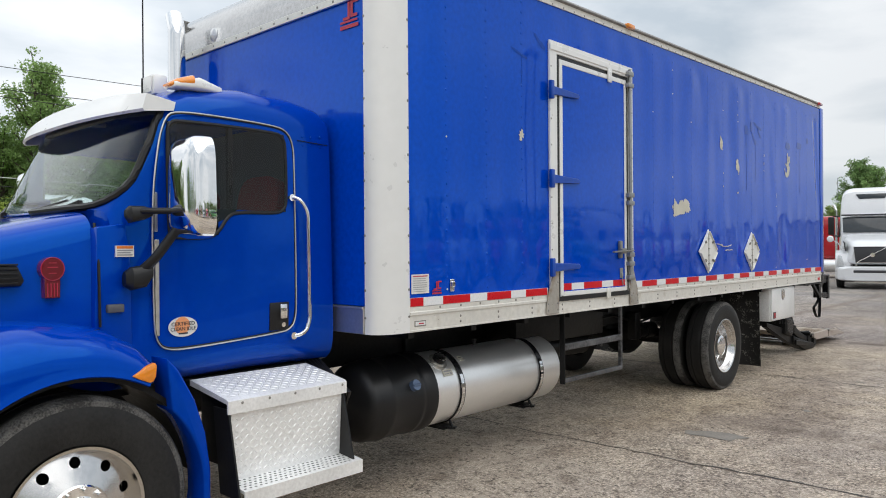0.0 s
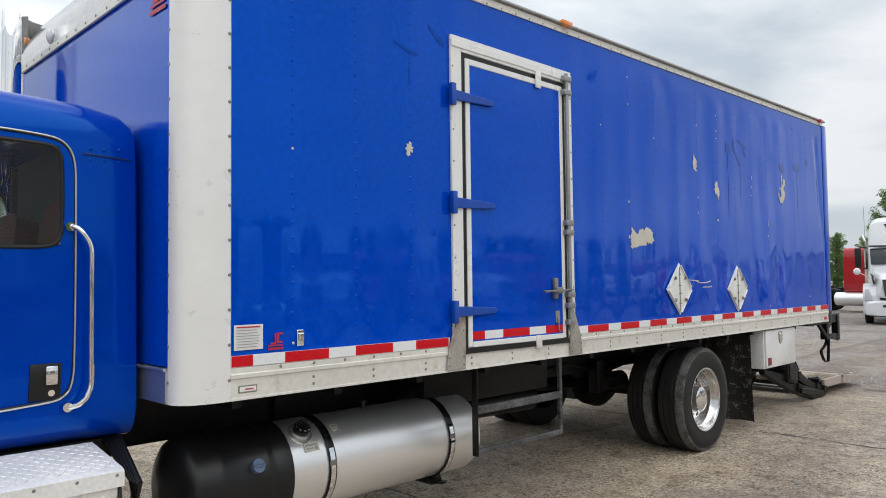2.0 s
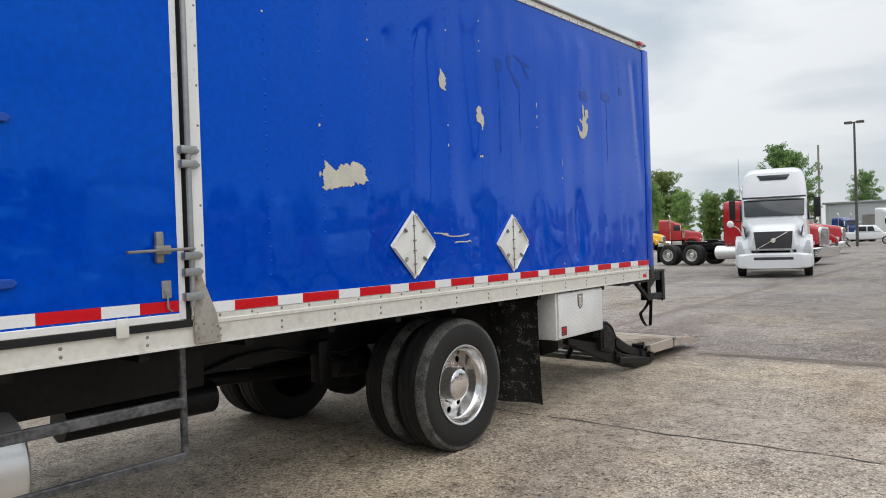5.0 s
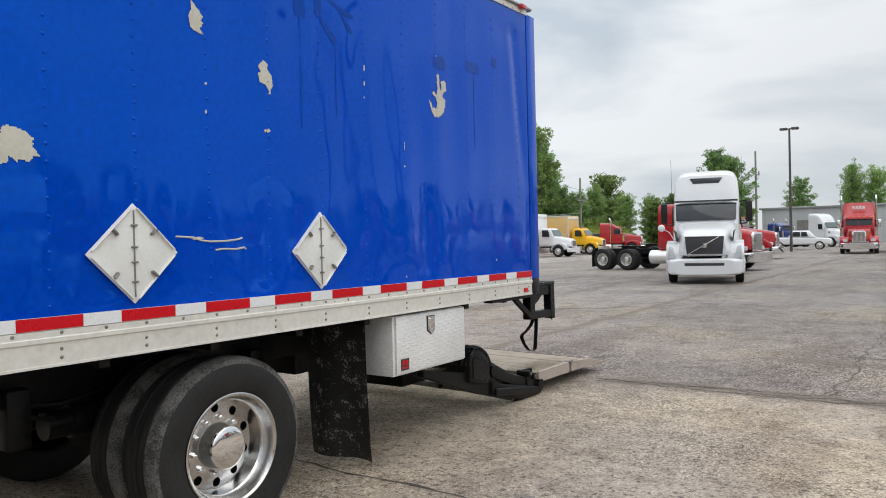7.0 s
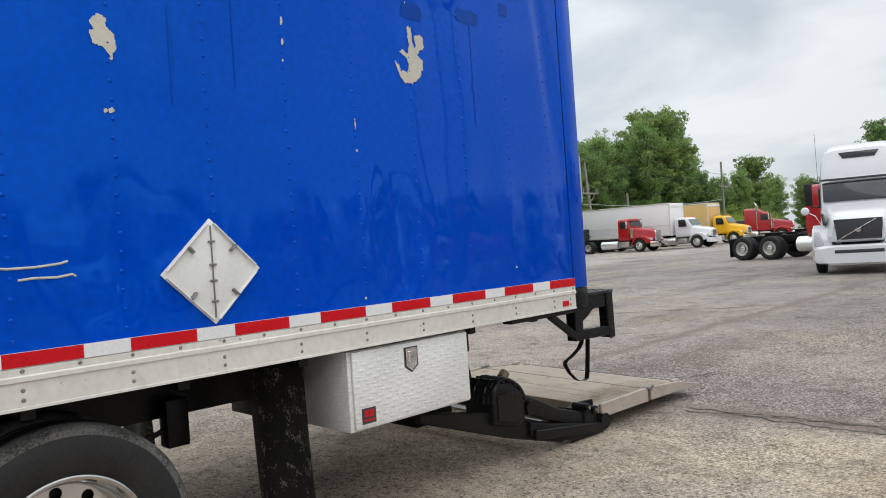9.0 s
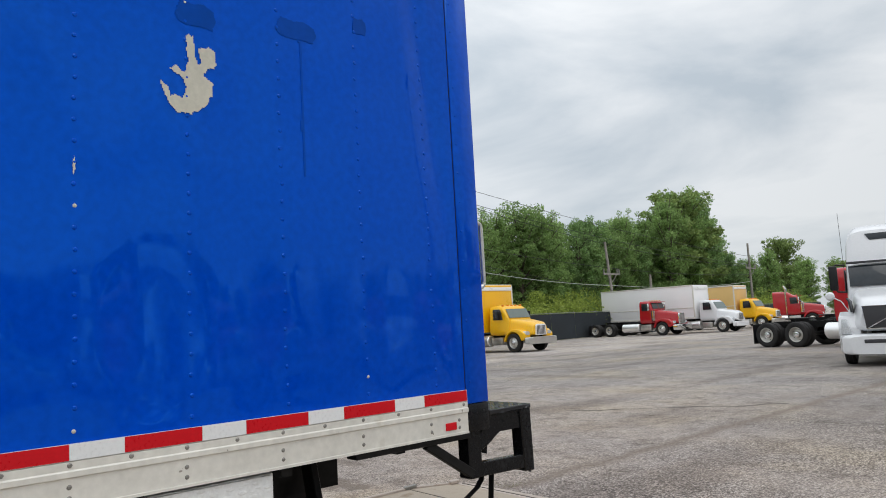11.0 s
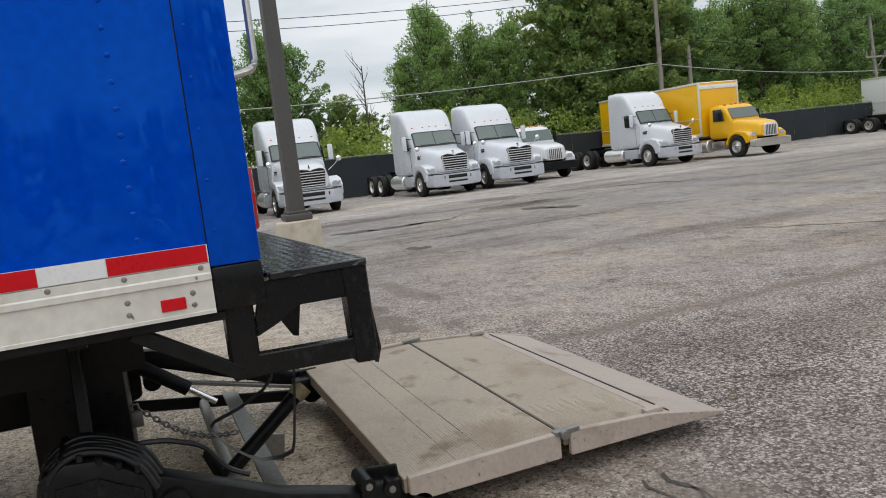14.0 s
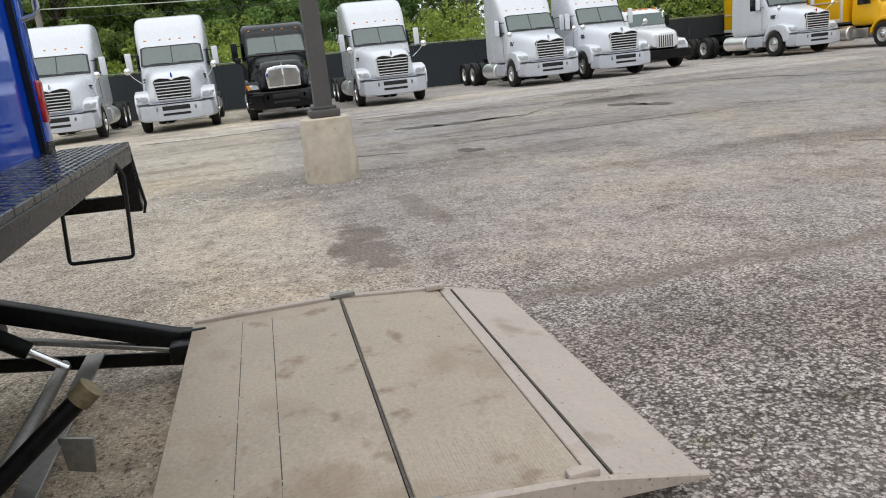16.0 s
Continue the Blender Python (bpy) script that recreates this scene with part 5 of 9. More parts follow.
for a, b, c in ((4.79, 4.955, 4.90), (6.06, 6.21, 6.10)):
    gus = prism([(a, 1.06), (b, 1.06), (b, 1.42), (c, 1.42), (a + 0.02, 1.2)] if a < 5 else [(a, 1.06), (b, 1.06), (b - 0.02, 1.2), (c, 1.42), (a, 1.42)], "x", SIDE + 0.018, SIDE + 0.030, 0.003, 1)
    part("gusset", gus, GUSSET, truck, "riveted aluminium gusset plate")
    stuff(part("gusset_rivets", domes([(SIDE + 0.03, a + 0.02, 1.09), (SIDE + 0.03, b - 0.02, 1.09), (SIDE + 0.03, a + 0.02, 1.14), (SIDE + 0.03, b - 0.02, 1.14), (SIDE + 0.03, b - 0.02 if a < 5 else a + 0.02, 1.3), (SIDE + 0.03, b - 0.02 if a < 5 else a + 0.02, 1.38)], 0.009), STEEL_DARK, truck))

# hanging step ladder below the side door
LX = SIDE - 0.06
lad = part("step_ladder", joined(bar((LX, 5.125, 0.48), (LX, 5.125, 1.06), 0.05, 0.014), bar((LX - 0.02, 5.14, 0.48), (LX - 0.02, 5.14, 1.06), 0.012, 0.04)), BLACK, truck, "black steel step hung below the side door")
part("upright", bar((LX, 6.035, 0.49), (LX, 6.035, 1.06), 0.03, 0.03), LADDER, lad)
part("rung", bar((LX, 5.125, 0.770), (LX, 6.035, 0.770), 0.035, 0.05), LADDER, lad)
part("rung", bar((LX, 5.125, 0.503), (LX, 6.035, 0.503), 0.034, 0.034), LADDER, lad)

# ---- chassis ----
for sx in (1, -1):
    xx = CX + sx * 0.43
    part("frame_rail", prism([(xx - 0.04, 0.74), (xx + 0.04, 0.74), (xx + 0.04, 0.752), (xx - 0.028, 0.752), (xx - 0.028, 1.0), (xx + 0.04, 1.0), (xx + 0.04, 1.012), (xx - 0.04, 1.012)] if sx < 0 else
                             [(xx - 0.04, 0.74), (xx + 0.04, 0.74), (xx + 0.04, 1.012), (xx - 0.04, 1.012), (xx - 0.04, 1.0), (xx + 0.028, 1.0), (xx + 0.028, 0.752), (xx - 0.04, 0.752)], "y", 0.6, 11.4), BLACK, truck, "black steel frame rail")
    part("leaf_spring", joined(*[tube([(CX + sx * 0.55, 8.33 + t * (0.72 - 0.09 * j), 0.56 - 0.022 * j + 0.14 * (t * t)) for t in [-1, -0.6, -0.2, 0.2, 0.6, 1]], 0.014, 6) for j in range(3)]), BLACK, truck)
    part("spring_hanger", box(CX + sx * 0.5, CX + sx * 0.6, 7.5, 7.62, 0.55, 0.85, 0.01), BLACK, truck)
    part("spring_hanger", box(CX + sx * 0.5, CX + sx * 0.6, 9.02, 9.14, 0.6, 0.85, 0.01), BLACK, truck)
for k in range(14):
    yy = 3.4 + 0.6 * k
    part("cross_sill", box(2 * CX - SIDE + 0.04, SIDE - 0.04, yy, yy + 0.05, 1.005, 1.06), BLACK, truck)
part("rear_axle", joined(rod((CX - 0.95, 8.33, 0.5), (CX + 0.95, 8.33, 0.5), 0.075, 14), lathe((CX, 8.33, 0.5), [(-0.2, 0.08), (-0.14, 0.2), (0, 0.24), (0.14, 0.2), (0.2, 0.08)], 20, 1, "y")), BLACK, truck, "black rear axle with differential")
part("front_axle", box(CX - 0.9, CX + 0.9, 1.42, 1.52, 0.40, 0.50, 0.02), BLACK, truck)
part("drive_shaft", joined(rod((CX, 3.2, 0.74), (CX, 5.8, 0.68), 0.05, 12), rod((CX, 5.8, 0.68), (CX, 8.15, 0.53), 0.05, 12)), BLACK, truck)
part("gearbox", loft([(2.2, CX, 0.3, 0.25, 0.55, 1.0, 5), (2.9, CX, 0.22, 0.2, 0.5, 0.95, 5), (3.3, CX, 0.14, 0.14, 0.62, 0.86, 4)], 24), BLACK, truck)
part("air_tank", rod((CX + 0.38, 5.80, 0.60), (CX + 0.38, 6.75, 0.58), 0.105, 20), BLACK, truck, "black air tank")
part("brake_chamber", joined(rod((CX + 0.5, 7.85, 0.62), (CX + 0.5, 8.05, 0.62), 0.09, 14), rod((CX + 0.5, 7.72, 0.62), (CX + 0.5, 7.85, 0.62), 0.075, 14)), BLACK, truck)
part("battery_box", box(-4.30, -3.86, 5.05, 6.42, 0.745, 1.04, 0.012), BLACK, truck, "black battery box under the body")
part("box_lid_rim", box(-4.30, -3.852, 5.04, 6.43, 0.985, 1.0, 0.003, 1), BLACK, truck)
hose_pts = [(CX + 0.5, 6.0 + 0.3 * k, 0.78 - 0.06 * math.sin(k * 1.3)) for k in range(8)]
part("air_hose", tube(hose_pts, 0.014, 6), PLASTIC, truck)
for sx in (1, -1):
    big_wheel(truck, (CX + sx * 1.25, 8.345, 0.458), sx, 0.49, True, sx > 0, "rear_wheel")
    big_wheel(truck, (CX + sx * 1.21, 1.46, 0.422), sx, 0.505, False, sx > 0, "front_wheel")
    # worn shoulders of the outer tyres
    xx = CX + sx * 1.275
    flap_x0, flap_x1 = CX + sx * 1.22, CX + sx * 0.68
    bm = bmesh.new()
    rows = []
    for i in range(13):
        row = []
        for j in range(15):
            u, v = i / 12, j / 14
            row.append(bm.verts.new((flap_x0 + (flap_x1 - flap_x0) * u, 9.45 + 0.03 * math.sin(u * 6.3) * (0.3 + v) + 0.04 * v * v, 1.05 - 0.97 * v)))
        rows.append(row)
    for A, B in zip(rows, rows[1:]):
        for j in range(14):
            bm.faces.new((A[j], B[j], B[j + 1], A[j + 1]))
    bmesh.ops.solidify(bm, geom=bm.faces[:], thickness=0.012)
    part("mud_flap", bm, MUDDY, truck, "black rubber mud flap spattered with dried mud", 3.0)

# tool box
tb = part("tool_box", box(-3.93, -3.435, 9.68, 10.56, 0.62, 1.035, 0.006), TREAD_WHITE, truck, "white tread-plate tool box under the body")
part("lid", box(-3.434, -3.416, 9.70, 10.548, 0.632, 1.03, 0.006), TREAD_WHITE, tb, "white tread-plate tool box door")
part("latch_recess", prism([(10.05, 1.005), (10.05, 0.90), (10.10, 0.865), (10.15, 0.90), (10.15, 1.005)], "x", -3.4165, -3.4145), INK, tb)
part("latch", joined(prism([(10.06, 1.0), (10.06, 0.905), (10.10, 0.875), (10.14, 0.905), (10.14, 1.0)], "x", -3.415, -3.405, 0.004, 1), box(-3.406, -3.398, 10.075, 10.125, 0.91, 0.985, 0.003, 1)), CHROME, tb, "chrome paddle latch")
part("badge", joined(box(-3.415, -3.412, 9.74, 9.83, 0.655, 0.735)), INK, tb, "dark badge with a red mark")
part("badge_mark", joined(box(-3.4115, -3.4105, 9.755, 9.78, 0.69, 0.725), box(-3.4115, -3.4105, 9.79, 9.815, 0.69, 0.725), box(-3.4115, -3.4105, 9.75, 9.82, 0.668, 0.678)), TAPE_RED, tb)

# fuel tank with its shield
TXC, TZC, TR = -3.91, 0.552, 0.262
tank = part("fuel_tank", lathe((TXC, 3.86, TZC), [(0.0, TR), (1.50, TR), (1.525, TR - 0.010), (1.545, TR - 0.04), (1.565, TR - 0.13), (1.575, 0.0005)], 72, 1, "y"), ALU_BRUSHED, truck, "satin aluminium cylindrical fuel tank")
part("tank_shield", lathe((TXC, 3.86, TZC), [(0.02, TR + 0.004), (0.02, TR + 0.014), (-0.06, TR + 0.016), (-0.075, TR + 0.008), (-0.10, TR + 0.008), (-0.115, TR + 0.014), (-0.135, TR + 0.014), (-0.15, TR + 0.006), (-0.36, TR + 0.006), (-0.375, TR + 0.013), (-0.40, TR + 0.013), (-0.415, TR + 0.006), (-0.50, TR), (-0.53, TR - 0.015), (-0.56, TR - 0.06), (-0.60, TR - 0.16), (-0.61, 0.0005)], 72, 1, "y"), PLASTIC, tank, "black plastic end tank with a blue cap")
part("cap_well", lathe((0, 0, 0), [(0.0, 0.0005), (0.0, 0.052), (0.006, 0.058), (0.010, 0.060), (0.0, 0.066)], 28, 1, "x"), PLASTIC, tank).matrix_basis = pose(TXC + 0.94 * TR - CX + 0.012, 3.66 - 6.5, TZC + 0.36 * TR, 0, -21, 0)
for yy in (4.14, 5.10):
    st = part("strap", lathe((TXC, yy, TZC), [(-0.026, TR + 0.002), (-0.026, TR + 0.007), (-0.016, TR + 0.009), (0.016, TR + 0.009), (0.026, TR + 0.007), (0.026, TR + 0.002)], 72, 1, "y"), BLACK_GLOSS, tank, "black strap with a bright inlay")
    inlay = lathe((TXC, yy, TZC), [(-0.016, TR + 0.0105), (0.016, TR + 0.0105)], 72, 1, "y")
    bmesh.ops.delete(inlay, geom=[f for f in inlay.faces if f.calc_center_median().z > TZC + 0.12 or f.calc_center_median().x < TXC], context="FACES")
    part("strap_inlay", inlay, CHROME, st)
    part("strap_buckle", turned(box(-0.003, 0.006, -0.022, 0.022, -0.014, 0.014, 0.002, 1), pose(TXC + TR + 0.006, yy, TZC + 0.035)), STEEL_DARK, st)
    part("strap_bolt", joined(rod((TXC + 0.13, yy, TZC - TR + 0.03), (TXC + 0.17, yy, TZC - TR - 0.03), 0.01, 8), bar((TXC + 0.06, yy - 0.04, TZC - TR - 0.03), (TXC + 0.18, yy + 0.02, TZC - TR - 0.02), 0.05, 0.015)), BLACK, st)
cap_dir = Vector((0.60, 0, 0.80))
cp = Vector((TXC, 3.99, TZC)) + cap_dir * TR
filler = part("filler_cap", joined(rod(cp + cap_dir * 0.004, cp + cap_dir * 0.042, 0.047, 24), rod(cp + cap_dir * 0.04, cp + cap_dir * 0.054, 0.038, 20)), PLASTIC, tank, "round black filler cap")
for k in range(8):
    q = 2 * math.pi * k / 8
    u = cap_dir.orthogonal().normalized()
    rim_at = cp + cap_dir * 0.05 + (u * math.cos(q) + cap_dir.cross(u) * math.sin(q)) * 0.034
    part("cap_lug", rod(rim_at, rim_at + cap_dir * 0.008, 0.008, 8), CHROME, filler)
part("filler_collar", joined(rod(cp - cap_dir * 0.02, cp + cap_dir * 0.006, 0.072, 28), rod(cp, cp + cap_dir * 0.02, 0.054, 24)), ALU, tank, "bright filler collar")
cp2 = Vector((TXC, 3.66, TZC)) + Vector((0.93, 0, 0.36)) * (TR + 0.002)
part("blue_cap", joined(rod(cp2, cp2 + Vector((0.036, 0, 0.014)), 0.036, 22), box(cp2.x + 0.034, cp2.x + 0.046, cp2.y - 0.034, cp2.y + 0.034, cp2.z + 0.006, cp2.z + 0.022, 0.003, 1)), surface("slate_blue_plastic", (0.10, 0.15, 0.25), 0.4), tank, "slate blue filler cap")
for (yy, zz, w, h, ink) in ((4.02, TZC + 0.135, 0.095, 0.026, True), (4.225, TZC + 0.205, 0.05, 0.022, False)):
    q = math.asin((zz - TZC) / TR)
    rx = TXC + (TR + 0.003) * math.cos(q)
    plate = part("tank_label", turned(box(-0.001, 0.001, -w / 2, w / 2, -h, h), pose(rx, yy, zz + 0.003, 0, -math.degrees(q), 0)), PEEL, tank, "faded label on the tank")
    part("label_print", turned(joined(box(0.001, 0.002, -w * 0.4, w * 0.1, -h * 0.5, -h * 0.2), box(0.001, 0.002, -w * 0.4, w * 0.4, h * 0.2, h * 0.6), box(0.001, 0.002, w * 0.2, w * 0.4, -h * 0.7, 0)), pose(rx, yy, zz + 0.003, 0, -math.degrees(q), 0)), INK_GREY if ink else INK, plate)
part("tank_vent", joined(rod((TXC + 0.02, 4.55, TZC + TR - 0.005), (TXC + 0.02, 4.55, TZC + TR + 0.03), 0.012, 10), rod((TXC + 0.02, 4.55, TZC + TR + 0.03), (TXC + 0.02, 4.55, TZC + TR + 0.045), 0.02, 10)), PLASTIC, tank)
for yy in (4.10, 5.06):
    part("tank_bracket", prism([(-3.80, 0.25), (-3.80, 0.285), (-4.19, 0.285), (-4.19, 0.9), (-4.26, 0.9), (-4.26, 0.25)], "y", yy, yy + 0.08), BLACK, truck)

# ---- cab and bonnet of the blue truck ----
from mathutils.bvhtree import BVHTree

CW = 0.94
shell = loft([(1.66, CX, 0.91, 0.84, 0.86, 1.775, 14), (1.70, CX, 0.925, 0.85, 0.86, 1.86, 14), (1.80, CX, 0.94, 0.87, 0.86, 2.06, 14), (1.92, CX, CW, 0.88, 0.86, 2.29, 12), (2.02, CX, CW, 0.89, 0.86, 2.39, 11), (2.15, CX, CW, 0.895, 0.86, 2.45, 10),
              (2.5, CX, CW, 0.90, 0.86, 2.51, 9), (2.85, CX, CW, 0.90, 0.86, 2.50, 9), (3.03, CX, CW, 0.90, 0.86, 2.46, 10), (3.08, CX, 0.93, 0.89, 0.86, 2.42, 11), (3.10, CX, 0.90, 0.86, 0.88, 2.38, 11)], 112)
for v in shell.verts:
    lead = max(0.0, min(1.0, (2.25 - v.co.y) / 0.5))
    v.co.y += (0.16 * (abs(v.co.x - CX) / CW) ** 2.4 - 0.03) * lead
SCREEN_RIM = [(0.0, 1.784), (0.45, 1.785), (0.66, 1.788), (0.735, 1.797), (0.785, 1.815), (0.82, 1.842), (0.845, 1.88), (0.858, 1.925), (0.862, 1.98), (0.863, 2.12), (0.845, 2.30)]
SCREEN_RIM = SCREEN_RIM + [(-x, z) for x, z in reversed(SCREEN_RIM[1:])]
skin = BVHTree.FromBMesh(shell)


def on_screen(x, z):
    """The place on the sloping front of the cab at a width and a height."""
    hit = skin.ray_cast(Vector((CX + x, 0.5, z)), Vector((0, 1, 0)))[0]
    return hit if hit and hit.y < 2.3 else Vector((CX + x, 2.0, z))


for (xa, za), (xb, zb) in zip(SCREEN_RIM, SCREEN_RIM[1:]):
    cut(shell, (CX + xa, 0, za), (zb - za, 0, xa - xb))
for yv in (2.03, 2.30, 2.735):
    cut(shell, (0, yv, 0), (0, 1, 0))
for zv in (1.645, 1.785, 2.235, 2.30):
    cut(shell, (0, 0, zv), (0, 0, 1))


def in_screen(c):
    return c.z < 2.30 and all((c.x - CX - xa) * (zb - za) - (c.z - za) * (xb - xa) < 0.0005 for (xa, za), (xb, zb) in zip(SCREEN_RIM, SCREEN_RIM[1:]))


near_glass = lift(shell, lambda c, n: n.x > 0.8 and 2.03 < c.y < 2.735 and (1.645 if c.y < 2.30 else 1.785) < c.z < 2.235)
far_glass = lift(shell, lambda c, n: n.x < -0.8 and 2.03 < c.y < 2.735 and (1.645 if c.y < 2.30 else 1.785) < c.z < 2.235)
front_glass = lift(shell, lambda c, n: n.y < -0.05 and c.y < 2.2 and in_screen(c))
cab = part("cab", shell, BLUE_CAB, truck, "glossy blue steel cab", 0.5)
part("side_window", near_glass, GLASS, cab, "tinted side window")
part("side_window", far_glass, GLASS_FRONT, cab, "tinted side window")
part("windscreen", front_glass, GLASS_FRONT, cab, "sloping windscreen")
for pane in cab.children:
    pane.visible_shadow = False


def cab_x(z):
    """Where the cab's flank stands at a height."""
    f = max(0.0, min(1.0, (z - 0.92) / 1.6))
    return CX + CW + (0.895 - CW) * f + 0.001


def eased(pts, times=2):
    """A closed outline with its corners cut smooth."""
    for _ in range(times):
        new_pts = []
        for (a, b), (c, d) in zip(pts, pts[1:] + pts[:1]):
            new_pts += [(a * 0.75 + c * 0.25, b * 0.75 + d * 0.25), (a * 0.25 + c * 0.75, b * 0.25 + d * 0.75)]
        pts = new_pts
    return pts


def on_flank(pts, r, seg=8, closed=False, out=0.006):
    if closed:
        pts = eased(list(pts))
    return tube([(cab_x(z) + out, y, z) for y, z in pts], r, seg, closed)


# rubber round the window, bright bead round the door
win = [(2.06, 1.63), (2.24, 1.63), (2.30, 1.66), (2.36, 1.75), (2.42, 1.775), (2.68, 1.775), (2.73, 1.80), (2.745, 1.85), (2.745, 2.17), (2.73, 2.22), (2.68, 2.245), (2.08, 2.245), (2.035, 2.225), (2.02, 2.18), (2.02, 1.68), (2.03, 1.64)]
part("window_seal", on_flank(win, 0.010, 8, True, 0.001), PLASTIC, cab, "black rubber window seal")
part("window_step", prism([(2.30, 1.645), (2.30, 1.79), (2.42, 1.79)], "x", cab_x(1.7) - 0.012, cab_x(1.7) - 0.002), DARK_GLASS, cab)
bead = [(1.93, 1.20), (1.93, 1.80), (1.97, 2.12), (2.01, 2.25), (2.06, 2.29), (2.3, 2.295), (2.68, 2.285), (2.76, 2.26), (2.80, 2.19), (2.805, 2.05), (2.80, 1.3), (2.79, 1.15), (2.75, 1.10), (2.68, 1.085), (2.1, 1.05), (1.98, 1.06), (1.94, 1.11)]
part("door_bead", on_flank(bead, 0.0045, 8, True, 0.003), ALU, cab, "thin bright bead round the cab door")
part("door_gap", on_flank([(a * 0.992 + 2.37 * 0.008, b * 0.99 + 1.7 * 0.01) for a, b in bead], 0.005, 6, True, 0.0), PLASTIC, cab)
part("piano_hinge", joined(box(cab_x(1.4) - 0.003, cab_x(1.4) + 0.007, 1.938, 1.962, 1.13, 1.62, 0.003, 1), box(cab_x(1.9) - 0.003, cab_x(1.9) + 0.006, 1.945, 1.962, 1.66, 1.86, 0.003, 1)), ALU, cab, "long bright door hinge")
part("window_divider", box(cab_x(2.0) - 0.03, cab_x(2.0) + 0.002, 2.37, 2.395, 1.785, 2.235), PLASTIC, cab)
part("handle_pocket", prism([(2.61, 1.10), (2.74, 1.10), (2.745, 1.26), (2.615, 1.26)], "x", cab_x(1.25) - 0.004, cab_x(1.25) + 0.006, 0.012, 2), PLASTIC, cab, "black door handle pocket")
part("door_handle", joined(box(cab_x(1.25) + 0.006, cab_x(1.25) + 0.022, 2.675, 2.725, 1.165, 1.25, 0.007), rod((cab_x(1.2) + 0.004, 2.70, 1.13), (cab_x(1.2) + 0.014, 2.70, 1.13), 0.014, 14)), CHROME, cab, "chrome door handle and lock")
gh = rounded([(cab_x(1.87), 2.775, 1.87), (cab_x(1.87) + 0.05, 2.80, 1.87), (cab_x(1.6) + 0.055, 2.855, 1.79), (cab_x(1.3) + 0.055, 2.855, 1.14), (cab_x(1.1) + 0.05, 2.82, 1.07), (cab_x(1.05), 2.76, 1.055)], 0.04)
part("grab_rail", joined(tube(gh, 0.013, 12), rod((cab_x(1.87), 2.775, 1.87), (cab_x(1.87) + 0.022, 2.775, 1.87), 0.021, 14), rod((cab_x(1.06), 2.765, 1.06), (cab_x(1.06) + 0.022, 2.765, 1.06), 0.021, 14)), CHROME, cab, "chrome grab rail beside the cab door")
part("cowl_label", box(cab_x(1.52) - 0.02, cab_x(1.52) + 0.003, 1.745, 1.835, 1.535, 1.59), STICKER, cab, "small printed label with an orange head")
part("cowl_label_head", box(cab_x(1.52), cab_x(1.52) + 0.004, 1.75, 1.83, 1.575, 1.588), INK_ORANGE, cab)
part("cowl_label_text", joined(*[box(cab_x(1.52), cab_x(1.52) + 0.004, 1.752, 1.828 - 0.01 * (k % 2), 1.541 + 0.011 * k, 1.547 + 0.011 * k) for k in range(3)]), INK_GREY, cab)
oval = [(2.085 + 0.080 * math.cos(2 * math.pi * k / 36), 1.168 + 0.052 * math.sin(2 * math.pi * k / 36)) for k in range(36)]
sticker = part("door_sticker", prism(oval, "x", cab_x(1.17), cab_x(1.17) + 0.004), STICKER, cab, "oval white sticker reading CERTIFIED CLEAN IDLE")
part("sticker_swirl", prism([(2.08 + 0.042 * math.cos(2 * math.pi * k / 24), 1.175 + 0.045 * math.sin(2 * math.pi * k / 24)) for k in range(24)], "x", cab_x(1.17), cab_x(1.17) + 0.0045), surface("pale_orange_print", (0.78, 0.32, 0.14), 0.5), sticker)


def lettering(text, size, m, material, parent, label=""):
    """Raised lettering in the built-in font, as a mesh."""
    cu = bpy.data.curves.new("lettering", "FONT")
    cu.body, cu.size, cu.align_x, cu.align_y, cu.extrude = text, size, "CENTER", "CENTER", 0.0008
    tmp = new("lettering_tmp", cu)
    bpy.context.view_layer.update()
    me = bpy.data.meshes.new_from_object(tmp.evaluated_get(bpy.context.evaluated_depsgraph_get()))
    bpy.data.objects.remove(tmp)
    bpy.data.curves.remove(cu)
    me.materials.append(material)
    ob = new("lettering", me)
    ob.parent = parent
    ob.matrix_basis = Matrix.Translation(-ORIGIN.get(parent, Vector((0, 0, 0)))) @ m
    if label:
        ob["label"] = label
    return ob


lettering("CERTIFIED", 0.028, pose(cab_x(1.18) + 0.006, 2.085, 1.183, 90, 0, 90), INK, sticker)
lettering("CLEAN IDLE", 0.026, pose(cab_x(1.16) + 0.006, 2.085, 1.157, 90, 0, 90), INK, sticker)
part("sticker_foot", box(cab_x(1.13), cab_x(1.13) + 0.005, 2.06, 2.11, 1.130, 1.138), INK, sticker)
stuff(part("cab_rivets", joined(domes([(cab_x(2.15), 2.87, 2.24 - 0.0), (cab_x(2.15), 2.93, 2.24), (cab_x(2.15), 3.0, 2.25), (cab_x(2.15), 3.0, 2.19), (cab_x(2.15), 2.93, 2.19), (cab_x(2.15), 2.87, 2.19)], 0.008), domes([(cab_x(z), 1.915, z) for z in [1.15 + 0.1 * k for k in range(8)]], 0.005)), BLUE_CAB, cab))
part("roof_seam", on_flank([(2.83, 2.215), (3.05, 2.205)], 0.003, 6), PLASTIC, cab)

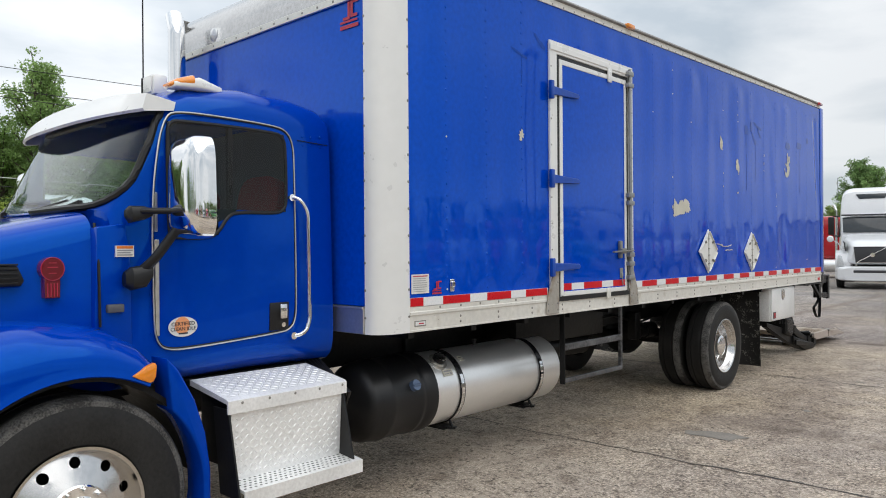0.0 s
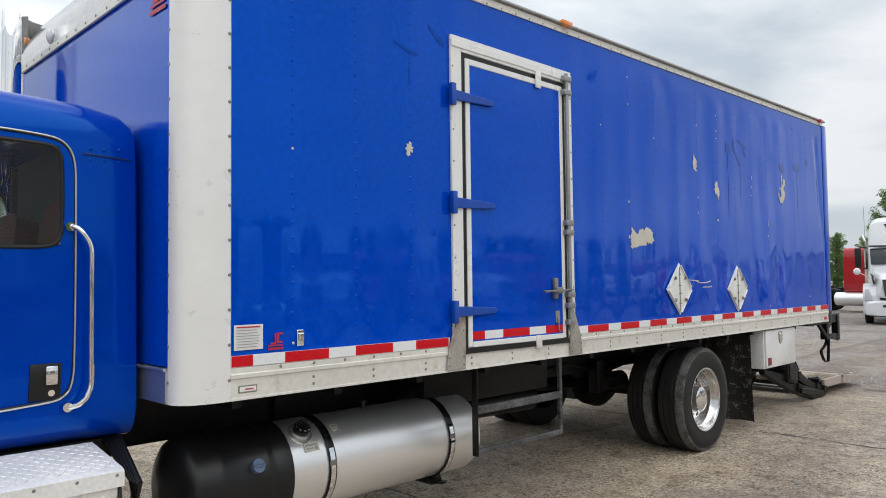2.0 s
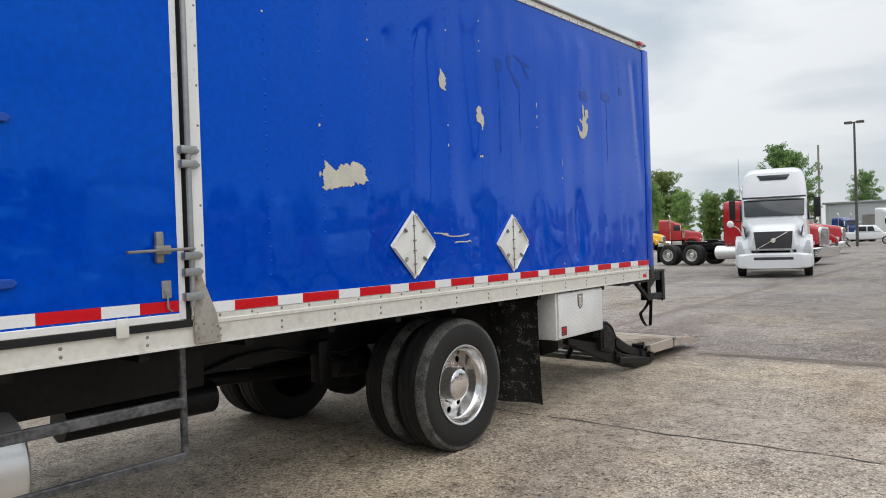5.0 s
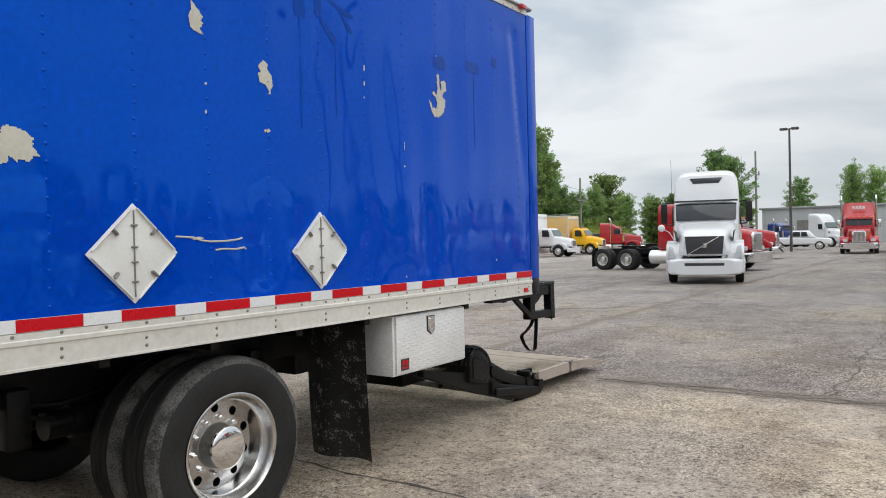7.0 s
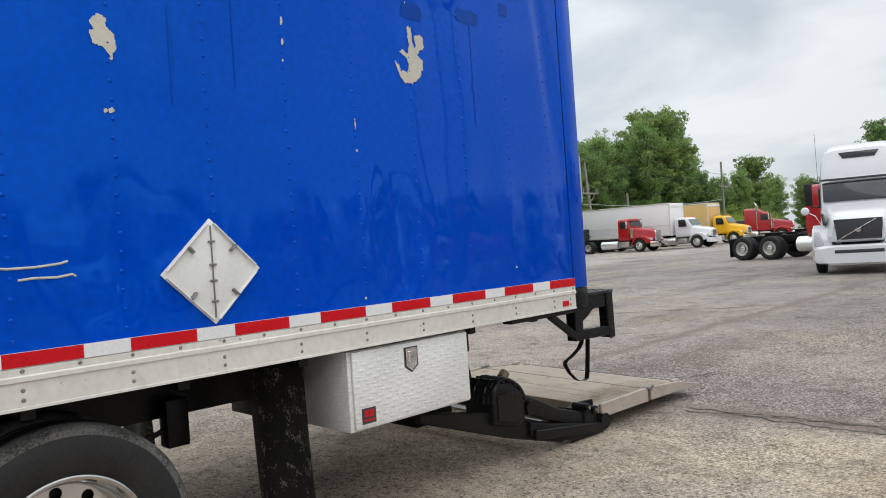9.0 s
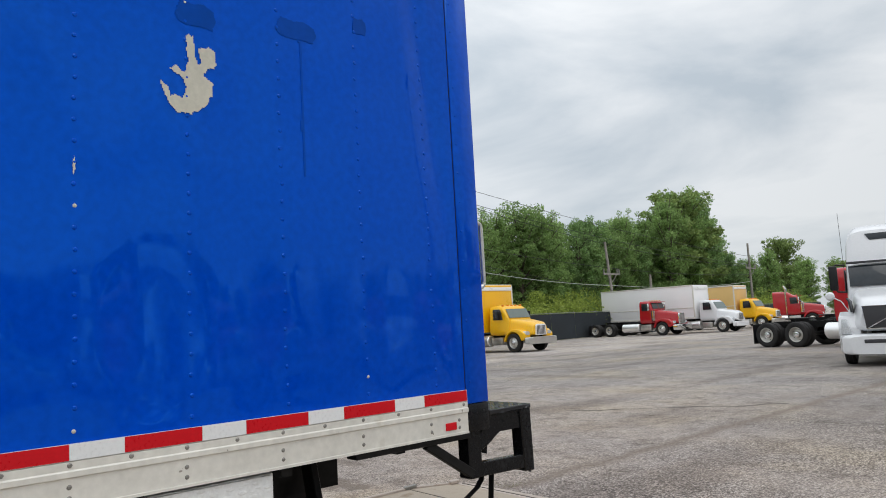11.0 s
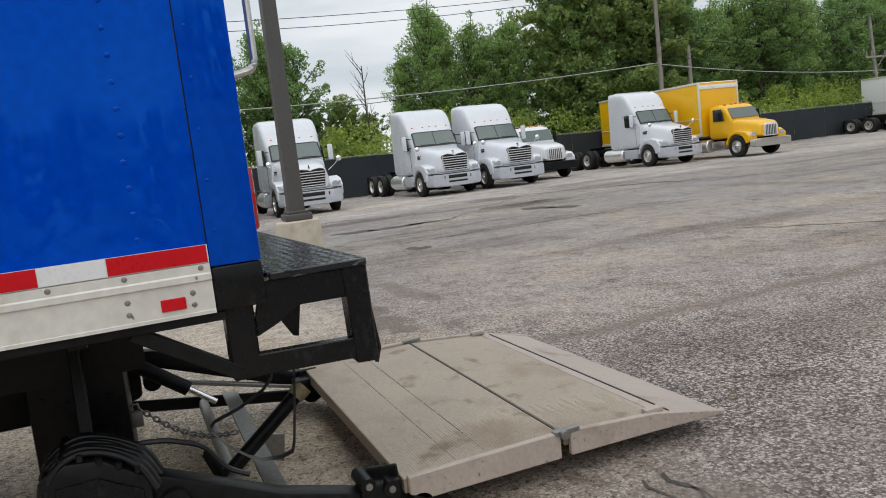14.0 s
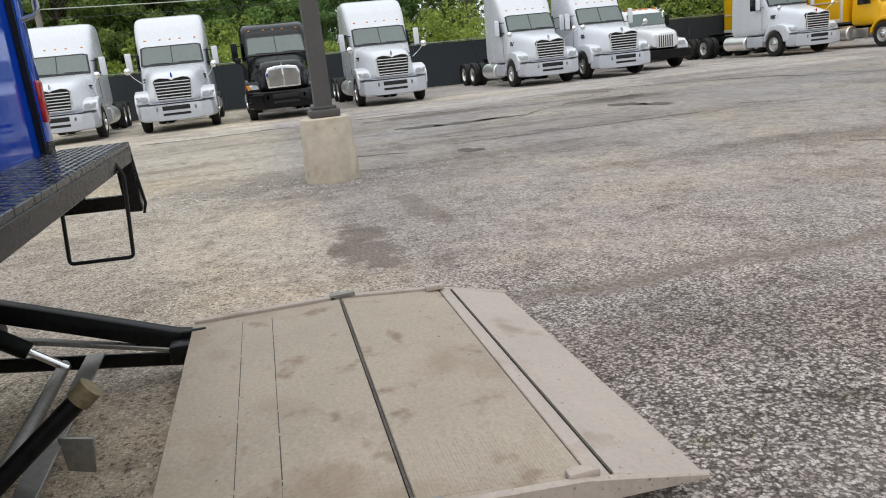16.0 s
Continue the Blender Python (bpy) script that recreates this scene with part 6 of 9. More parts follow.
# inside of the cab
part("dashboard", prism([(1.72, 1.3), (2.0, 1.3), (2.02, 1.62), (1.95, 1.75), (1.75, 1.78)], "x", CX - 0.82, CX + 0.82, 0.03), TRIM_GREY, cab, "grey dashboard")
for sx in (1, -1):
    part("seat", joined(loft([(2.33, CX + sx * 0.45, 0.24, 0.24, 1.25, 1.42, 4), (2.8, CX + sx * 0.45, 0.25, 0.25, 1.25, 1.44, 4)], 24), turned(loft([(0, 0, 0.22, 0.24, 0, 0.62, 4), (0.14, 0, 0.2, 0.22, 0, 0.60, 4)], 24), pose(CX + sx * 0.45, 2.78, 1.42, -8))), SEAT_RED, cab, "dark red seat")
part("cab_lining", box(CX - 0.86, CX + 0.86, 3.0, 3.03, 1.0, 2.38), TRIM_GREY, cab)
part("cab_floor", box(CX - 0.86, CX + 0.86, 1.75, 3.0, 1.0, 1.03), TRIM_GREY, cab)
part("steering_wheel", turned(lathe((0, 0, 0), [(0.012 * math.sin(q), 0.21 + 0.014 * math.cos(q)) for q in [2 * math.pi * k / 10 for k in range(11)]], 28, 1, "z"), pose(CX + 0.45, 2.12, 1.66, 55)), PLASTIC, cab)
part("wiper", joined(bar((CX + 0.05, 1.69, 1.80), (CX + 0.45, 1.70, 1.83), 0.02, 0.015), bar((CX + 0.4, 1.685, 1.78), (CX + 0.62, 1.70, 1.81), 0.03, 0.03)), PLASTIC, cab, "black wiper")
rim = []
for (xa, za), (xb, zb) in zip(SCREEN_RIM, SCREEN_RIM[1:]):
    for k in range(5):
        rim.append(on_screen(xa + (xb - xa) * k / 5, za + (zb - za) * k / 5))
part("screen_rubber", tube(rim, 0.02, 8), PLASTIC, cab, "thick black windscreen rubber")

# sun visor
vis = bmesh.new()
rows = []
for i in range(25):
    u = -1 + 2 * i / 24
    w = abs(u) ** 2.6
    x = CX + 0.885 * u
    top = Vector((x, 2.09 - 0.01 * w, 2.455 - 0.115 * w))
    ridge = Vector((x, 1.875 + 0.05 * w, 2.405 - 0.04 * w))
    lip = Vector((x, 1.772 + 0.13 * w, 2.272 + 0.014 * w))
    edge = lip + Vector((0, 0.012, -0.012))
    rows.append([vis.verts.new(p) for p in (top, ridge, lip, edge)])
for A, B in zip(rows, rows[1:]):
    for j in range(3):
        vis.faces.new((A[j], B[j], B[j + 1], A[j + 1]))
for ends in (rows[0], rows[-1]):
    tail = vis.verts.new(ends[0].co + Vector((0, -0.01, -0.045)))
    vis.faces.new((*ends, tail))
bmesh.ops.recalc_face_normals(vis, faces=vis.faces[:])
bmesh.ops.solidify(vis, geom=vis.faces[:], thickness=0.010)
part("sun_visor", vis, WHITE_POST, cab, "white metal sun visor over the windscreen", 0.9)


def roof_lamp(x, y, z):
    base = loft([(y - 0.05, x, 0.065, 0.06, z, z + 0.03, 4), (y + 0.1, x, 0.07, 0.06, z, z + 0.075, 4), (y + 0.25, x, 0.018, 0.014, z + 0.01, z + 0.045, 4)], 24)
    lamp = part("roof_lamp", base, WHITE_POST, cab, "amber roof lamp in a white housing")
    part("lens", loft([(y - 0.07, x, 0.04, 0.035, z + 0.008, z + 0.02, 3), (y - 0.03, x, 0.064, 0.058, z + 0.006, z + 0.05, 3), (y + 0.06, x, 0.072, 0.064, z + 0.02, z + 0.082, 3)], 20), AMBER, lamp)


for x in (-0.78, -0.16, 0.78):
    roof_lamp(CX + x, 2.15, 2.425 + 0.045 * (1 - abs(x)))
part("roof_stub", box(CX + 0.36, CX + 0.42, 2.72, 2.78, 2.49, 2.56, 0.012), WHITE_POST, cab, "small white roof fitting")
part("work_lamp", joined(box(CX + 0.42, CX + 0.55, 2.12, 2.21, 2.44, 2.56, 0.02), box(CX + 0.435, CX + 0.535, 2.112, 2.121, 2.455, 2.545, 0.006)), WHITE_POST, cab, "white box lamp on the roof")
part("antenna", joined(rod((CX + 0.36, 2.15, 2.45), (CX + 0.36, 2.15, 2.56), 0.012, 8), rod((CX + 0.36, 2.15, 2.56), (CX + 0.36, 2.15, 4.2), 0.0045, 6)), PLASTIC, cab, "thin whip antenna")

# exhaust stack behind the cab
stack = rounded([(-5.52, 2.96, 1.0), (-5.52, 2.96, 3.27), (-5.58, 2.97, 3.38)], 0.06, 6)
part("exhaust_pipe", tube(stack, 0.065, 24), CHROME, truck, "chrome exhaust stack with a bent tip")

# mirrors
for sx in (1, -1):
    mx = CX + sx * 1.15
    mir = part("mirror", loft([(1.945, mx, 0.02, 0.02, 1.84, 1.90, 5), (1.949, mx, 0.07, 0.06, 1.75, 1.99, 5), (1.957, mx, 0.115, 0.10, 1.685, 2.06, 5), (1.971, mx, 0.14, 0.125, 1.65, 2.10, 5), (1.995, mx, 0.153, 0.137, 1.63, 2.12, 5), (2.035, mx, 0.156, 0.14, 1.622, 2.126, 5), (2.075, mx, 0.156, 0.14, 1.622, 2.126, 5)], 64), CHROME, truck, "large chrome-backed mirror on a black arm", 0.9)
    part("mirror_glass", loft([(2.076, mx, 0.14, 0.125, 1.645, 2.10, 6), (2.080, mx, 0.14, 0.125, 1.645, 2.10, 6)], 40), CHROME, mir)
    ax = CX + sx * 0.93
    part("mirror_arm", joined(tube(rounded([(ax, 1.825, 1.745), (ax + sx * 0.08, 1.855, 1.76), (mx - sx * 0.05, 2.00, 1.76)], 0.03), 0.016, 10), loft([(1.785, ax + sx * 0.02, 0.02, 0.02, 1.725, 1.765, 3), (1.80, ax + sx * 0.03, 0.038, 0.03, 1.70, 1.785, 3), (1.86, ax + sx * 0.04, 0.036, 0.03, 1.715, 1.785, 3), (1.90, ax + sx * 0.05, 0.02, 0.02, 1.735, 1.775, 3)], 18)), PLASTIC, mir)
    part("mirror_arm", joined(tube(rounded([(ax + sx * 0.02, 1.83, 1.44), (ax + sx * 0.10, 1.89, 1.52), (mx - sx * 0.06, 2.0, 1.70), (mx - sx * 0.03, 2.01, 1.76)], 0.04), 0.024, 12), loft([(1.775, ax + sx * 0.02, 0.025, 0.02, 1.39, 1.46, 3), (1.80, ax + sx * 0.035, 0.045, 0.035, 1.37, 1.485, 3), (1.86, ax + sx * 0.055, 0.042, 0.032, 1.385, 1.495, 3), (1.89, ax + sx * 0.07, 0.02, 0.02, 1.43, 1.485, 3)], 18)), PLASTIC, mir)

# bonnet and wings
hood_bm = loft([(0.32, CX, 0.52, 0.42, 0.85, 1.36, 5), (0.40, CX, 0.60, 0.50, 0.80, 1.44, 5), (0.8, CX, 0.70, 0.60, 0.80, 1.56, 6), (1.2, CX, 0.78, 0.70, 0.85, 1.66, 7), (1.5, CX, 0.85, 0.78, 0.95, 1.73, 7), (1.665, CX, 0.905, 0.84, 1.0, 1.765, 8)], 72)
hood = part("bonnet", hood_bm, BLUE_CAB, truck, "glossy blue sloping bonnet", 0.7)
part("bonnet_gap", tube([(cab_x(1.2) - 0.004, 1.668, 1.2), (cab_x(1.5) - 0.008, 1.668, 1.5), (CX + 0.868, 1.668, 1.70)], 0.007, 6), PLASTIC, hood)
for sx in (1, -1):
    part("cowl_side", prism([(1.64, 1.0), (1.83, 1.0), (1.825, 1.50), (1.80, 1.70), (1.66, 1.68)], "x", CX + sx * 0.80, CX + sx * 0.917, 0.01, 2), BLUE_CAB, hood, "blue cowl piece between bonnet and cab")
part("radiator_shell", joined(box(CX - 0.42, CX + 0.42, 0.27, 0.36, 0.82, 1.36, 0.04)), CHROME, truck, "chrome radiator shell")
part("radiator_core", box(CX - 0.36, CX + 0.36, 0.262, 0.29, 0.87, 1.30), PLASTIC, truck)
part("bumper", loft([(0.10, CX, 0.9, 0.9, 0.42, 0.72, 8), (0.14, CX, 1.12, 1.12, 0.40, 0.74, 8), (0.34, CX, 1.2, 1.2, 0.40, 0.74, 8)], 40), CHROME, truck, "chrome front bumper")
for sx in (1, -1):
    ox = CX + sx * 1.25
    ix = CX + sx * 0.62
    # crown of the wing: rounded from the top line over to the flank, down to the arch lip
    outline = [(60.5, 0.735), (68.7, 0.772), (78.4, 0.80), (90.7, 0.815), (107.5, 0.865), (125.3, 0.968), (141.0, 1.08), (153.4, 1.118), (163.9, 1.08), (172.0, 0.96)]
    wb = bmesh.new()
    prev = None
    for k in range(45):
        a = 60.5 + (172.0 - 60.5) * k / 44
        for (a0, r0), (a1, r1) in zip(outline, outline[1:]):
            if a0 <= a <= a1 + 1e-6:
                rt = r0 + (r1 - r0) * smooth01((a - a0) / (a1 - a0)) * 0.5 + (r1 - r0) * (a - a0) / (a1 - a0) * 0.5
        c, d = math.cos(radians(a)), math.sin(radians(a))
        band = rt - 0.60
        section = [(ix, rt)] + [(ox - sx * (0.26 - 0.26 * math.sin(radians(q))), rt - 0.80 * band * (1 - math.cos(radians(q)))) for q in range(0, 91, 10)]
        section += [(ox + sx * 0.004, 0.615), (ox + sx * 0.008, 0.603), (ox, 0.597), (ox - sx * 0.05, 0.60)]
        row = [wb.verts.new((x, 1.46 + r * c, 0.42 + r * d)) for x, r in section]
        if prev:
            for A, B, C, D in zip(prev, row, row[1:], prev[1:]):
                wb.faces.new((A, B, C, D))
        prev = row
    bmesh.ops.recalc_face_normals(wb, faces=wb.faces[:])
    bmesh.ops.solidify(wb, geom=wb.faces[:], thickness=0.012 * sx)
    wing = part("wing", wb, BLUE_CAB, truck, "glossy blue front wing", 0.9)
    rear_ext = [(1.84, 1.065), (1.90, 1.0), (1.98, 0.85), (2.035, 0.68), (2.06, 0.5), (2.06, 0.30), (2.0, 0.30)] + arc(1.46, 0.42, 0.565, -10, 44, 10)
    part("wing_extension", prism(rear_ext, "x", ox - sx * 0.17, ox + sx * 0.005, 0.022, 3), BLUE_CAB, truck, "blue rear piece of the wing", 0.5)
    part("turn_lamp", prism([(1.675, 1.0), (1.70, 1.012), (1.755, 1.042), (1.782, 1.05), (1.79, 1.035), (1.785, 0.985), (1.772, 0.962), (1.755, 0.96), (1.70, 0.985)], "x", ox - 0.02 * sx, ox + sx * 0.012, 0.006, 2), AMBER, truck, "amber turn lamp on the wing")
    part("headlamp", loft([(0.36, CX + sx * 0.85, 0.12, 0.10, 0.86, 1.06, 4), (0.52, CX + sx * 0.88, 0.15, 0.12, 0.84, 1.10, 4)], 24), LENS, truck, "clear headlamp")
    part("wheel_arch", prism(arc(1.46, 0.42, 0.575, 175, 5, 16) + arc(1.46, 0.42, 0.60, 5, 175, 16), "x", ix + sx * 0.02, ox - sx * 0.05), BLACK, truck)
    hx = CX + sx * 0.80
    part("side_vent", prism([(1.05, 1.40), (1.36, 1.405), (1.375, 1.43), (1.345, 1.50), (1.05, 1.515)], "x", hx - sx * 0.03, hx + sx * 0.022, 0.008, 2), PLASTIC, hood, "black louvred bonnet vent")
    part("vent_slats", joined(*[bar((hx + sx * 0.026, 1.06, 1.418 + 0.022 * k), (hx + sx * 0.026, 1.345, 1.420 + 0.021 * k), 0.01, 0.008, 0.001) for k in range(5)]), PLASTIC, hood)
    bx = CX + sx * 0.845
    badge = part("badge", joined(prism([(1.485 + 0.052 * math.cos(2 * math.pi * k / 28), 1.482 + 0.055 * math.sin(2 * math.pi * k / 28)) for k in range(28)], "x", bx - sx * 0.05, bx + sx * 0.006, 0.003, 1), prism([(1.452, 1.345), (1.518, 1.345), (1.520, 1.45), (1.450, 1.45)], "x", bx - sx * 0.05, bx + sx * 0.005, 0.003, 1)), BADGE_RED, hood, "round dark red enamel badge")
    part("badge_rim", tube([(bx + sx * 0.006, 1.485 + 0.051 * math.cos(2 * math.pi * k / 28), 1.482 + 0.054 * math.sin(2 * math.pi * k / 28)) for k in range(28)], 0.0022, 6, True), INK_RED, hood)
    for k in range(4):
        part("badge_ridge", box(bx + sx * 0.002, bx + sx * 0.008, 1.460 + 0.014 * k, 1.465 + 0.014 * k, 1.352, 1.415), INK_RED, badge)
    part("badge_mark", joined(box(bx + sx * 0.003, bx + sx * 0.008, 1.462, 1.508, 1.487, 1.492), box(bx + sx * 0.003, bx + sx * 0.008, 1.468, 1.502, 1.508, 1.512), box(bx + sx * 0.003, bx + sx * 0.008, 1.468, 1.502, 1.460, 1.464)), INK_RED, badge)
    part("vent_tab", box(CX + sx * 0.88, CX + sx * 0.945, 1.70, 1.78, 1.265, 1.305, 0.006), TRIM_GREY, truck)

# cab steps
for sx in (1, -1):
    o = CX + sx * 1.28
    i = CX + sx * 0.90
    st = part("cab_step", prism([(i, 0.88), (o - sx * 0.02, 0.825), (o, 0.815), (o, 0.750), (o - sx * 0.012, 0.750), (o - sx * 0.012, 0.80), (i, 0.85)], "y", 2.14, 2.89), TREAD_ALU, truck, "aluminium tread-plate cab step")
    part("step_face", prism([(o - sx * 0.02, 0.77), (o - sx * 0.045, 0.40), (o - sx * 0.06, 0.40), (o - sx * 0.035, 0.77)], "y", 2.17, 2.87), TREAD_ALU, st)
    part("step_tread", prism([(o - sx * 0.07, 0.405), (o + sx * 0.10, 0.385), (o + sx * 0.10, 0.315), (o + sx * 0.09, 0.315), (o + sx * 0.09, 0.37), (o - sx * 0.07, 0.39)], "y", 2.17, 2.92), TREAD_ALU, st, "punched aluminium lower tread")
    part("step_cheek", prism([(o - sx * 0.02, 0.77), (o + sx * 0.08, 0.36), (o - sx * 0.10, 0.36), (o - sx * 0.16, 0.77)], "y", 2.873, 2.883), PLASTIC, st)
    part("step_cheek", prism([(o - sx * 0.02, 0.77), (o + sx * 0.08, 0.34), (o - sx * 0.10, 0.34), (o - sx * 0.16, 0.77)], "y", 2.15, 2.16), PLASTIC, st)
    stuff(part("tread_pattern", lozenges((o - sx * 0.021, 2.19 if sx > 0 else 2.86, 0.76), (-sx * 0.025, 0, -0.37), (0, sx, 0), 11, 23, 0.031, 0.029), TREAD_ALU, st))
    stuff(part("tread_pattern", lozenges((i, 2.15 if sx > 0 else 2.88, 0.8815), (sx * 0.38, 0, -0.0575), (0, sx, 0), 11, 24, 0.032, 0.030), TREAD_ALU, st))
    holes = []
    for a in range(24):
        for b in range(5):
            holes.append((o + sx * (-0.035 + 0.026 * b), 2.19 + 0.03 * a + 0.015 * (b % 2), 0.4015 - 0.0031 * b))
    stuff(part("tread_holes", domes(holes, 0.008, (0, 0, 1), 0.05), INK, st))
    stuff(part("step_bolts", domes([(o + sx * 0.0, 2.22 + 0.16 * k, 0.80) for k in range(5)], 0.008, (sx, 0, 0)), STEEL_DARK, st))
    for yy in (2.2, 2.8):
        part("step_bracket", box(i, o - sx * 0.06, yy, yy + 0.06, 0.45, 0.82, 0.01), BLACK, st)
part("cab_underside", box(CX - 0.8, CX + 0.8, 1.75, 3.05, 0.83, 0.87), BLACK, truck)
part("engine", loft([(0.6, CX, 0.36, 0.3, 0.5, 1.2, 5), (1.9, CX, 0.36, 0.3, 0.5, 1.2, 5)], 24), BLACK, truck)
for k in range(4):
    part("hose", tube([(-3.98 + 0.02 * k, 2.98 + 0.02 * k, 0.9), (-3.62 + 0.03 * k, 3.0, 0.72), (-3.66, 3.02, 0.6 - 0.05 * k), (-3.9, 3.05, 0.55)], 0.014, 6), PLASTIC, truck)

# ---- rear step, liftgate and underride frame ----
step = part("rear_step", box(2 * CX - SIDE + 0.01, SIDE - 0.012, 11.795, 12.12, 1.115, 1.14, 0.004, 1), TREAD_BLACK, truck, "black tread-plate rear step")
part("step_inner", box(2 * CX - SIDE + 0.14, SIDE - 0.14, 11.744, 11.793, 1.11, 1.138, 0.003, 1), TREAD_BLACK, step)
stuff(part("tread_pattern", lozenges((2 * CX - SIDE + 0.02, 11.80, 1.1395), (1, 0, 0), (0, 1, 0), 72, 9, 0.0355, 0.0355, 0.018, 0.0055, 0.0022), TREAD_BLACK, step))
part("step_beam", joined(box(2 * CX - SIDE + 0.06, SIDE - 0.05, 11.80, 11.82, 1.0, 1.115), box(2 * CX - SIDE + 0.02, SIDE - 0.05, 12.095, 12.12, 1.04, 1.115, 0.004, 1)), BLACK_GLOSS, step)
for sx in (1, -1):
    ex = SIDE - 0.035 if sx > 0 else 2 * CX - SIDE + 0.035
    part("end_plate", prism([(11.765, 1.115), (12.11, 1.115), (12.11, 1.018), (11.885, 1.02), (11.855, 1.005), (11.81, 0.975), (11.735, 0.942), (11.735, 1.0)], "x", ex - 0.008, ex + 0.008, 0.003, 1), BLACK_GLOSS, step)
    part("outer_post", prism([(12.035, 1.12), (12.118, 1.12), (12.125, 0.785), (12.045, 0.79)], "x", ex - 0.06, ex + 0.02, 0.006, 1), BLACK_GLOSS, step, "black steel end post")
    part("lower_bar", bar((ex - 0.01, 11.72, 0.852), (ex - 0.01, 12.06, 0.842), 0.05, 0.07), BLACK_GLOSS, step)
    part("inner_post", box(ex - 0.07, ex + 0.015, 11.645, 11.735, 0.815, 1.06, 0.006, 1), BLACK_GLOSS, step, "black steel hanger post")
    part("sill_beam", box(ex - 0.05, ex + 0.03, 10.95, 11.65, 1.02, 1.05, 0.004, 1), BLACK, step)
    part("brace", bar((ex, 11.375, 1.025), (ex, 11.67, 0.838), 0.035, 0.046), BLACK, step)
    part("hook", prism([(11.80, 1.02), (11.91, 1.02), (11.888, 0.895), (11.87, 0.90)], "x", ex - sx * 0.125, ex - sx * 0.105), BLACK_GLOSS, step)
    part("stirrup_cord", tube([(ex - 0.02, 12.115, 1.08), (ex - 0.02, 12.125, 0.95), (ex - 0.02, 12.14, 0.82), (ex - 0.02, 12.125, 0.77)], 0.008, 6), PLASTIC, step)
belt = bmesh.new()
prev = None
for yy, zz in ((11.775, 0.83), (11.765, 0.79), (11.73, 0.755), (11.65, 0.715), (11.57, 0.690), (11.555, 0.675), (11.56, 0.655), (11.60, 0.60), (11.66, 0.55), (11.70, 0.528), (11.76, 0.52), (11.80, 0.53), (11.81, 0.56), (11.83, 0.70), (11.845, 0.83)):
    pair = [belt.verts.new((SIDE - 0.07 + d, yy, zz)) for d in (-0.019, 0.019)]
    if prev:
        belt.faces.new((prev[0], pair[0], pair[1], prev[1]))
    prev = pair
bmesh.ops.solidify(belt, geom=belt.faces[:], thickness=0.009)
part("strap_step", belt, PLASTIC, step, "black hanging rubber strap")
part("wire_step", tube(rounded([(-5.5, 11.87, 1.09), (-5.5, 11.84, 0.66), (-5.5, 12.11, 0.65), (-5.5, 12.14, 1.03), (-5.5, 12.11, 1.09)], 0.02), 0.009, 8), PLASTIC, step, "bent wire foot step")

GX0, GX1 = -5.60, -3.70


def slab(y0, z0, y1, z1, t0, t1, x0=GX0, x1=GX1):
    bm = prism([(y0, z0), (y1, z1), (y1, z1 - t1), (y0, z0 - t0)], "x", x0, x1, 0.004, 1)
    return bm


gate = part("liftgate_platform", slab(12.22, 0.245, 12.945, 0.245, 0.07, 0.07), GATE_ALU, truck, "worn ribbed aluminium liftgate deck, lowered behind the truck")
part("outer_deck", slab(12.96, 0.245, 13.47, 0.20, 0.07, 0.06), GATE_ALU, gate)
part("deck_strip", slab(13.475, 0.199, 13.535, 0.192, 0.05, 0.05), GATE_EDGE, gate)
part("ramp", slab(13.545, 0.190, 13.84, 0.115, 0.05, 0.015), GATE_EDGE, gate, "bevelled aluminium ramp lip")
ribs = []
worn = random.Random(17)
for k in range(58):
    yy = 12.235 + 0.0122 * k
    ribs.append(box(GX1 - worn.uniform(0.25, 0.42), GX1 - 0.008, yy, yy + 0.006, 0.2446, 0.2459))
stuff(part("grip_ribs", joined(*ribs), GATE_ALU, gate))
ribs = []
for k in range(38):
    yy = 12.98 + 0.0122 * k
    zz = 0.245 - 0.045 * (yy - 12.96) / 0.51
    ribs.append(box(GX1 - worn.uniform(0.2, 0.4), GX1 - 0.035, yy, yy + 0.006, zz - 0.0006, zz + 0.0008))
stuff(part("grip_ribs", joined(*ribs), GATE_ALU, gate))
for yy in (12.46, 12.60):
    xx = GX0 + 0.1
    while xx < GX1 - 0.1:
        run = worn.uniform(0.15, 0.45)
        part("deck_seam", box(xx, min(GX1 - 0.03, xx + run), yy, yy + worn.uniform(0.002, 0.0045), 0.2445, 0.2458), CRACK, gate)
        xx += run + worn.uniform(0.006, 0.03)
part("hinge_gap", box(GX0 + 0.01, GX1 - 0.01, 12.948, 12.957, 0.20, 0.2445), CRACK, gate)
part("lip_gap", box(GX0 + 0.01, GX1 - 0.01, 13.537, 13.544, 0.17, 0.195), CRACK, gate)
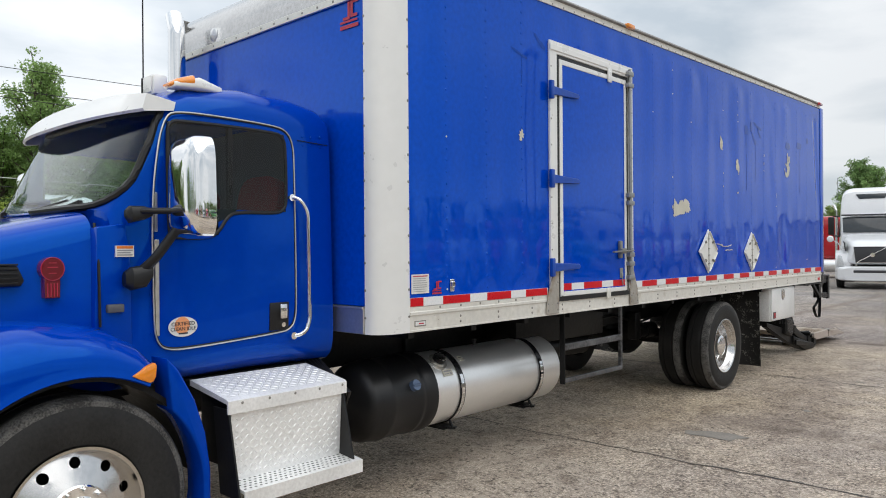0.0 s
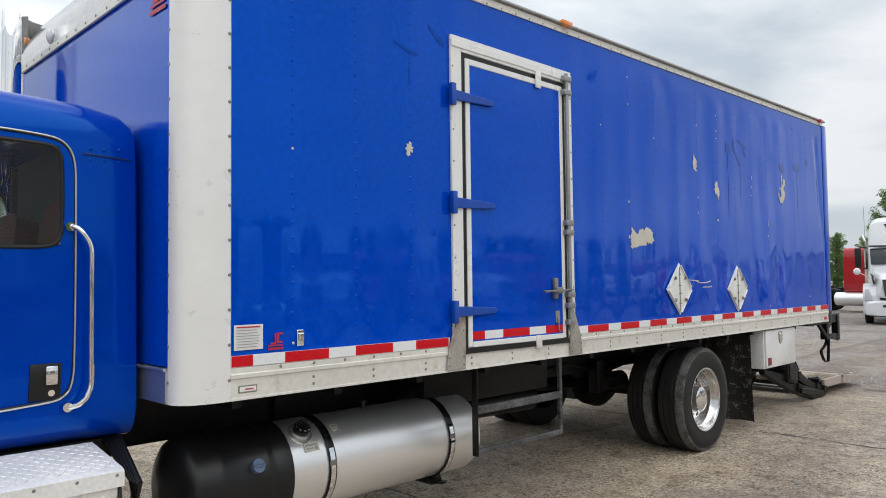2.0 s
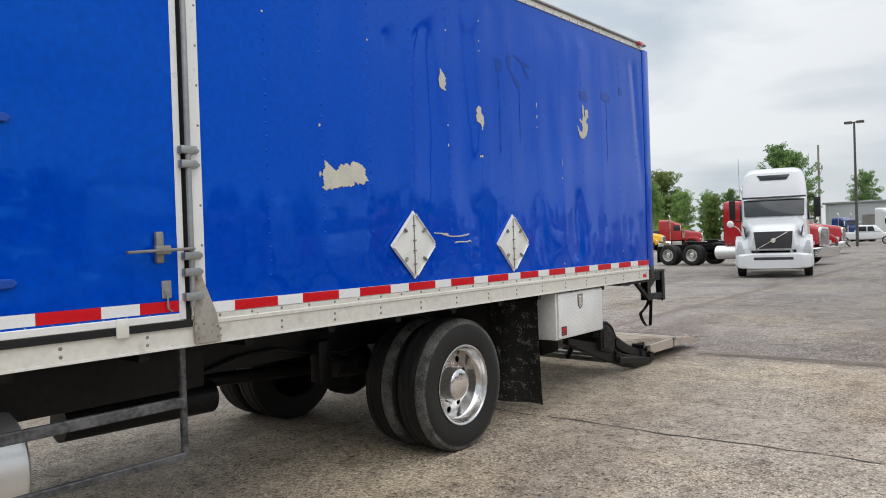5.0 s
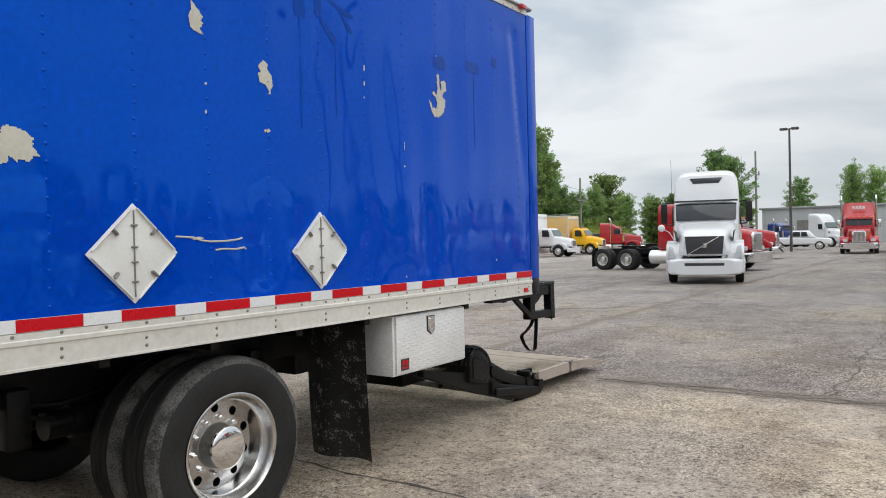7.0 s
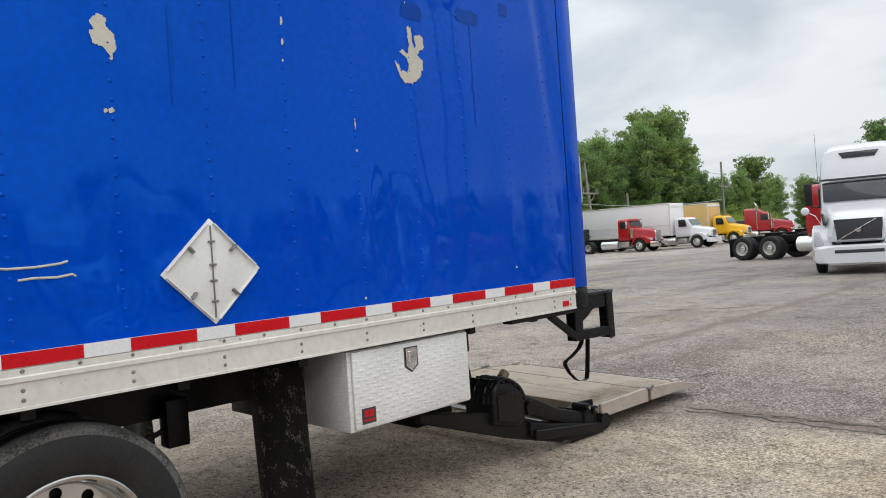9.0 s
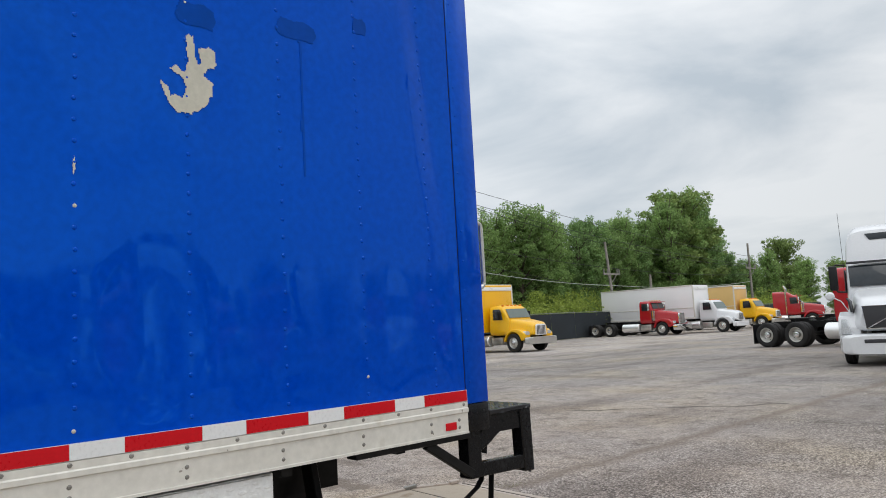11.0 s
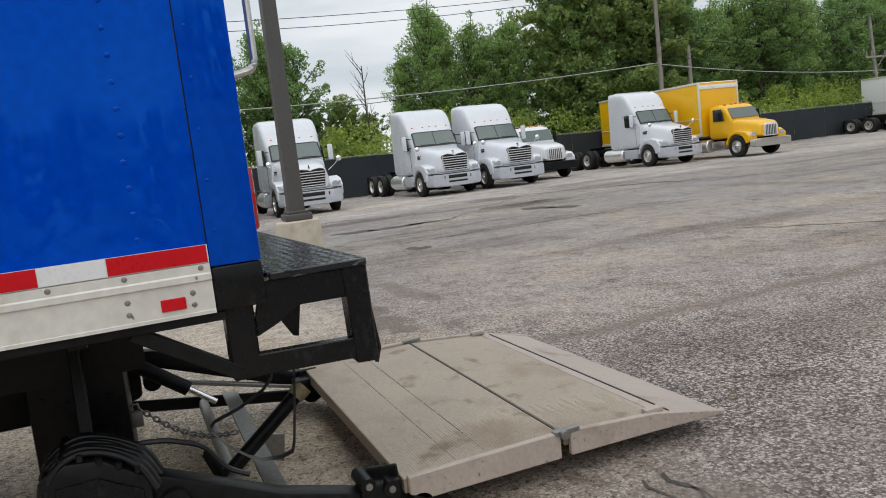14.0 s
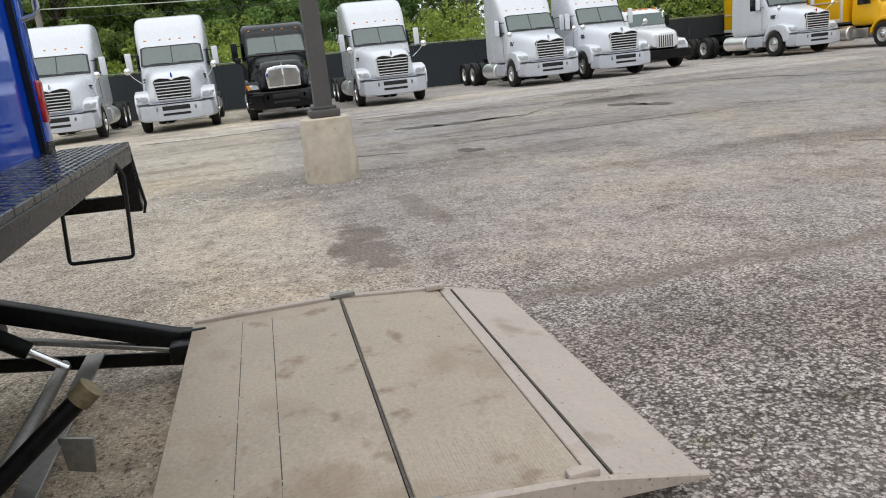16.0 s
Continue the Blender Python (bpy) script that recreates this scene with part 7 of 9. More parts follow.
for gx, s in ((GX1, 1), (GX0, -1)):
    part("side_channel", prism([(12.23, 0.262), (12.90, 0.262), (12.93, 0.255), (12.93, 0.13), (12.30, 0.14), (12.23, 0.18)], "x", gx, gx + s * 0.03, 0.005, 1), GATE_EDGE, gate, "aluminium side channel")
    part("side_channel", prism([(12.98, 0.258), (13.45, 0.215), (13.86, 0.118), (13.84, 0.10), (13.40, 0.12), (12.98, 0.13)], "x", gx, gx + s * 0.028, 0.005, 1), GATE_EDGE, gate)
    part("pivot", joined(rod((gx - 0.02, 12.945, 0.25), (gx + s * 0.05, 12.945, 0.25), 0.022, 14), bar((gx + s * 0.015, 12.90, 0.255), (gx + s * 0.015, 13.03, 0.258), 0.03, 0.03)), STEEL_DARK, gate)
    part("stop_block", box(gx - s * 0.03, gx + s * 0.012, 13.40, 13.50, 0.205, 0.235, 0.008), GATE_EDGE, gate)
for xx in (-3.95, -5.5):
    part("deck_bracket", box(xx, xx + 0.1, 12.12, 12.24, 0.13, 0.22, 0.01), BLACK, gate)

for o in (gate, *gate.children_recursive):
    for v in o.data.vertices:
        f = (v.co.x + ORIGIN[gate].x - GX0) / (GX1 - GX0)
        v.co.z *= 1 - 0.12 * f
        v.co.y += 0.075 - 0.048 * f

lift_arms = part("lift_frame", joined(rod((-5.55, 11.18, 0.46), (-3.80, 11.18, 0.46), 0.06, 16), box(-5.02, -4.36, 10.945, 11.31, 0.24, 1.02, 0.015)), BLACK, truck, "black liftgate frame with arms and rams")
part("frame_plate", box(-5.1, -4.62, 9.9, 10.943, 0.50, 1.0, 0.01), BLACK, lift_arms)
for q in range(4):
    part("frame_bolt", rod((-4.362, 11.0 + 0.08 * q, 0.66 - 0.03 * (q % 2)), (-4.350, 11.0 + 0.08 * q, 0.66 - 0.03 * (q % 2)), 0.011, 6), BLACK, lift_arms)
for sx in (1, -1):
    ax = CX + sx * 0.68
    nx = CX + sx * (0.93 if sx > 0 else 0.88)
    if sx < 0:
        part("lift_arm", prism([(11.0, 0.60), (11.45, 0.54), (12.22, 0.245), (12.42, 0.20), (12.42, 0.13), (12.2, 0.155), (11.45, 0.44), (11.0, 0.48)], "x", nx - 0.045, nx + 0.045, 0.01, 2), BLACK, lift_arms, "black steel lift arm")
        part("arm_rail", bar((nx + 0.03, 11.4, 0.37), (nx + 0.03, 12.28, 0.135), 0.05, 0.022, 0.004), STEEL_DARK, lift_arms, "scuffed steel rail")
        part("arm_bracket", prism([(12.24, 0.25), (12.36, 0.25), (12.38, 0.06), (12.32, 0.03), (12.26, 0.06)], "x", nx + 0.05, nx + 0.075, 0.006, 1), BLACK, lift_arms)
    else:
        part("lift_arm", prism([(11.33, 0.475), (11.40, 0.465), (11.79, 0.285), (12.10, 0.195), (12.42, 0.12), (12.46, 0.05), (12.40, 0.0), (12.28, 0.02), (12.02, 0.11), (11.62, 0.24), (11.45, 0.31), (11.33, 0.34)], "x", nx - 0.05, nx + 0.05, 0.012, 2), BLACK, lift_arms, "black steel lift arm")
        part("lower_arm", prism([(11.42, 0.27), (11.60, 0.22), (12.28, 0.08), (12.30, 0.0), (11.95, 0.01), (11.42, 0.17)], "x", nx - 0.04, nx + 0.07, 0.01, 2), BLACK, lift_arms)
    part("lift_link", bar((nx + sx * 0.08, 11.1 if sx < 0 else 11.45, 0.24 if sx < 0 else 0.17), (nx + sx * 0.08, 12.30, 0.05), 0.03, 0.07, 0.008), BLACK, lift_arms)
    part("knuckle", rod((nx - 0.1, 12.30, 0.10), (nx + 0.1, 12.30, 0.10), 0.055, 16), BLACK, lift_arms)
    part("knuckle", rod((nx - 0.09, 11.42, 0.37), (nx + 0.09, 11.42, 0.37), 0.05, 16), BLACK, lift_arms)
    part("pump_housing", prism([(11.03, 0.57), (11.10, 0.60), (11.22, 0.585), (11.36, 0.485), (11.36, 0.30), (11.28, 0.27), (11.03, 0.33)], "x", nx - 0.18, nx + 0.085, 0.02, 2), BLACK, lift_arms, "black ribbed pump housing")
    part("housing_panel", prism([(11.07, 0.525), (11.20, 0.53), (11.33, 0.455), (11.33, 0.33), (11.26, 0.31), (11.07, 0.355)], "x", nx + 0.084, nx + 0.094, 0.003, 1), BLACK_GLOSS, lift_arms)
    for k in range(5):
        part("housing_rib", bar((nx - 0.17, 11.10 + 0.055 * k, 0.605 - 0.028 * max(0, k - 1)), (nx + 0.085, 11.10 + 0.055 * k, 0.605 - 0.028 * max(0, k - 1)), 0.022, 0.03, 0.005), BLACK_GLOSS, lift_arms)
    if sx > 0:
        part("lower_rail", prism([(10.42, 0.47), (10.42, 0.53), (11.10, 0.40), (11.80, 0.16), (11.86, 0.03), (11.80, 0.03), (11.20, 0.20)], "x", nx - 0.03, nx + 0.04, 0.008, 1), BLACK, lift_arms, "black lower rail of the liftgate")
    part("hanger", bar((ax, 11.16, 0.46), (ax - sx * 0.15, 11.16, 1.02), 0.10, 0.04), BLACK, lift_arms)
# hinge block of the near arm
part("hinge_block", joined(box(-3.80, -3.70, 12.07, 12.24, 0.02, 0.225, 0.02), rod((-3.82, 12.10, 0.235), (-3.68, 12.10, 0.235), 0.03, 14), rod((-3.82, 12.19, 0.20), (-3.68, 12.19, 0.20), 0.032, 14)), BLACK, lift_arms, "black greasy hinge block")
for yy, zz in ((12.10, 0.235), (12.19, 0.20)):
    part("hinge_pin", rod((-3.685, yy, zz), (-3.672, yy, zz), 0.014, 10), STEEL_DARK, lift_arms)
part("fold_latch", joined(bar((-3.80, 12.13, 0.235), (-3.74, 12.24, 0.245), 0.02, 0.05, 0.006), rod((-3.79, 12.16, 0.23), (-3.79, 12.16, 0.25), 0.014, 8)), BLACK, lift_arms)
# tubes across between the two arms
part("cross_tube", rod((-5.63, 11.68, 0.145), (-3.95, 11.68, 0.115), 0.03, 16), STEEL_DARK, lift_arms, "bare grey steel cross tube")
part("cross_plate", bar((-5.60, 11.835, 0.185), (-3.95, 11.82, 0.15), 0.085, 0.012, 0.003), STEEL_DARK, lift_arms, "flat grey steel cross bar")
part("ram", rod((-5.46, 10.95, 0.80), (-5.46, 11.60, 0.30), 0.042, 16), BLACK, lift_arms, "black hydraulic ram")
part("ram_rod", rod((-5.46, 11.59, 0.308), (-5.46, 11.74, 0.19), 0.018, 12), CHROME, lift_arms)
part("tilt_arm", joined(rod((-4.44, 11.66, 0.13), (-4.475, 12.03, 0.42), 0.034, 16), bar((-4.44, 11.64, 0.11), (-4.32, 11.58, 0.30), 0.04, 0.04, 0.008)), BLACK, lift_arms, "black tilting arm with a brass-coloured end")
part("tilt_cap", rod((-4.473, 12.015, 0.408), (-4.478, 12.065, 0.447), 0.043, 18), GOLD, lift_arms, "brass-coloured end cap")
part("drop_plate", prism([(11.86, 0.20), (11.98, 0.17), (11.96, 0.03), (11.87, 0.06)], "x", -4.70, -4.685, 0.004, 1), STEEL_DARK, lift_arms, "bent grey steel plate")
for k in range(7):
    x0 = -3.70 - 0.032 * k
    dy = 0.012 * (k % 3)
    part("hose_coil", tube(rounded([(x0, 11.04 - dy, 0.47), (x0 + 0.01, 11.06 - dy, 0.575), (x0, 11.14, 0.625 + 0.006 * (k % 2)), (x0 - 0.01, 11.24, 0.60), (x0, 11.33 + dy, 0.535), (x0 + 0.01, 11.37 + dy, 0.44)], 0.05, 5), 0.012, 7), PLASTIC, lift_arms, "coiled black hose")
part("hose", tube(rounded([(-3.95, 11.30, 0.53), (-3.94, 11.42, 0.52), (-3.93, 11.55, 0.47), (-3.92, 11.62, 0.36), (-3.90, 11.70, 0.32)], 0.04), 0.010, 6), PLASTIC, lift_arms)
part("padlock", joined(box(-4.475, -4.445, 11.295, 11.355, 0.44, 0.51, 0.006), tube([(-4.46, 11.305, 0.51), (-4.46, 11.31, 0.54), (-4.46, 11.34, 0.54), (-4.46, 11.345, 0.51)], 0.006, 6)), STEEL_DARK, lift_arms, "weathered padlock on the chain")
def droop(t):
    return Vector((-4.46 - 0.05 * t, 11.345 + 0.39 * t, 0.515 - 0.22 * t - 0.06 * math.sin(math.pi * t)))


for k in range(22):
    t = (k + 0.5) / 22
    d = (droop(t + 0.01) - droop(t - 0.01)).normalized()
    link = lathe((0, 0, 0), [(0.004 * math.sin(q), 0.010 + 0.004 * math.cos(q)) for q in [2 * math.pi * j / 6 for j in range(7)]], 12, 1, "z")
    m = Matrix.Translation(droop(t)) @ d.to_track_quat("X", "Z").to_matrix().to_4x4() @ Matrix.Rotation(radians(90 * (k % 2)), 4, "X") @ Matrix.Diagonal((1.5, 1, 1, 1))
    part("chain_link", turned(link, m), STEEL_DARK, lift_arms)


# ---- other trucks: built nose at y = 0, looking along -y ----
def running_gear(t, front_y, axles, fine, w=1.22, tank_y=None, rail_end=7.4):
    for sx in (1, -1):
        big_wheel(t, (sx * w, front_y, 0.5), sx, 0.5, False, False, "front_wheel", ALU)
        for ay in axles:
            big_wheel(t, (sx * 1.24, ay, 0.5), sx, 0.5, True, False, "rear_wheel", ALU)
        part("frame_rail", box(sx * 0.43 - 0.04, sx * 0.43 + 0.04, 0.9, rail_end, 0.75, 1.0), BLACK, t)
        if tank_y:
            part("fuel_tank", lathe((sx * 0.98, tank_y[0], 0.62), [(0, 0.0005), (0.0, 0.27), (0.03, 0.31), (tank_y[1] - tank_y[0] - 0.03, 0.31), (tank_y[1] - tank_y[0], 0.27), (tank_y[1] - tank_y[0], 0.0005)], 28, 1, "y"), ALU_BRUSHED, t, "bright aluminium fuel tank")
    part("rear_axle", joined(*[rod((-1.0, ay, 0.5), (1.0, ay, 0.5), 0.08, 10) for ay in axles]), BLACK, t)
    part("engine_block", box(-0.5, 0.5, 0.7, 3.2, 0.55, 1.1, 0.05), BLACK, t)


def mirrors(t, x, y, z0, z1, material, spot=False):
    for sx in (1, -1):
        m = part("mirror", box(sx * x, sx * (x + 0.2), y, y + 0.1, z0, z1, 0.04, 3), material, t)
        part("mirror_arm", joined(bar((sx * (x - 0.25), y + 0.12, z0 + 0.1), (sx * (x + 0.05), y + 0.05, z0 + 0.1), 0.03, 0.03), bar((sx * (x - 0.25), y + 0.12, z1 - 0.1), (sx * (x + 0.05), y + 0.05, z1 - 0.1), 0.03, 0.03)), BLACK, m)
        if spot:
            part("spot_mirror", joined(turned(lathe((0, 0, 0), [(0, 0.0005), (0.01, 0.07), (0.04, 0.105), (0.07, 0.09), (0.085, 0.0005)], 16, 1, "y"), pose(sx * 1.32, 0.75, 1.95)), tube([(sx * 1.32, 0.8, 1.95), (sx * 1.2, 1.0, 1.75), (sx * 1.0, 1.3, 1.55)], 0.014, 6)), BLACK if material is BLACK_P else CHROME, m)


def aero_sleeper(paint, label, low=GREY_P, grille=INK, bars=GRILLE_BAR, roof=3.74):
    """A snub aerodynamic sleeper tractor with a tall roof."""
    t = thing("semi_tractor", (0, 0, 0), label, "truck", "tractors parked along the fence")
    part("bonnet", loft([(0.16, 0, 0.66, 0.50, 0.95, 1.55, 5), (0.30, 0, 0.80, 0.60, 0.86, 1.72, 5), (0.8, 0, 0.98, 0.70, 0.86, 1.86, 5), (1.35, 0, 1.08, 0.80, 0.9, 1.98, 5), (1.9, 0, 1.10, 0.92, 0.95, 2.06, 6)], 48), paint, t, "", 0.7)
    for sx in (1, -1):
        part("wing", prism([(0.38, 0.62), (0.36, 1.0), (0.55, 1.22), (0.95, 1.32), (1.5, 1.28), (1.8, 1.0), (1.9, 0.65)] + arc(1.25, 0.5, 0.58, 10, 172, 12), "x", sx * 0.72, sx * 1.235, 0.07, 4), paint, t, "", 0.6)
        part("headlamp", loft([(0.335, sx * 0.94, 0.14, 0.10, 0.99, 1.13, 3), (0.56, sx * 1.06, 0.16, 0.12, 0.98, 1.16, 3)], 20), LENS, t, "clear headlamp")
        part("turn_lamp", loft([(0.36, sx * 1.12, 0.035, 0.03, 0.98, 1.14, 4), (0.56, sx * 1.21, 0.035, 0.03, 0.97, 1.15, 4)], 14), AMBER if paint is BLACK_P else LENS, t, "small turn lamp")
        part("side_window", prism([(2.16, 1.95), (2.85, 1.95), (2.88, 2.55), (2.35, 2.55)], "x", sx * 1.135, sx * 1.16, 0.02, 2), DARK_GLASS, t, "dark side window")
        for piece in (bar((sx * 1.165, 2.05, 1.1), (sx * 1.16, 2.05, 1.9), 0.012, 0.012), bar((sx * 1.165, 3.0, 1.1), (sx * 1.15, 3.0, 2.6), 0.012, 0.012)):
            part("door_line", piece, PLASTIC, t)
        for piece in (box(sx * 0.86, sx * 0.985, 1.52, 1.74, 1.56, 1.61), box(sx * 0.86, sx * 0.985, 1.52, 1.74, 1.64, 1.69)):
            part("hood_vent", piece, RUBBER, t, "small dark vents")
        part("cab_step", box(sx * 0.85, sx * 1.2, 2.0, 3.0, 0.42, 0.86, 0.03), low, t)
    up = (roof - 2.93) / 0.81
    body = loft([(1.86, 0, 1.10, 1.0, 1.0, 2.04, 7), (2.05, 0, 1.14, 1.02, 0.95, 2.42, 7), (2.25, 0, 1.15, 1.04, 0.9, 2.74, 7), (2.42, 0, 1.16, 1.06, 0.9, 2.93, 9), (2.56, 0, 1.18, 1.09, 0.9, 2.93 + 0.27 * up, 10), (2.78, 0, 1.19, 1.11, 0.9, 2.93 + 0.55 * up, 11), (3.1, 0, 1.2, 1.13, 0.9, 2.93 + 0.73 * up, 12), (3.6, 0, 1.2, 1.14, 0.9, roof, 12), (4.05, 0, 1.2, 1.14, 0.9, roof - 0.01, 12)], 48)
    part("cab", body, paint, t, "", 0.6)
    part("windscreen", turned(prism([(-0.95, 0.0), (0.95, 0.0), (0.92, 0.60), (0.80, 0.64), (-0.80, 0.64), (-0.92, 0.60)], "y", -0.012, 0.012, 0.01, 1), pose(0, 1.868, 2.12, -30)), SCREEN, t, "grey windscreen")
    part("screen_seal", turned(prism([(-1.0, -0.05), (1.0, -0.05), (0.97, 0.63), (0.83, 0.68), (-0.83, 0.68), (-0.97, 0.63)], "y", -0.006, 0.01), pose(0, 1.868, 2.12, -30)), PLASTIC, t, "black rubber seal")
    part("screen_post", turned(box(-0.012, 0.012, -0.02, 0.0, 0.0, 0.64), pose(0, 1.868, 2.12, -30)), PLASTIC, t)
    for piece in (bar((-0.7, 1.865, 2.15), (-0.1, 1.86, 2.13), 0.015, 0.015), bar((0.2, 1.865, 2.15), (0.8, 1.86, 2.13), 0.015, 0.015)):
        part("wiper", piece, PLASTIC, t)
    for x in (-0.8, -0.32, 0.0, 0.32, 0.8):
        part("roof_lamp", box(x - 0.035, x + 0.035, 2.385, 2.44, 2.895, 2.935, 0.01), AMBER, t, "amber roof lamp")
    if paint is BLACK_P:
        gr = part("grille", prism([(-0.52, 0.98), (0.52, 0.98), (0.55, 1.45), (0.47, 1.62), (0.2, 1.67), (-0.2, 1.67), (-0.47, 1.62), (-0.55, 1.45)], "y", 0.10, 0.3, 0.03, 3), CHROME, t, "chrome radiator shell")
        for sx in (1, -1):
            part("grille_screen", prism([(sx * 0.03, 1.05), (sx * 0.46, 1.05), (sx * 0.48, 1.43), (sx * 0.42, 1.55), (sx * 0.03, 1.59)], "y", 0.09, 0.12, 0.006, 1), STEEL_DARK, gr, "grey mesh screen")
    else:
      gr = part("grille", prism([(-0.57, 1.55), (-0.50, 1.63), (-0.34, 1.66), (-0.08, 1.62), (0, 1.58), (0.08, 1.62), (0.34, 1.66), (0.50, 1.63), (0.57, 1.55), (0.50, 0.98), (-0.50, 0.98)], "y", 0.12, 0.3, 0.015, 2), BLACK, t, "dark grille with bright bars")
      for k in range(6):
        z = 1.05 + 0.095 * k
        part("grille_bar", bar((-0.50 - 0.04 * k / 6, 0.112, z), (0.50 + 0.04 * k / 6, 0.112, z), 0.03, 0.03, 0.004), bars, gr)
      part("grille_frame", tube([(x, 0.115, z) for x, z in [(-0.57, 1.55), (-0.50, 1.63), (-0.34, 1.66), (-0.08, 1.62), (0, 1.58), (0.08, 1.62), (0.34, 1.66), (0.50, 1.63), (0.57, 1.55), (0.50, 0.98), (-0.50, 0.98)]], 0.017, 6, True), bars, t)
    part("hood_emblem", loft([(0.22, 0, 0.03, 0.02, 1.66, 1.80, 3), (0.34, 0, 0.035, 0.02, 1.66, 1.78, 3)], 12), CHROME, t)
    bump = part("bumper", loft([(0.0, 0, 0.78, 0.80, 0.36, 0.86, 7), (0.08, 0, 1.08, 1.08, 0.34, 0.90, 7), (0.5, 0, 1.23, 1.23, 0.34, 0.92, 7)], 48), low, t, "painted bumper with a dark air slot", 0.7)
    # dark band that paints in the shaded groove between bumper and bonnet
    part("bumper_gap", loft([(-0.004, 0, 0.785, 0.785, 0.848, 0.864, 8), (0.075, 0, 1.085, 1.085, 0.878, 0.895, 8), (0.49, 0, 1.235, 1.235, 0.90, 0.918, 8)], 32), RUBBER, bump, "thin dark line for the groove above the bumper")
    for piece in (box(-0.42, 0.42, -0.012, 0.05, 0.66, 0.80, 0.02), box(-0.42, 0.42, -0.012, 0.05, 0.50, 0.58, 0.02), box(-0.64, -0.52, 0.0, 0.08, 0.62, 0.80, 0.03), box(0.52, 0.64, 0.0, 0.08, 0.62, 0.80, 0.03)):
        part("air_slot", piece, RUBBER, bump)
    for piece in (rod((-0.74, 0.02, 0.60), (-0.74, 0.10, 0.60), 0.06, 14), rod((0.74, 0.02, 0.60), (0.74, 0.10, 0.60), 0.06, 14)):
        part("fog_lamp", piece, LENS, bump)
    mirrors(t, 1.28, 2.0, 1.95, 2.55, paint, True)
    running_gear(t, 1.25, (6.2, 7.5), False, 1.22, (3.1, 4.6), 8.1)
    part("catwalk", box(-0.6, 0.6, 4.55, 5.4, 1.0, 1.04), ALU, t)
    part("fifth_wheel", joined(prism([(-0.45, 6.4), (0.45, 6.4), (0.5, 6.9), (0.15, 7.3), (-0.15, 7.3), (-0.5, 6.9)], "z", 1.08, 1.14, 0.01, 1), box(-0.4, 0.4, 6.6, 6.9, 1.0, 1.08)), BLACK, t)
    for piece in (box(-1.24, -0.65, 8.08, 8.10, 0.15, 0.95), box(0.65, 1.24, 8.08, 8.10, 0.15, 0.95)):
        part("mud_flap", piece, PLASTIC, t)
    return t


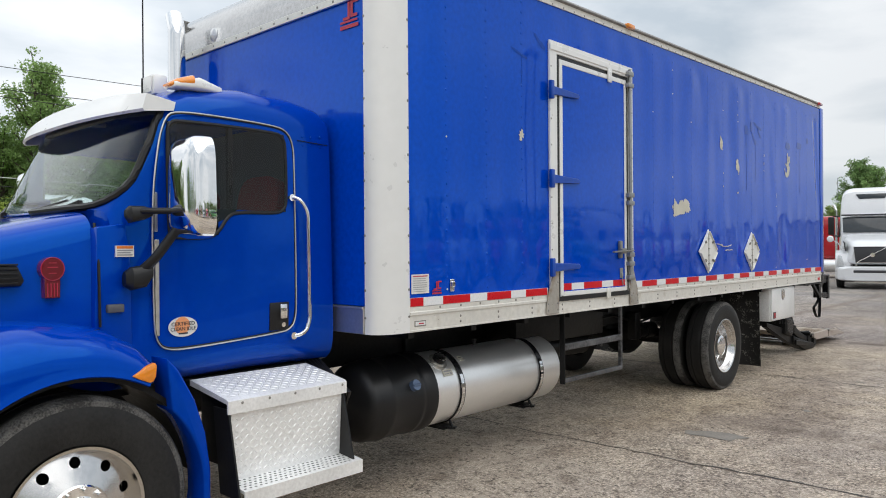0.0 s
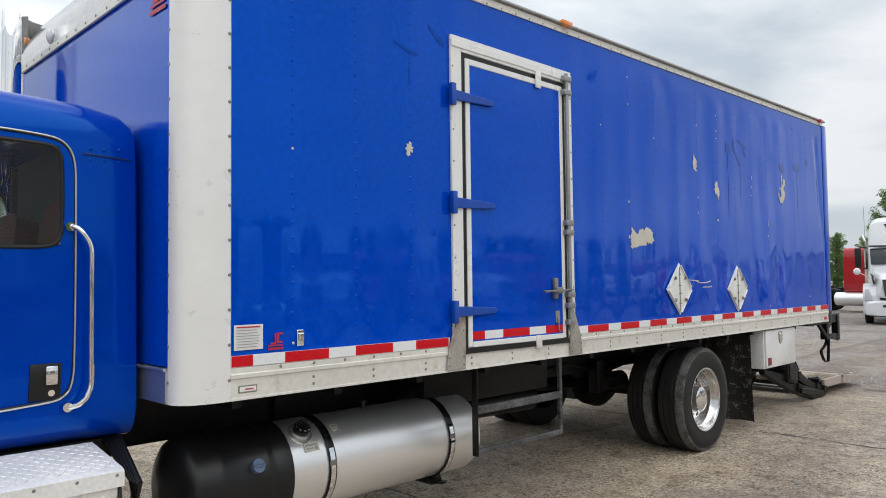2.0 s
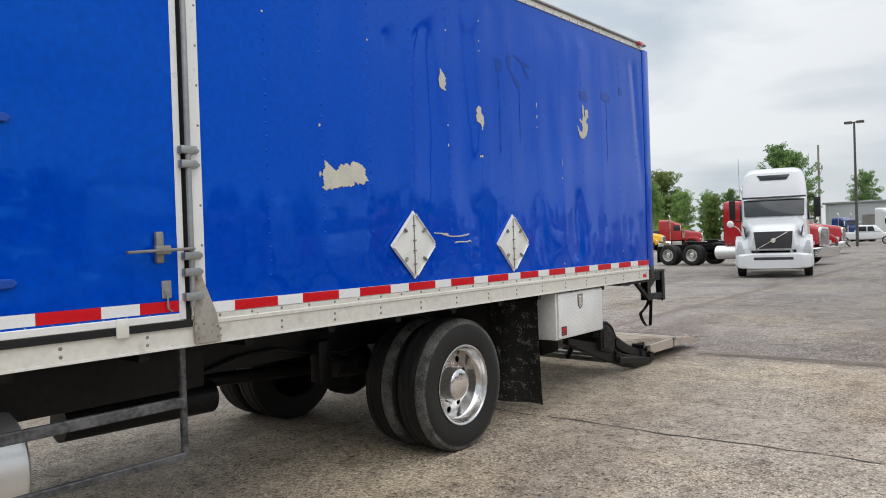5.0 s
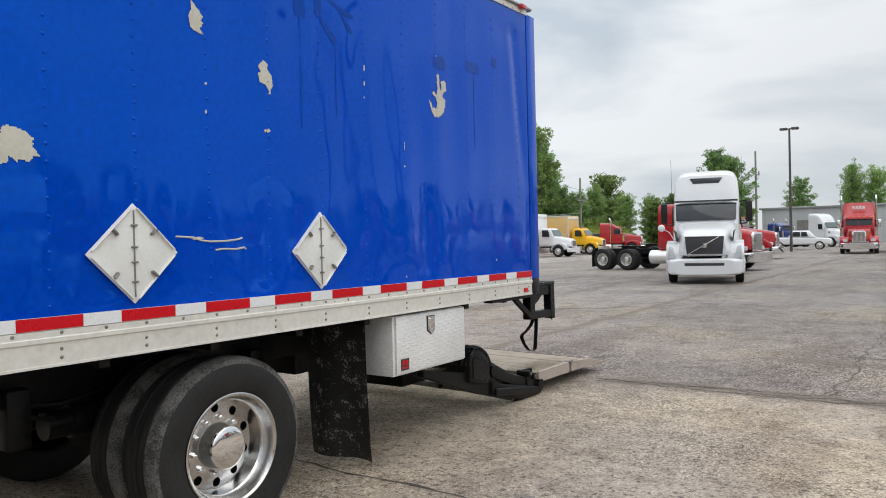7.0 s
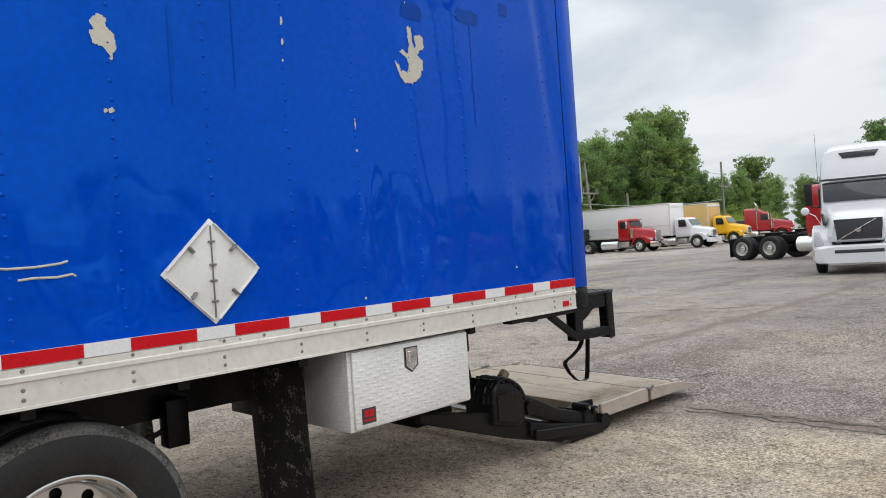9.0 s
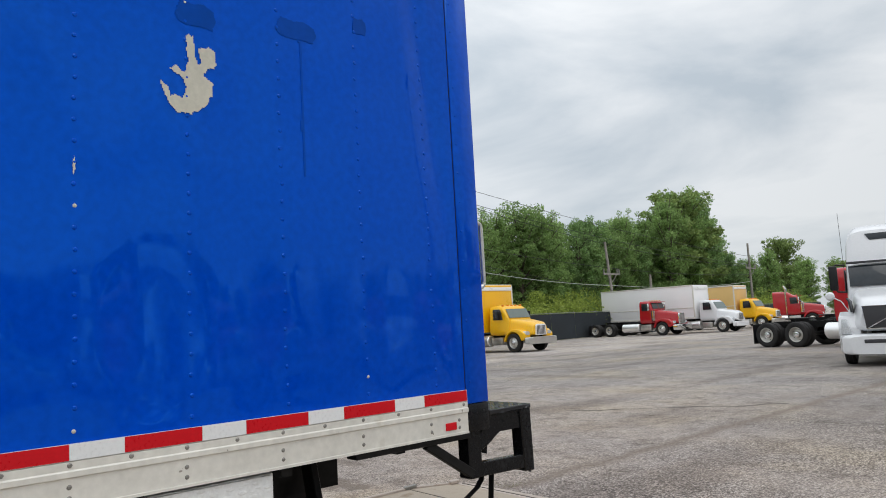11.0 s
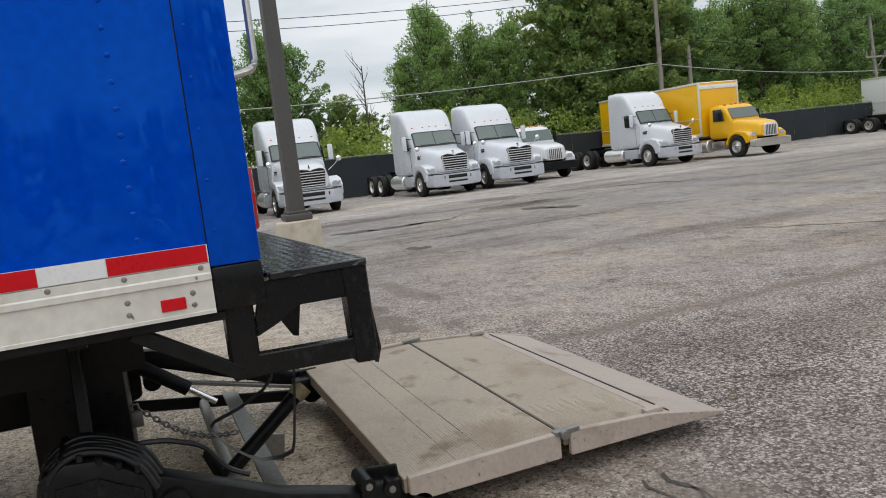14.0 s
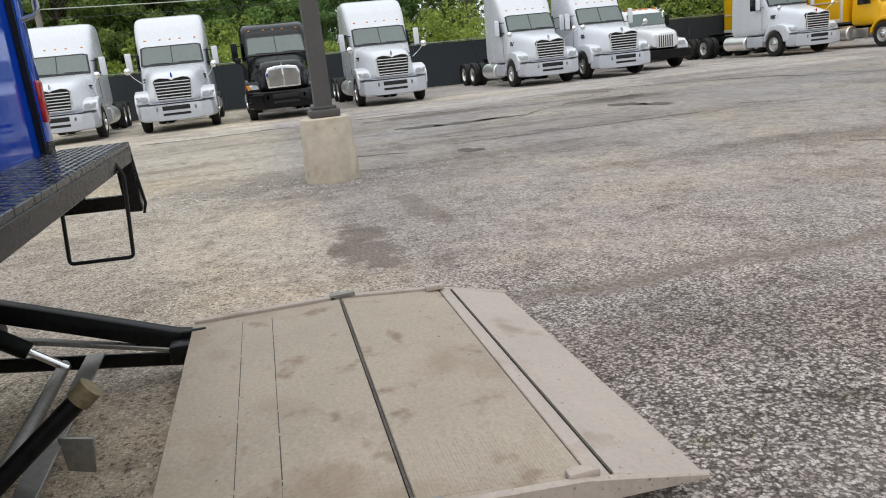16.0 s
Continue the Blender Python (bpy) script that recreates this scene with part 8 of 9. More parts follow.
def long_nose(paint, label, roof=3.1, chrome_bumper=True, mark=False, sleeper=True, group="tractors parked across the yard", stacks=True):
    """A square-nosed conventional tractor."""
    t = thing("semi_tractor", (0, 0, 0), label, "truck", group)
    part("bonnet", loft([(0.30, 0, 0.50, 0.42, 0.9, 1.62, 6), (0.5, 0, 0.62, 0.50, 0.86, 1.72, 6), (1.2, 0, 0.78, 0.64, 0.86, 1.84, 6), (2.1, 0, 0.95, 0.82, 0.9, 1.98, 7)], 44), paint, t, "", 0.7)
    for sx in (1, -1):
        part("wing", prism([(0.40, 0.7), (0.42, 1.0), (0.7, 1.22), (1.2, 1.28), (1.7, 1.16), (1.95, 0.8), (2.0, 0.6)] + arc(1.3, 0.5, 0.58, 10, 170, 12), "x", sx * 0.6, sx * 1.22, 0.06, 3), paint, t, "", 0.6)
        part("headlamp", loft([(0.36, sx * 0.86, 0.15, 0.14, 0.88, 1.06, 4), (0.6, sx * 0.9, 0.16, 0.14, 0.86, 1.08, 4)], 18), LENS, t, "clear headlamp")
        part("side_window", prism([(2.3, 1.9), (2.95, 1.9), (2.95, 2.45), (2.42, 2.45)], "x", sx * 1.045, sx * 1.068, 0.02, 2), DARK_GLASS, t, "dark side window")
        if stacks:
          part("exhaust_pipe", joined(rod((sx * 1.12, 3.25, 1.0), (sx * 1.12, 3.25, roof + 0.25), 0.07, 14), rod((sx * 1.12, 3.25, roof + 0.2), (sx * 1.12, 3.38, roof + 0.5), 0.06, 14)), CHROME, t, "chrome exhaust stack")
        part("air_cleaner", rod((sx * 1.05, 2.0, 1.15), (sx * 1.05, 2.0, 1.9), 0.16, 18), CHROME, t)
        part("cab_step", box(sx * 0.8, sx * 1.15, 2.2, 3.1, 0.45, 0.85, 0.02), ALU, t)
    end = (4.9 if roof > 3.02 else 4.3) if sleeper else 3.15
    secs = [(2.1, 0, 1.0, 0.95, 0.95, 1.98, 8), (2.2, 0, 1.05, 0.98, 0.92, 2.3, 8), (2.32, 0, 1.06, 1.0, 0.9, 2.60, 8), (2.7, 0, 1.06, 1.0, 0.9, 2.68, 8)]
    secs += [(3.1, 0, 1.08, 1.02, 0.9, 2.95, 8), (3.5, 0, 1.1, 1.05, 0.9, roof, 8), (end, 0, 1.1, 1.05, 0.9, roof, 8)] if sleeper else [(end, 0, 1.06, 1.0, 0.9, 2.66, 8)]
    part("cab", loft(secs, 44), paint, t, "", 0.6)
    part("windscreen", turned(prism([(-0.86, 0), (0.86, 0), (0.84, 0.48), (-0.84, 0.48)], "y", -0.012, 0.012, 0.01, 1), pose(0, 2.085, 2.05, -18)), DARK_GLASS, t, "dark split windscreen")
    part("screen_post", turned(box(-0.015, 0.015, -0.02, 0, 0, 0.48), pose(0, 2.085, 2.05, -18)), paint, t)
    part("sun_visor", bar((-0.95, 2.12, 2.58), (0.95, 2.12, 2.58), 0.2, 0.03), paint, t)
    for x in (-0.75, -0.35, 0, 0.35, 0.75):
        part("roof_lamp", box(x - 0.05, x + 0.05, 2.34, 2.44, 2.62, 2.69, 0.012), AMBER, t, "amber roof lamp")
    shell_bm = prism([(-0.46, 0.82), (0.46, 0.82), (0.44, 1.55), (0.3, 1.64), (-0.3, 1.64), (-0.44, 1.55)], "y", 0.22, 0.34, 0.02, 2)
    gr = part("grille", shell_bm, CHROME, t, "chrome radiator shell with upright bars")
    part("grille_core", prism([(-0.38, 0.88), (0.38, 0.88), (0.36, 1.5), (0.25, 1.56), (-0.25, 1.56), (-0.36, 1.5)], "y", 0.21, 0.23), STEEL_DARK, gr)
    for k in range(9):
        x = -0.32 + 0.08 * k
        part("grille_bar", bar((x, 0.205, 0.9), (x, 0.205, 1.5), 0.02, 0.02, 0.004), CHROME, gr)
    part("bumper", loft([(0.0, 0, 1.0, 1.0, 0.38, 0.78, 8), (0.06, 0, 1.18, 1.18, 0.36, 0.80, 8), (0.32, 0, 1.23, 1.23, 0.36, 0.80, 8)], 40), CHROME if chrome_bumper else paint, t, "", 0.7)
    mirrors(t, 1.2, 2.2, 1.9, 2.45, CHROME if chrome_bumper else BLACK)
    if mark:
        part("roof_mark", joined(*[box(-0.42 + 0.22 * k, -0.26 + 0.22 * k, 3.08, 3.10, roof - 0.42, roof - 0.28) for k in range(4)], box(-0.4, 0.4, 3.06, 3.09, roof - 0.48, roof - 0.45)), STICKER, t, "white mark over the cab")
    running_gear(t, 1.3, (5.9, 7.2), False, 1.2, (3.2, 4.7), 7.9)
    part("fifth_wheel", joined(prism([(-0.45, 6.1), (0.45, 6.1), (0.5, 6.6), (0.15, 7.0), (-0.15, 7.0), (-0.5, 6.6)], "z", 1.08, 1.14, 0.01, 1), box(-0.4, 0.4, 6.3, 6.6, 1.0, 1.08)), BLACK, t)
    for piece in (box(-1.24, -0.65, 7.78, 7.80, 0.15, 0.95), box(0.65, 1.24, 7.78, 7.80, 0.15, 0.95)):
        part("mud_flap", piece, PLASTIC, t)
    return t


def round_sleeper(label):
    """A tall white sleeper tractor with a raked grille that carries a bright diagonal bar."""
    t = thing("semi_tractor", (0, 0, 0), label, "truck")
    part("bonnet", loft([(0.20, 0, 0.72, 0.58, 0.98, 1.52, 5), (0.34, 0, 0.86, 0.68, 0.90, 1.66, 5), (0.9, 0, 1.02, 0.78, 0.9, 1.84, 5), (1.9, 0, 1.12, 0.95, 0.95, 2.04, 6)], 52), WHITE_P, t, "", 0.7)
    for sx in (1, -1):
        part("wing", prism([(0.36, 0.6), (0.34, 1.0), (0.5, 1.3), (0.9, 1.42), (1.5, 1.36), (1.85, 1.0), (1.92, 0.62)] + arc(1.28, 0.5, 0.58, 10, 172, 12), "x", sx * 0.70, sx * 1.225, 0.05, 3), WHITE_P, t, "", 0.6)
        part("headlamp", prism([(sx * 0.90, 0.82), (sx * 1.17, 0.84), (sx * 1.13, 1.24), (sx * 1.02, 1.22)], "y", 0.26, 0.5, 0.03, 2), LENS, t, "tall clear headlamp")
        part("hood_slot", prism([(sx * 0.86, 1.40), (sx * 0.90, 1.40), (sx * 0.94, 1.68), (sx * 0.98, 1.78), (sx * 0.90, 1.70)], "y", 0.36, 0.9), INK, t)
        part("side_window", prism([(2.16, 1.95), (2.85, 1.95), (2.88, 2.6), (2.35, 2.6)], "x", sx * 1.14, sx * 1.165, 0.02, 2), DARK_GLASS, t, "dark side window")
        part("cab_step", box(sx * 0.85, sx * 1.2, 2.0, 3.0, 0.42, 0.86, 0.03), WHITE_P, t)
    part("cab", loft([(1.86, 0, 1.12, 1.04, 1.0, 2.04, 7), (2.05, 0, 1.15, 1.06, 0.95, 2.42, 7), (2.25, 0, 1.16, 1.08, 0.9, 2.76, 7), (2.34, 0, 1.17, 1.09, 0.9, 2.84, 7), (2.44, 0, 1.18, 1.08, 0.9, 3.22, 7), (2.62, 0, 1.2, 1.07, 0.9, 3.70, 7), (3.0, 0, 1.2, 1.06, 0.9, 3.88, 7), (4.8, 0, 1.2, 1.08, 0.9, 3.95, 8)], 56), WHITE_P, t, "", 0.5)
    part("roof_window", turned(prism([(-0.44, 0), (0.44, 0), (0.56, 0.20), (-0.56, 0.20)], "y", -0.02, 0.02, 0.015, 2), pose(0, 2.505, 3.42, -20)), DARK_GLASS, t, "narrow dark sky window")
    part("windscreen", turned(prism([(-0.99, 0.0), (0.99, 0.0), (1.02, 0.66), (-1.02, 0.66)], "y", -0.014, 0.014, 0.012, 2), pose(0, 1.835, 2.10, -27)), DARK_GLASS, t, "wide dark windscreen")
    part("sun_visor", bar((-1.06, 2.15, 2.78), (1.06, 2.15, 2.78), 0.16, 0.06), INK, t, "dark sun visor")
    for piece in (bar((-0.85, 1.90, 2.13), (-0.2, 1.90, 2.15), 0.015, 0.015), bar((0.1, 1.90, 2.15), (0.75, 1.90, 2.13), 0.015, 0.015)):
        part("wiper", piece, PLASTIC, t)
    gr = part("grille", prism([(-0.62, 1.56), (0.62, 1.56), (0.56, 0.96), (-0.56, 0.96)], "y", 0.16, 0.36, 0.03, 2), INK, t, "black mesh grille with a chrome diagonal")
    part("grille_rim", tube([(-0.61, 0.155, 1.55), (0.61, 0.155, 1.55), (0.55, 0.155, 0.97), (-0.55, 0.155, 0.97)], 0.018, 6, True), CHROME, gr)
    part("diagonal_bar", bar((-0.50, 0.145, 0.98), (0.46, 0.145, 1.53), 0.04, 0.02), CHROME, gr)
    part("round_emblem", rod((0, 0.13, 1.25), (0, 0.16, 1.25), 0.08, 20), CHROME, gr)
    bump = part("bumper", loft([(0.0, 0, 0.95, 0.97, 0.32, 0.78, 7), (0.08, 0, 1.14, 1.14, 0.30, 0.82, 7), (0.5, 0, 1.24, 1.24, 0.30, 0.84, 7)], 48), WHITE_P, t, "white bumper with a dark slot", 0.7)
    part("air_slot", box(-0.62, 0.62, -0.012, 0.05, 0.60, 0.70, 0.02), INK, bump)
    for sx in (1, -1):
        m = part("mirror", box(sx * 1.30, sx * 1.52, 1.92, 2.04, 2.02, 2.72, 0.04, 3), PLASTIC, t, "black mirror")
        part("mirror_frame", tube(rounded([(sx * 1.1, 2.1, 2.72), (sx * 1.35, 2.0, 2.75), (sx * 1.35, 2.0, 1.98), (sx * 1.12, 2.1, 1.96)], 0.05), 0.025, 8), PLASTIC, m)
    part("spot_mirror", joined(turned(lathe((0, 0, 0), [(0, 0.0005), (0.01, 0.08), (0.05, 0.12), (0.09, 0.0005)], 16, 1, "y"), pose(-1.40, 0.7, 1.85)), tube([(-1.40, 0.76, 1.85), (-1.15, 0.9, 1.7), (-0.95, 0.9, 1.35)], 0.014, 6)), WHITE_P, t)
    part("antenna", rod((-1.18, 2.6, 2.6), (-1.20, 2.6, 4.3), 0.006, 5), PLASTIC, t)
    part("antenna", rod((1.18, 2.6, 2.6), (1.20, 2.6, 4.3), 0.006, 5), PLASTIC, t)
    running_gear(t, 1.28, (6.5, 7.8), False, 1.21, (3.2, 4.8), 8.4)
    return t


def small_box_truck(cab_paint, box_paint, label, length=7.0, corner=WHITE_RAIL, group="trucks parked along the fence", body=True):
    """A medium cab with a tall van body."""
    t = thing("box_truck", (0, 0, 0), label, "truck", group)
    part("bonnet", loft([(0.22, 0, 0.62, 0.50, 0.9, 1.42, 5), (0.40, 0, 0.80, 0.62, 0.84, 1.56, 5), (1.0, 0, 0.92, 0.74, 0.86, 1.68, 6), (1.6, 0, 0.98, 0.86, 0.9, 1.78, 7)], 44), cab_paint, t, "", 0.7)
    for sx in (1, -1):
        part("wing", prism([(0.36, 0.66), (0.36, 0.95), (0.6, 1.16), (1.1, 1.24), (1.55, 1.1), (1.78, 0.75), (1.8, 0.55)] + arc(1.15, 0.5, 0.57, 8, 170, 12), "x", sx * 0.65, sx * 1.18, 0.06, 3), cab_paint, t, "", 0.6)
        part("headlamp", loft([(0.34, sx * 0.88, 0.16, 0.14, 0.9, 1.08, 4), (0.56, sx * 0.96, 0.17, 0.14, 0.88, 1.1, 4)], 18), LENS, t, "clear headlamp")
        part("side_window", prism([(1.95, 1.75), (2.65, 1.75), (2.65, 2.32), (2.1, 2.32)], "x", sx * 1.0, sx * 1.025, 0.02, 2), DARK_GLASS, t, "dark side window")
        part("cab_step", box(sx * 0.8, sx * 1.1, 1.95, 2.75, 0.42, 0.8, 0.02), ALU, t)
        if not body:
            continue
        part("corner_post", box(sx * 1.20, sx * 1.30, 3.2, 3.3, 1.1, 3.7, 0.03), corner, t, "white corner post")
        part("bottom_rail", box(sx * 1.26, sx * 1.31, 3.25, 3.25 + length, 1.1, 1.25, 0.01), corner, t)
        part("top_rail", box(sx * 1.26, sx * 1.31, 3.25, 3.25 + length, 3.66, 3.76, 0.01), corner, t)
        part("rub_rail", box(sx * 1.285, sx * 1.31, 3.3, 3.2 + length, 1.95, 2.0, 0.005, 1), corner, t)
    part("cab", loft([(1.58, 0, 0.98, 0.9, 0.9, 1.78, 8), (1.7, 0, 1.0, 0.92, 0.9, 2.0, 8), (1.9, 0, 1.01, 0.94, 0.88, 2.34, 8), (2.05, 0, 1.02, 0.95, 0.88, 2.48, 7), (2.5, 0, 1.02, 0.95, 0.88, 2.56, 7), (2.95, 0, 1.0, 0.93, 0.88, 2.5, 7)], 44), cab_paint, t, "", 0.6)
    part("windscreen", turned(prism([(-0.85, 0), (0.85, 0), (0.82, 0.58), (-0.82, 0.58)], "y", -0.012, 0.012, 0.01, 1), pose(0, 1.568, 1.83, -31)), SCREEN, t, "grey windscreen")
    for x in (-0.7, -0.3, 0, 0.3, 0.7):
        part("roof_lamp", box(x - 0.05, x + 0.05, 2.1, 2.24, 2.48, 2.56, 0.012), AMBER, t, "amber roof lamp")
    gr = part("grille", prism([(-0.42, 0.86), (0.42, 0.86), (0.40, 1.36), (0.28, 1.44), (-0.28, 1.44), (-0.40, 1.36)], "y", 0.14, 0.3, 0.02, 2), GRILLE_BAR, t, "bright grille")
    for k in range(7):
        part("grille_bar", box(-0.35 + 0.1 * k, -0.30 + 0.1 * k, 0.13, 0.16, 0.9, 1.36), INK, gr)
    part("bumper", loft([(0.0, 0, 0.95, 0.95, 0.42, 0.76, 8), (0.05, 0, 1.12, 1.12, 0.40, 0.78, 8), (0.3, 0, 1.18, 1.18, 0.40, 0.78, 8)], 40), ALU if cab_paint is YELLOW_P else (cab_paint if body else BLACK), t, "", 0.7)
    mirrors(t, 1.12, 1.95, 1.75, 2.2, BLACK)
    if body:
      part("van_body", box(-1.28, 1.28, 3.22, 3.25 + length, 1.1, 3.72, 0.02), box_paint, t, "tall van body")
    if body:
      part("roof_nose", prism([(3.18, 3.4), (3.22, 3.62), (3.4, 3.76), (3.6, 3.76), (3.6, 3.4)], "x", -1.26, 1.26, 0.02, 2), WHITE_POST, t)
    running_gear(t, 1.15, (3.0 + length * 0.72,), False, 1.15, (2.9, 4.2), 3.1 + length)
    part("lettering_bars", joined(*[box(1.025, 1.03, 2.0, 2.5 - 0.1 * (k % 2), 1.25 + 0.09 * k, 1.30 + 0.09 * k) for k in range(3)]), INK, t)
    return t


def put(ob, x, y, yaw):
    ob.matrix_basis = pose(x, y, 0, 0, 0, yaw)


FACE_X = 90
mack = aero_sleeper(SILVER_P, "white aerodynamic sleeper tractor with a grey bumper, parked before the fence")
put(mack, -27.3, 17.87, FACE_X)
for x, y, yaw in ((-28.2, 24.1, 90), (-27.86, 26.95, 90), (-28.1, 35.9, 90), (-26.7, 10.7, 90), (-26.85, 7.15, 91)):
    copy_thing(mack, pose(x, y, 0, 0, 0, yaw))
blackt = aero_sleeper(BLACK_P, "black sleeper tractor with a chrome grille, parked before a dark fence", BLACK_P, INK, CHROME, 3.2)
put(blackt, -26.5, 14.1, 90)
whiteb = small_box_truck(WHITE_P, WHITE_P, "white medium truck with a bare chassis, parked before the fence", 3.6, body=False)
put(whiteb, -29.7, 29.9, 90)
yel = small_box_truck(YELLOW_P, YELLOW_P, "bright yellow box truck with a white roof edge", 8.0)
put(yel, -25.95, 39.2, 90)
wbox = small_box_truck(WHITE_P, WHITE_BODY, "white box truck parked far along the fence", 8.4)
put(wbox, -26.7, 63.6, 92)
peach = small_box_truck(YELLOW_P, PEACH_P, "yellow-cabbed truck with a faded peach van body", 6.6)
put(peach, -27.2, 71.4, 92)
redday = long_nose(RED_P, "red day-cab tractor parked before white van bodies", 2.9, True, False, False, stacks=False)
put(redday, -29.4, 59.8, 92)
volvo = round_sleeper("tall white sleeper tractor facing the camera in the open yard")
put(volvo, -6.72, 29.4, 13)
volvo.scale = (0.96, 1, 0.98)
reds = long_nose(RED_P, "red sleeper tractor with a chrome bumper, parked side-on in the yard", 3.0)
put(reds, -6.9, 39.1, 79)
copy_thing(reds, pose(-8.8, 49.2, 0, 0, 0, 90))
copy_thing(reds, pose(-8.95, 54.9, 0, 0, 0, 90))
copy_thing(reds, pose(-25.4, 77.0, 0, 0, 0, 110))
redm = long_nose(RED_P, "red high-roofed tractor with a white mark over the cab", 3.75, True, True)
put(redm, -5.7, 64.8, 5)
yel2 = small_box_truck(YELLOW_P, YELLOW_P, "yellow truck parked beside a red tractor", 6.0)
put(yel2, -2.7, 67.0, 4)
wfar = aero_sleeper(WHITE_P, "white sleeper tractor before a grey warehouse")
put(wfar, -9.5, 96.0, 60)
for x, y in ((-20.0, 105.0), (-15.5, 105.5)):
    n = long_nose(NAVY_P, "dark blue tractor before a grey warehouse", 3.0, True, False)
    put(n, x, y, 60)


def pickup(label):
    t = thing("pickup_truck", (0, 0, 0), label, "pickup")
    part("body", loft([(0.0, 0, 0.8, 0.75, 0.5, 0.95, 6), (0.12, 0, 0.95, 0.88, 0.45, 1.05, 6), (1.4, 0, 0.98, 0.9, 0.45, 1.15, 7), (5.6, 0, 0.98, 0.95, 0.45, 1.2, 8)], 40), WHITE_P, t, "", 0.6)
    part("cab", loft([(1.3, 0, 0.92, 0.85, 1.1, 1.16, 6), (1.9, 0, 0.92, 0.72, 1.1, 1.82, 6), (3.3, 0, 0.92, 0.74, 1.1, 1.84, 6), (3.7, 0, 0.92, 0.78, 1.1, 1.2, 6)], 40), WHITE_P, t, "", 0.6)
    for sx in (1, -1):
        part("side_window", prism([(1.95, 1.25), (2.55, 1.25), (2.55, 1.7), (2.1, 1.7)], "x", sx * 0.80, sx * 0.9, 0.01), DARK_GLASS, t)
        part("side_window", prism([(2.65, 1.25), (3.35, 1.25), (3.25, 1.7), (2.65, 1.7)], "x", sx * 0.80, sx * 0.9, 0.01), DARK_GLASS, t)
        for y in (1.0, 4.5):
            big_wheel(t, (sx * 0.98, y, 0.38), sx, 0.38, False, False, "wheel", ALU)
    return t


pick = pickup("white crew-cab pickup parked far across the yard")
put(pick, -9.7, 83.9, 95)

# trucks on the far side of the lane, seen in the paint and in the mirrors
row = [(reds, -44), (mack, -40), (reds, -36), (reds, -31.6), (mack, -27), (reds, -22.6), (reds, -18.2), (reds, -14), (mack, -9.6), (None, -5.2), (reds, -0.8), (mack, 3.4), (reds, 7.6), (None, 12.0), (mack, 16.4), (reds, 20.6), (mack, 25.0), (reds, 29.4), (None, 34), (mack, 38.6), (reds, 43), (mack, 48)]
greent = long_nose(GREEN_P, "green sleeper tractor parked across the lane", 3.0)
put(greent, 13.0, -5.2, -90)
for src, y in row:
    if src is None:
        if y > 0:
            copy_thing(greent, pose(13.0, y, 0, 0, 0, -90))
    else:
        copy_thing(src, pose(13.0, y, 0, 0, 0, -90))


# ---- fence, poles, warehouse ----
fence = thing("fence", (-37.5, 25, 0), "dark mesh privacy fence with steel posts", "fence")
rnd = random.Random(11)
for k in range(46):
    y = -30 + 3.0 * k
    bm = bmesh.new()
    bmesh.ops.create_grid(bm, x_segments=10, y_segments=6, size=0.5)
    for v in bm.verts:
        v.co = Vector((-37.5 + 0.05 * noise.noise(Vector((y + v.co.x * 4, v.co.y * 3, 2))), y + 1.5 + v.co.x * 2.99, 1.06 + v.co.y * 2.0 + 0.03 * noise.noise(Vector((y * 1.3 + v.co.x * 2, 0, 0)))))
    bmesh.ops.solidify(bm, geom=bm.faces[:], thickness=0.01)
    part("mesh_panel", bm, FENCE_MESH, fence)
    part("post", rod((-37.57, y, 0), (-37.57, y, 2.2), 0.035, 8), GALV, fence)
part("top_rail", rod((-37.57, -30, 2.12), (-37.57, 108, 2.12), 0.022, 6), GALV, fence)


def light_pole(x, y, h, label, base=True):
    t = thing("light_pole", (x, y, 0), label, "lamp post")
    if base:
        part("base", lathe((x, y, 0), [(0.0, 0.345), (0.03, 0.35), (0.76, 0.325), (0.80, 0.315), (0.815, 0.28), (0.815, 0.0005)], 40, 1, "z"), POST_CONC, t, "round cast concrete base, chipped")
        z = 0.815
        part("base_plate", joined(box(x - 0.19, x + 0.19, y - 0.19, y + 0.19, z, z + 0.10, 0.02), box(x - 0.15, x + 0.15, y - 0.15, y + 0.15, z + 0.1, z + 0.14, 0.01)), POLE_STEEL, t)
    else:
        z = 0.0
    part("pole", turned(rod((0, 0, z), (0, 0, h), 0.155, 4, 0.10), pose(x, y, 0, 0, 0, 45)), POLE_STEEL, t, "square tapered brown steel pole")
    for sx in (1, -1):
        part("lamp_head", joined(box(x + sx * 0.16, x + sx * 0.75, y - 0.22, y + 0.22, h - 0.10, h + 0.10, 0.04), rod((x, y, h), (x + sx * 0.2, y, h), 0.05, 10)), POLE_STEEL, t, "dark box lamp head")
        part("lens", box(x + sx * 0.22, x + sx * 0.70, y - 0.18, y + 0.18, h - 0.115, h - 0.10), LENS, t)


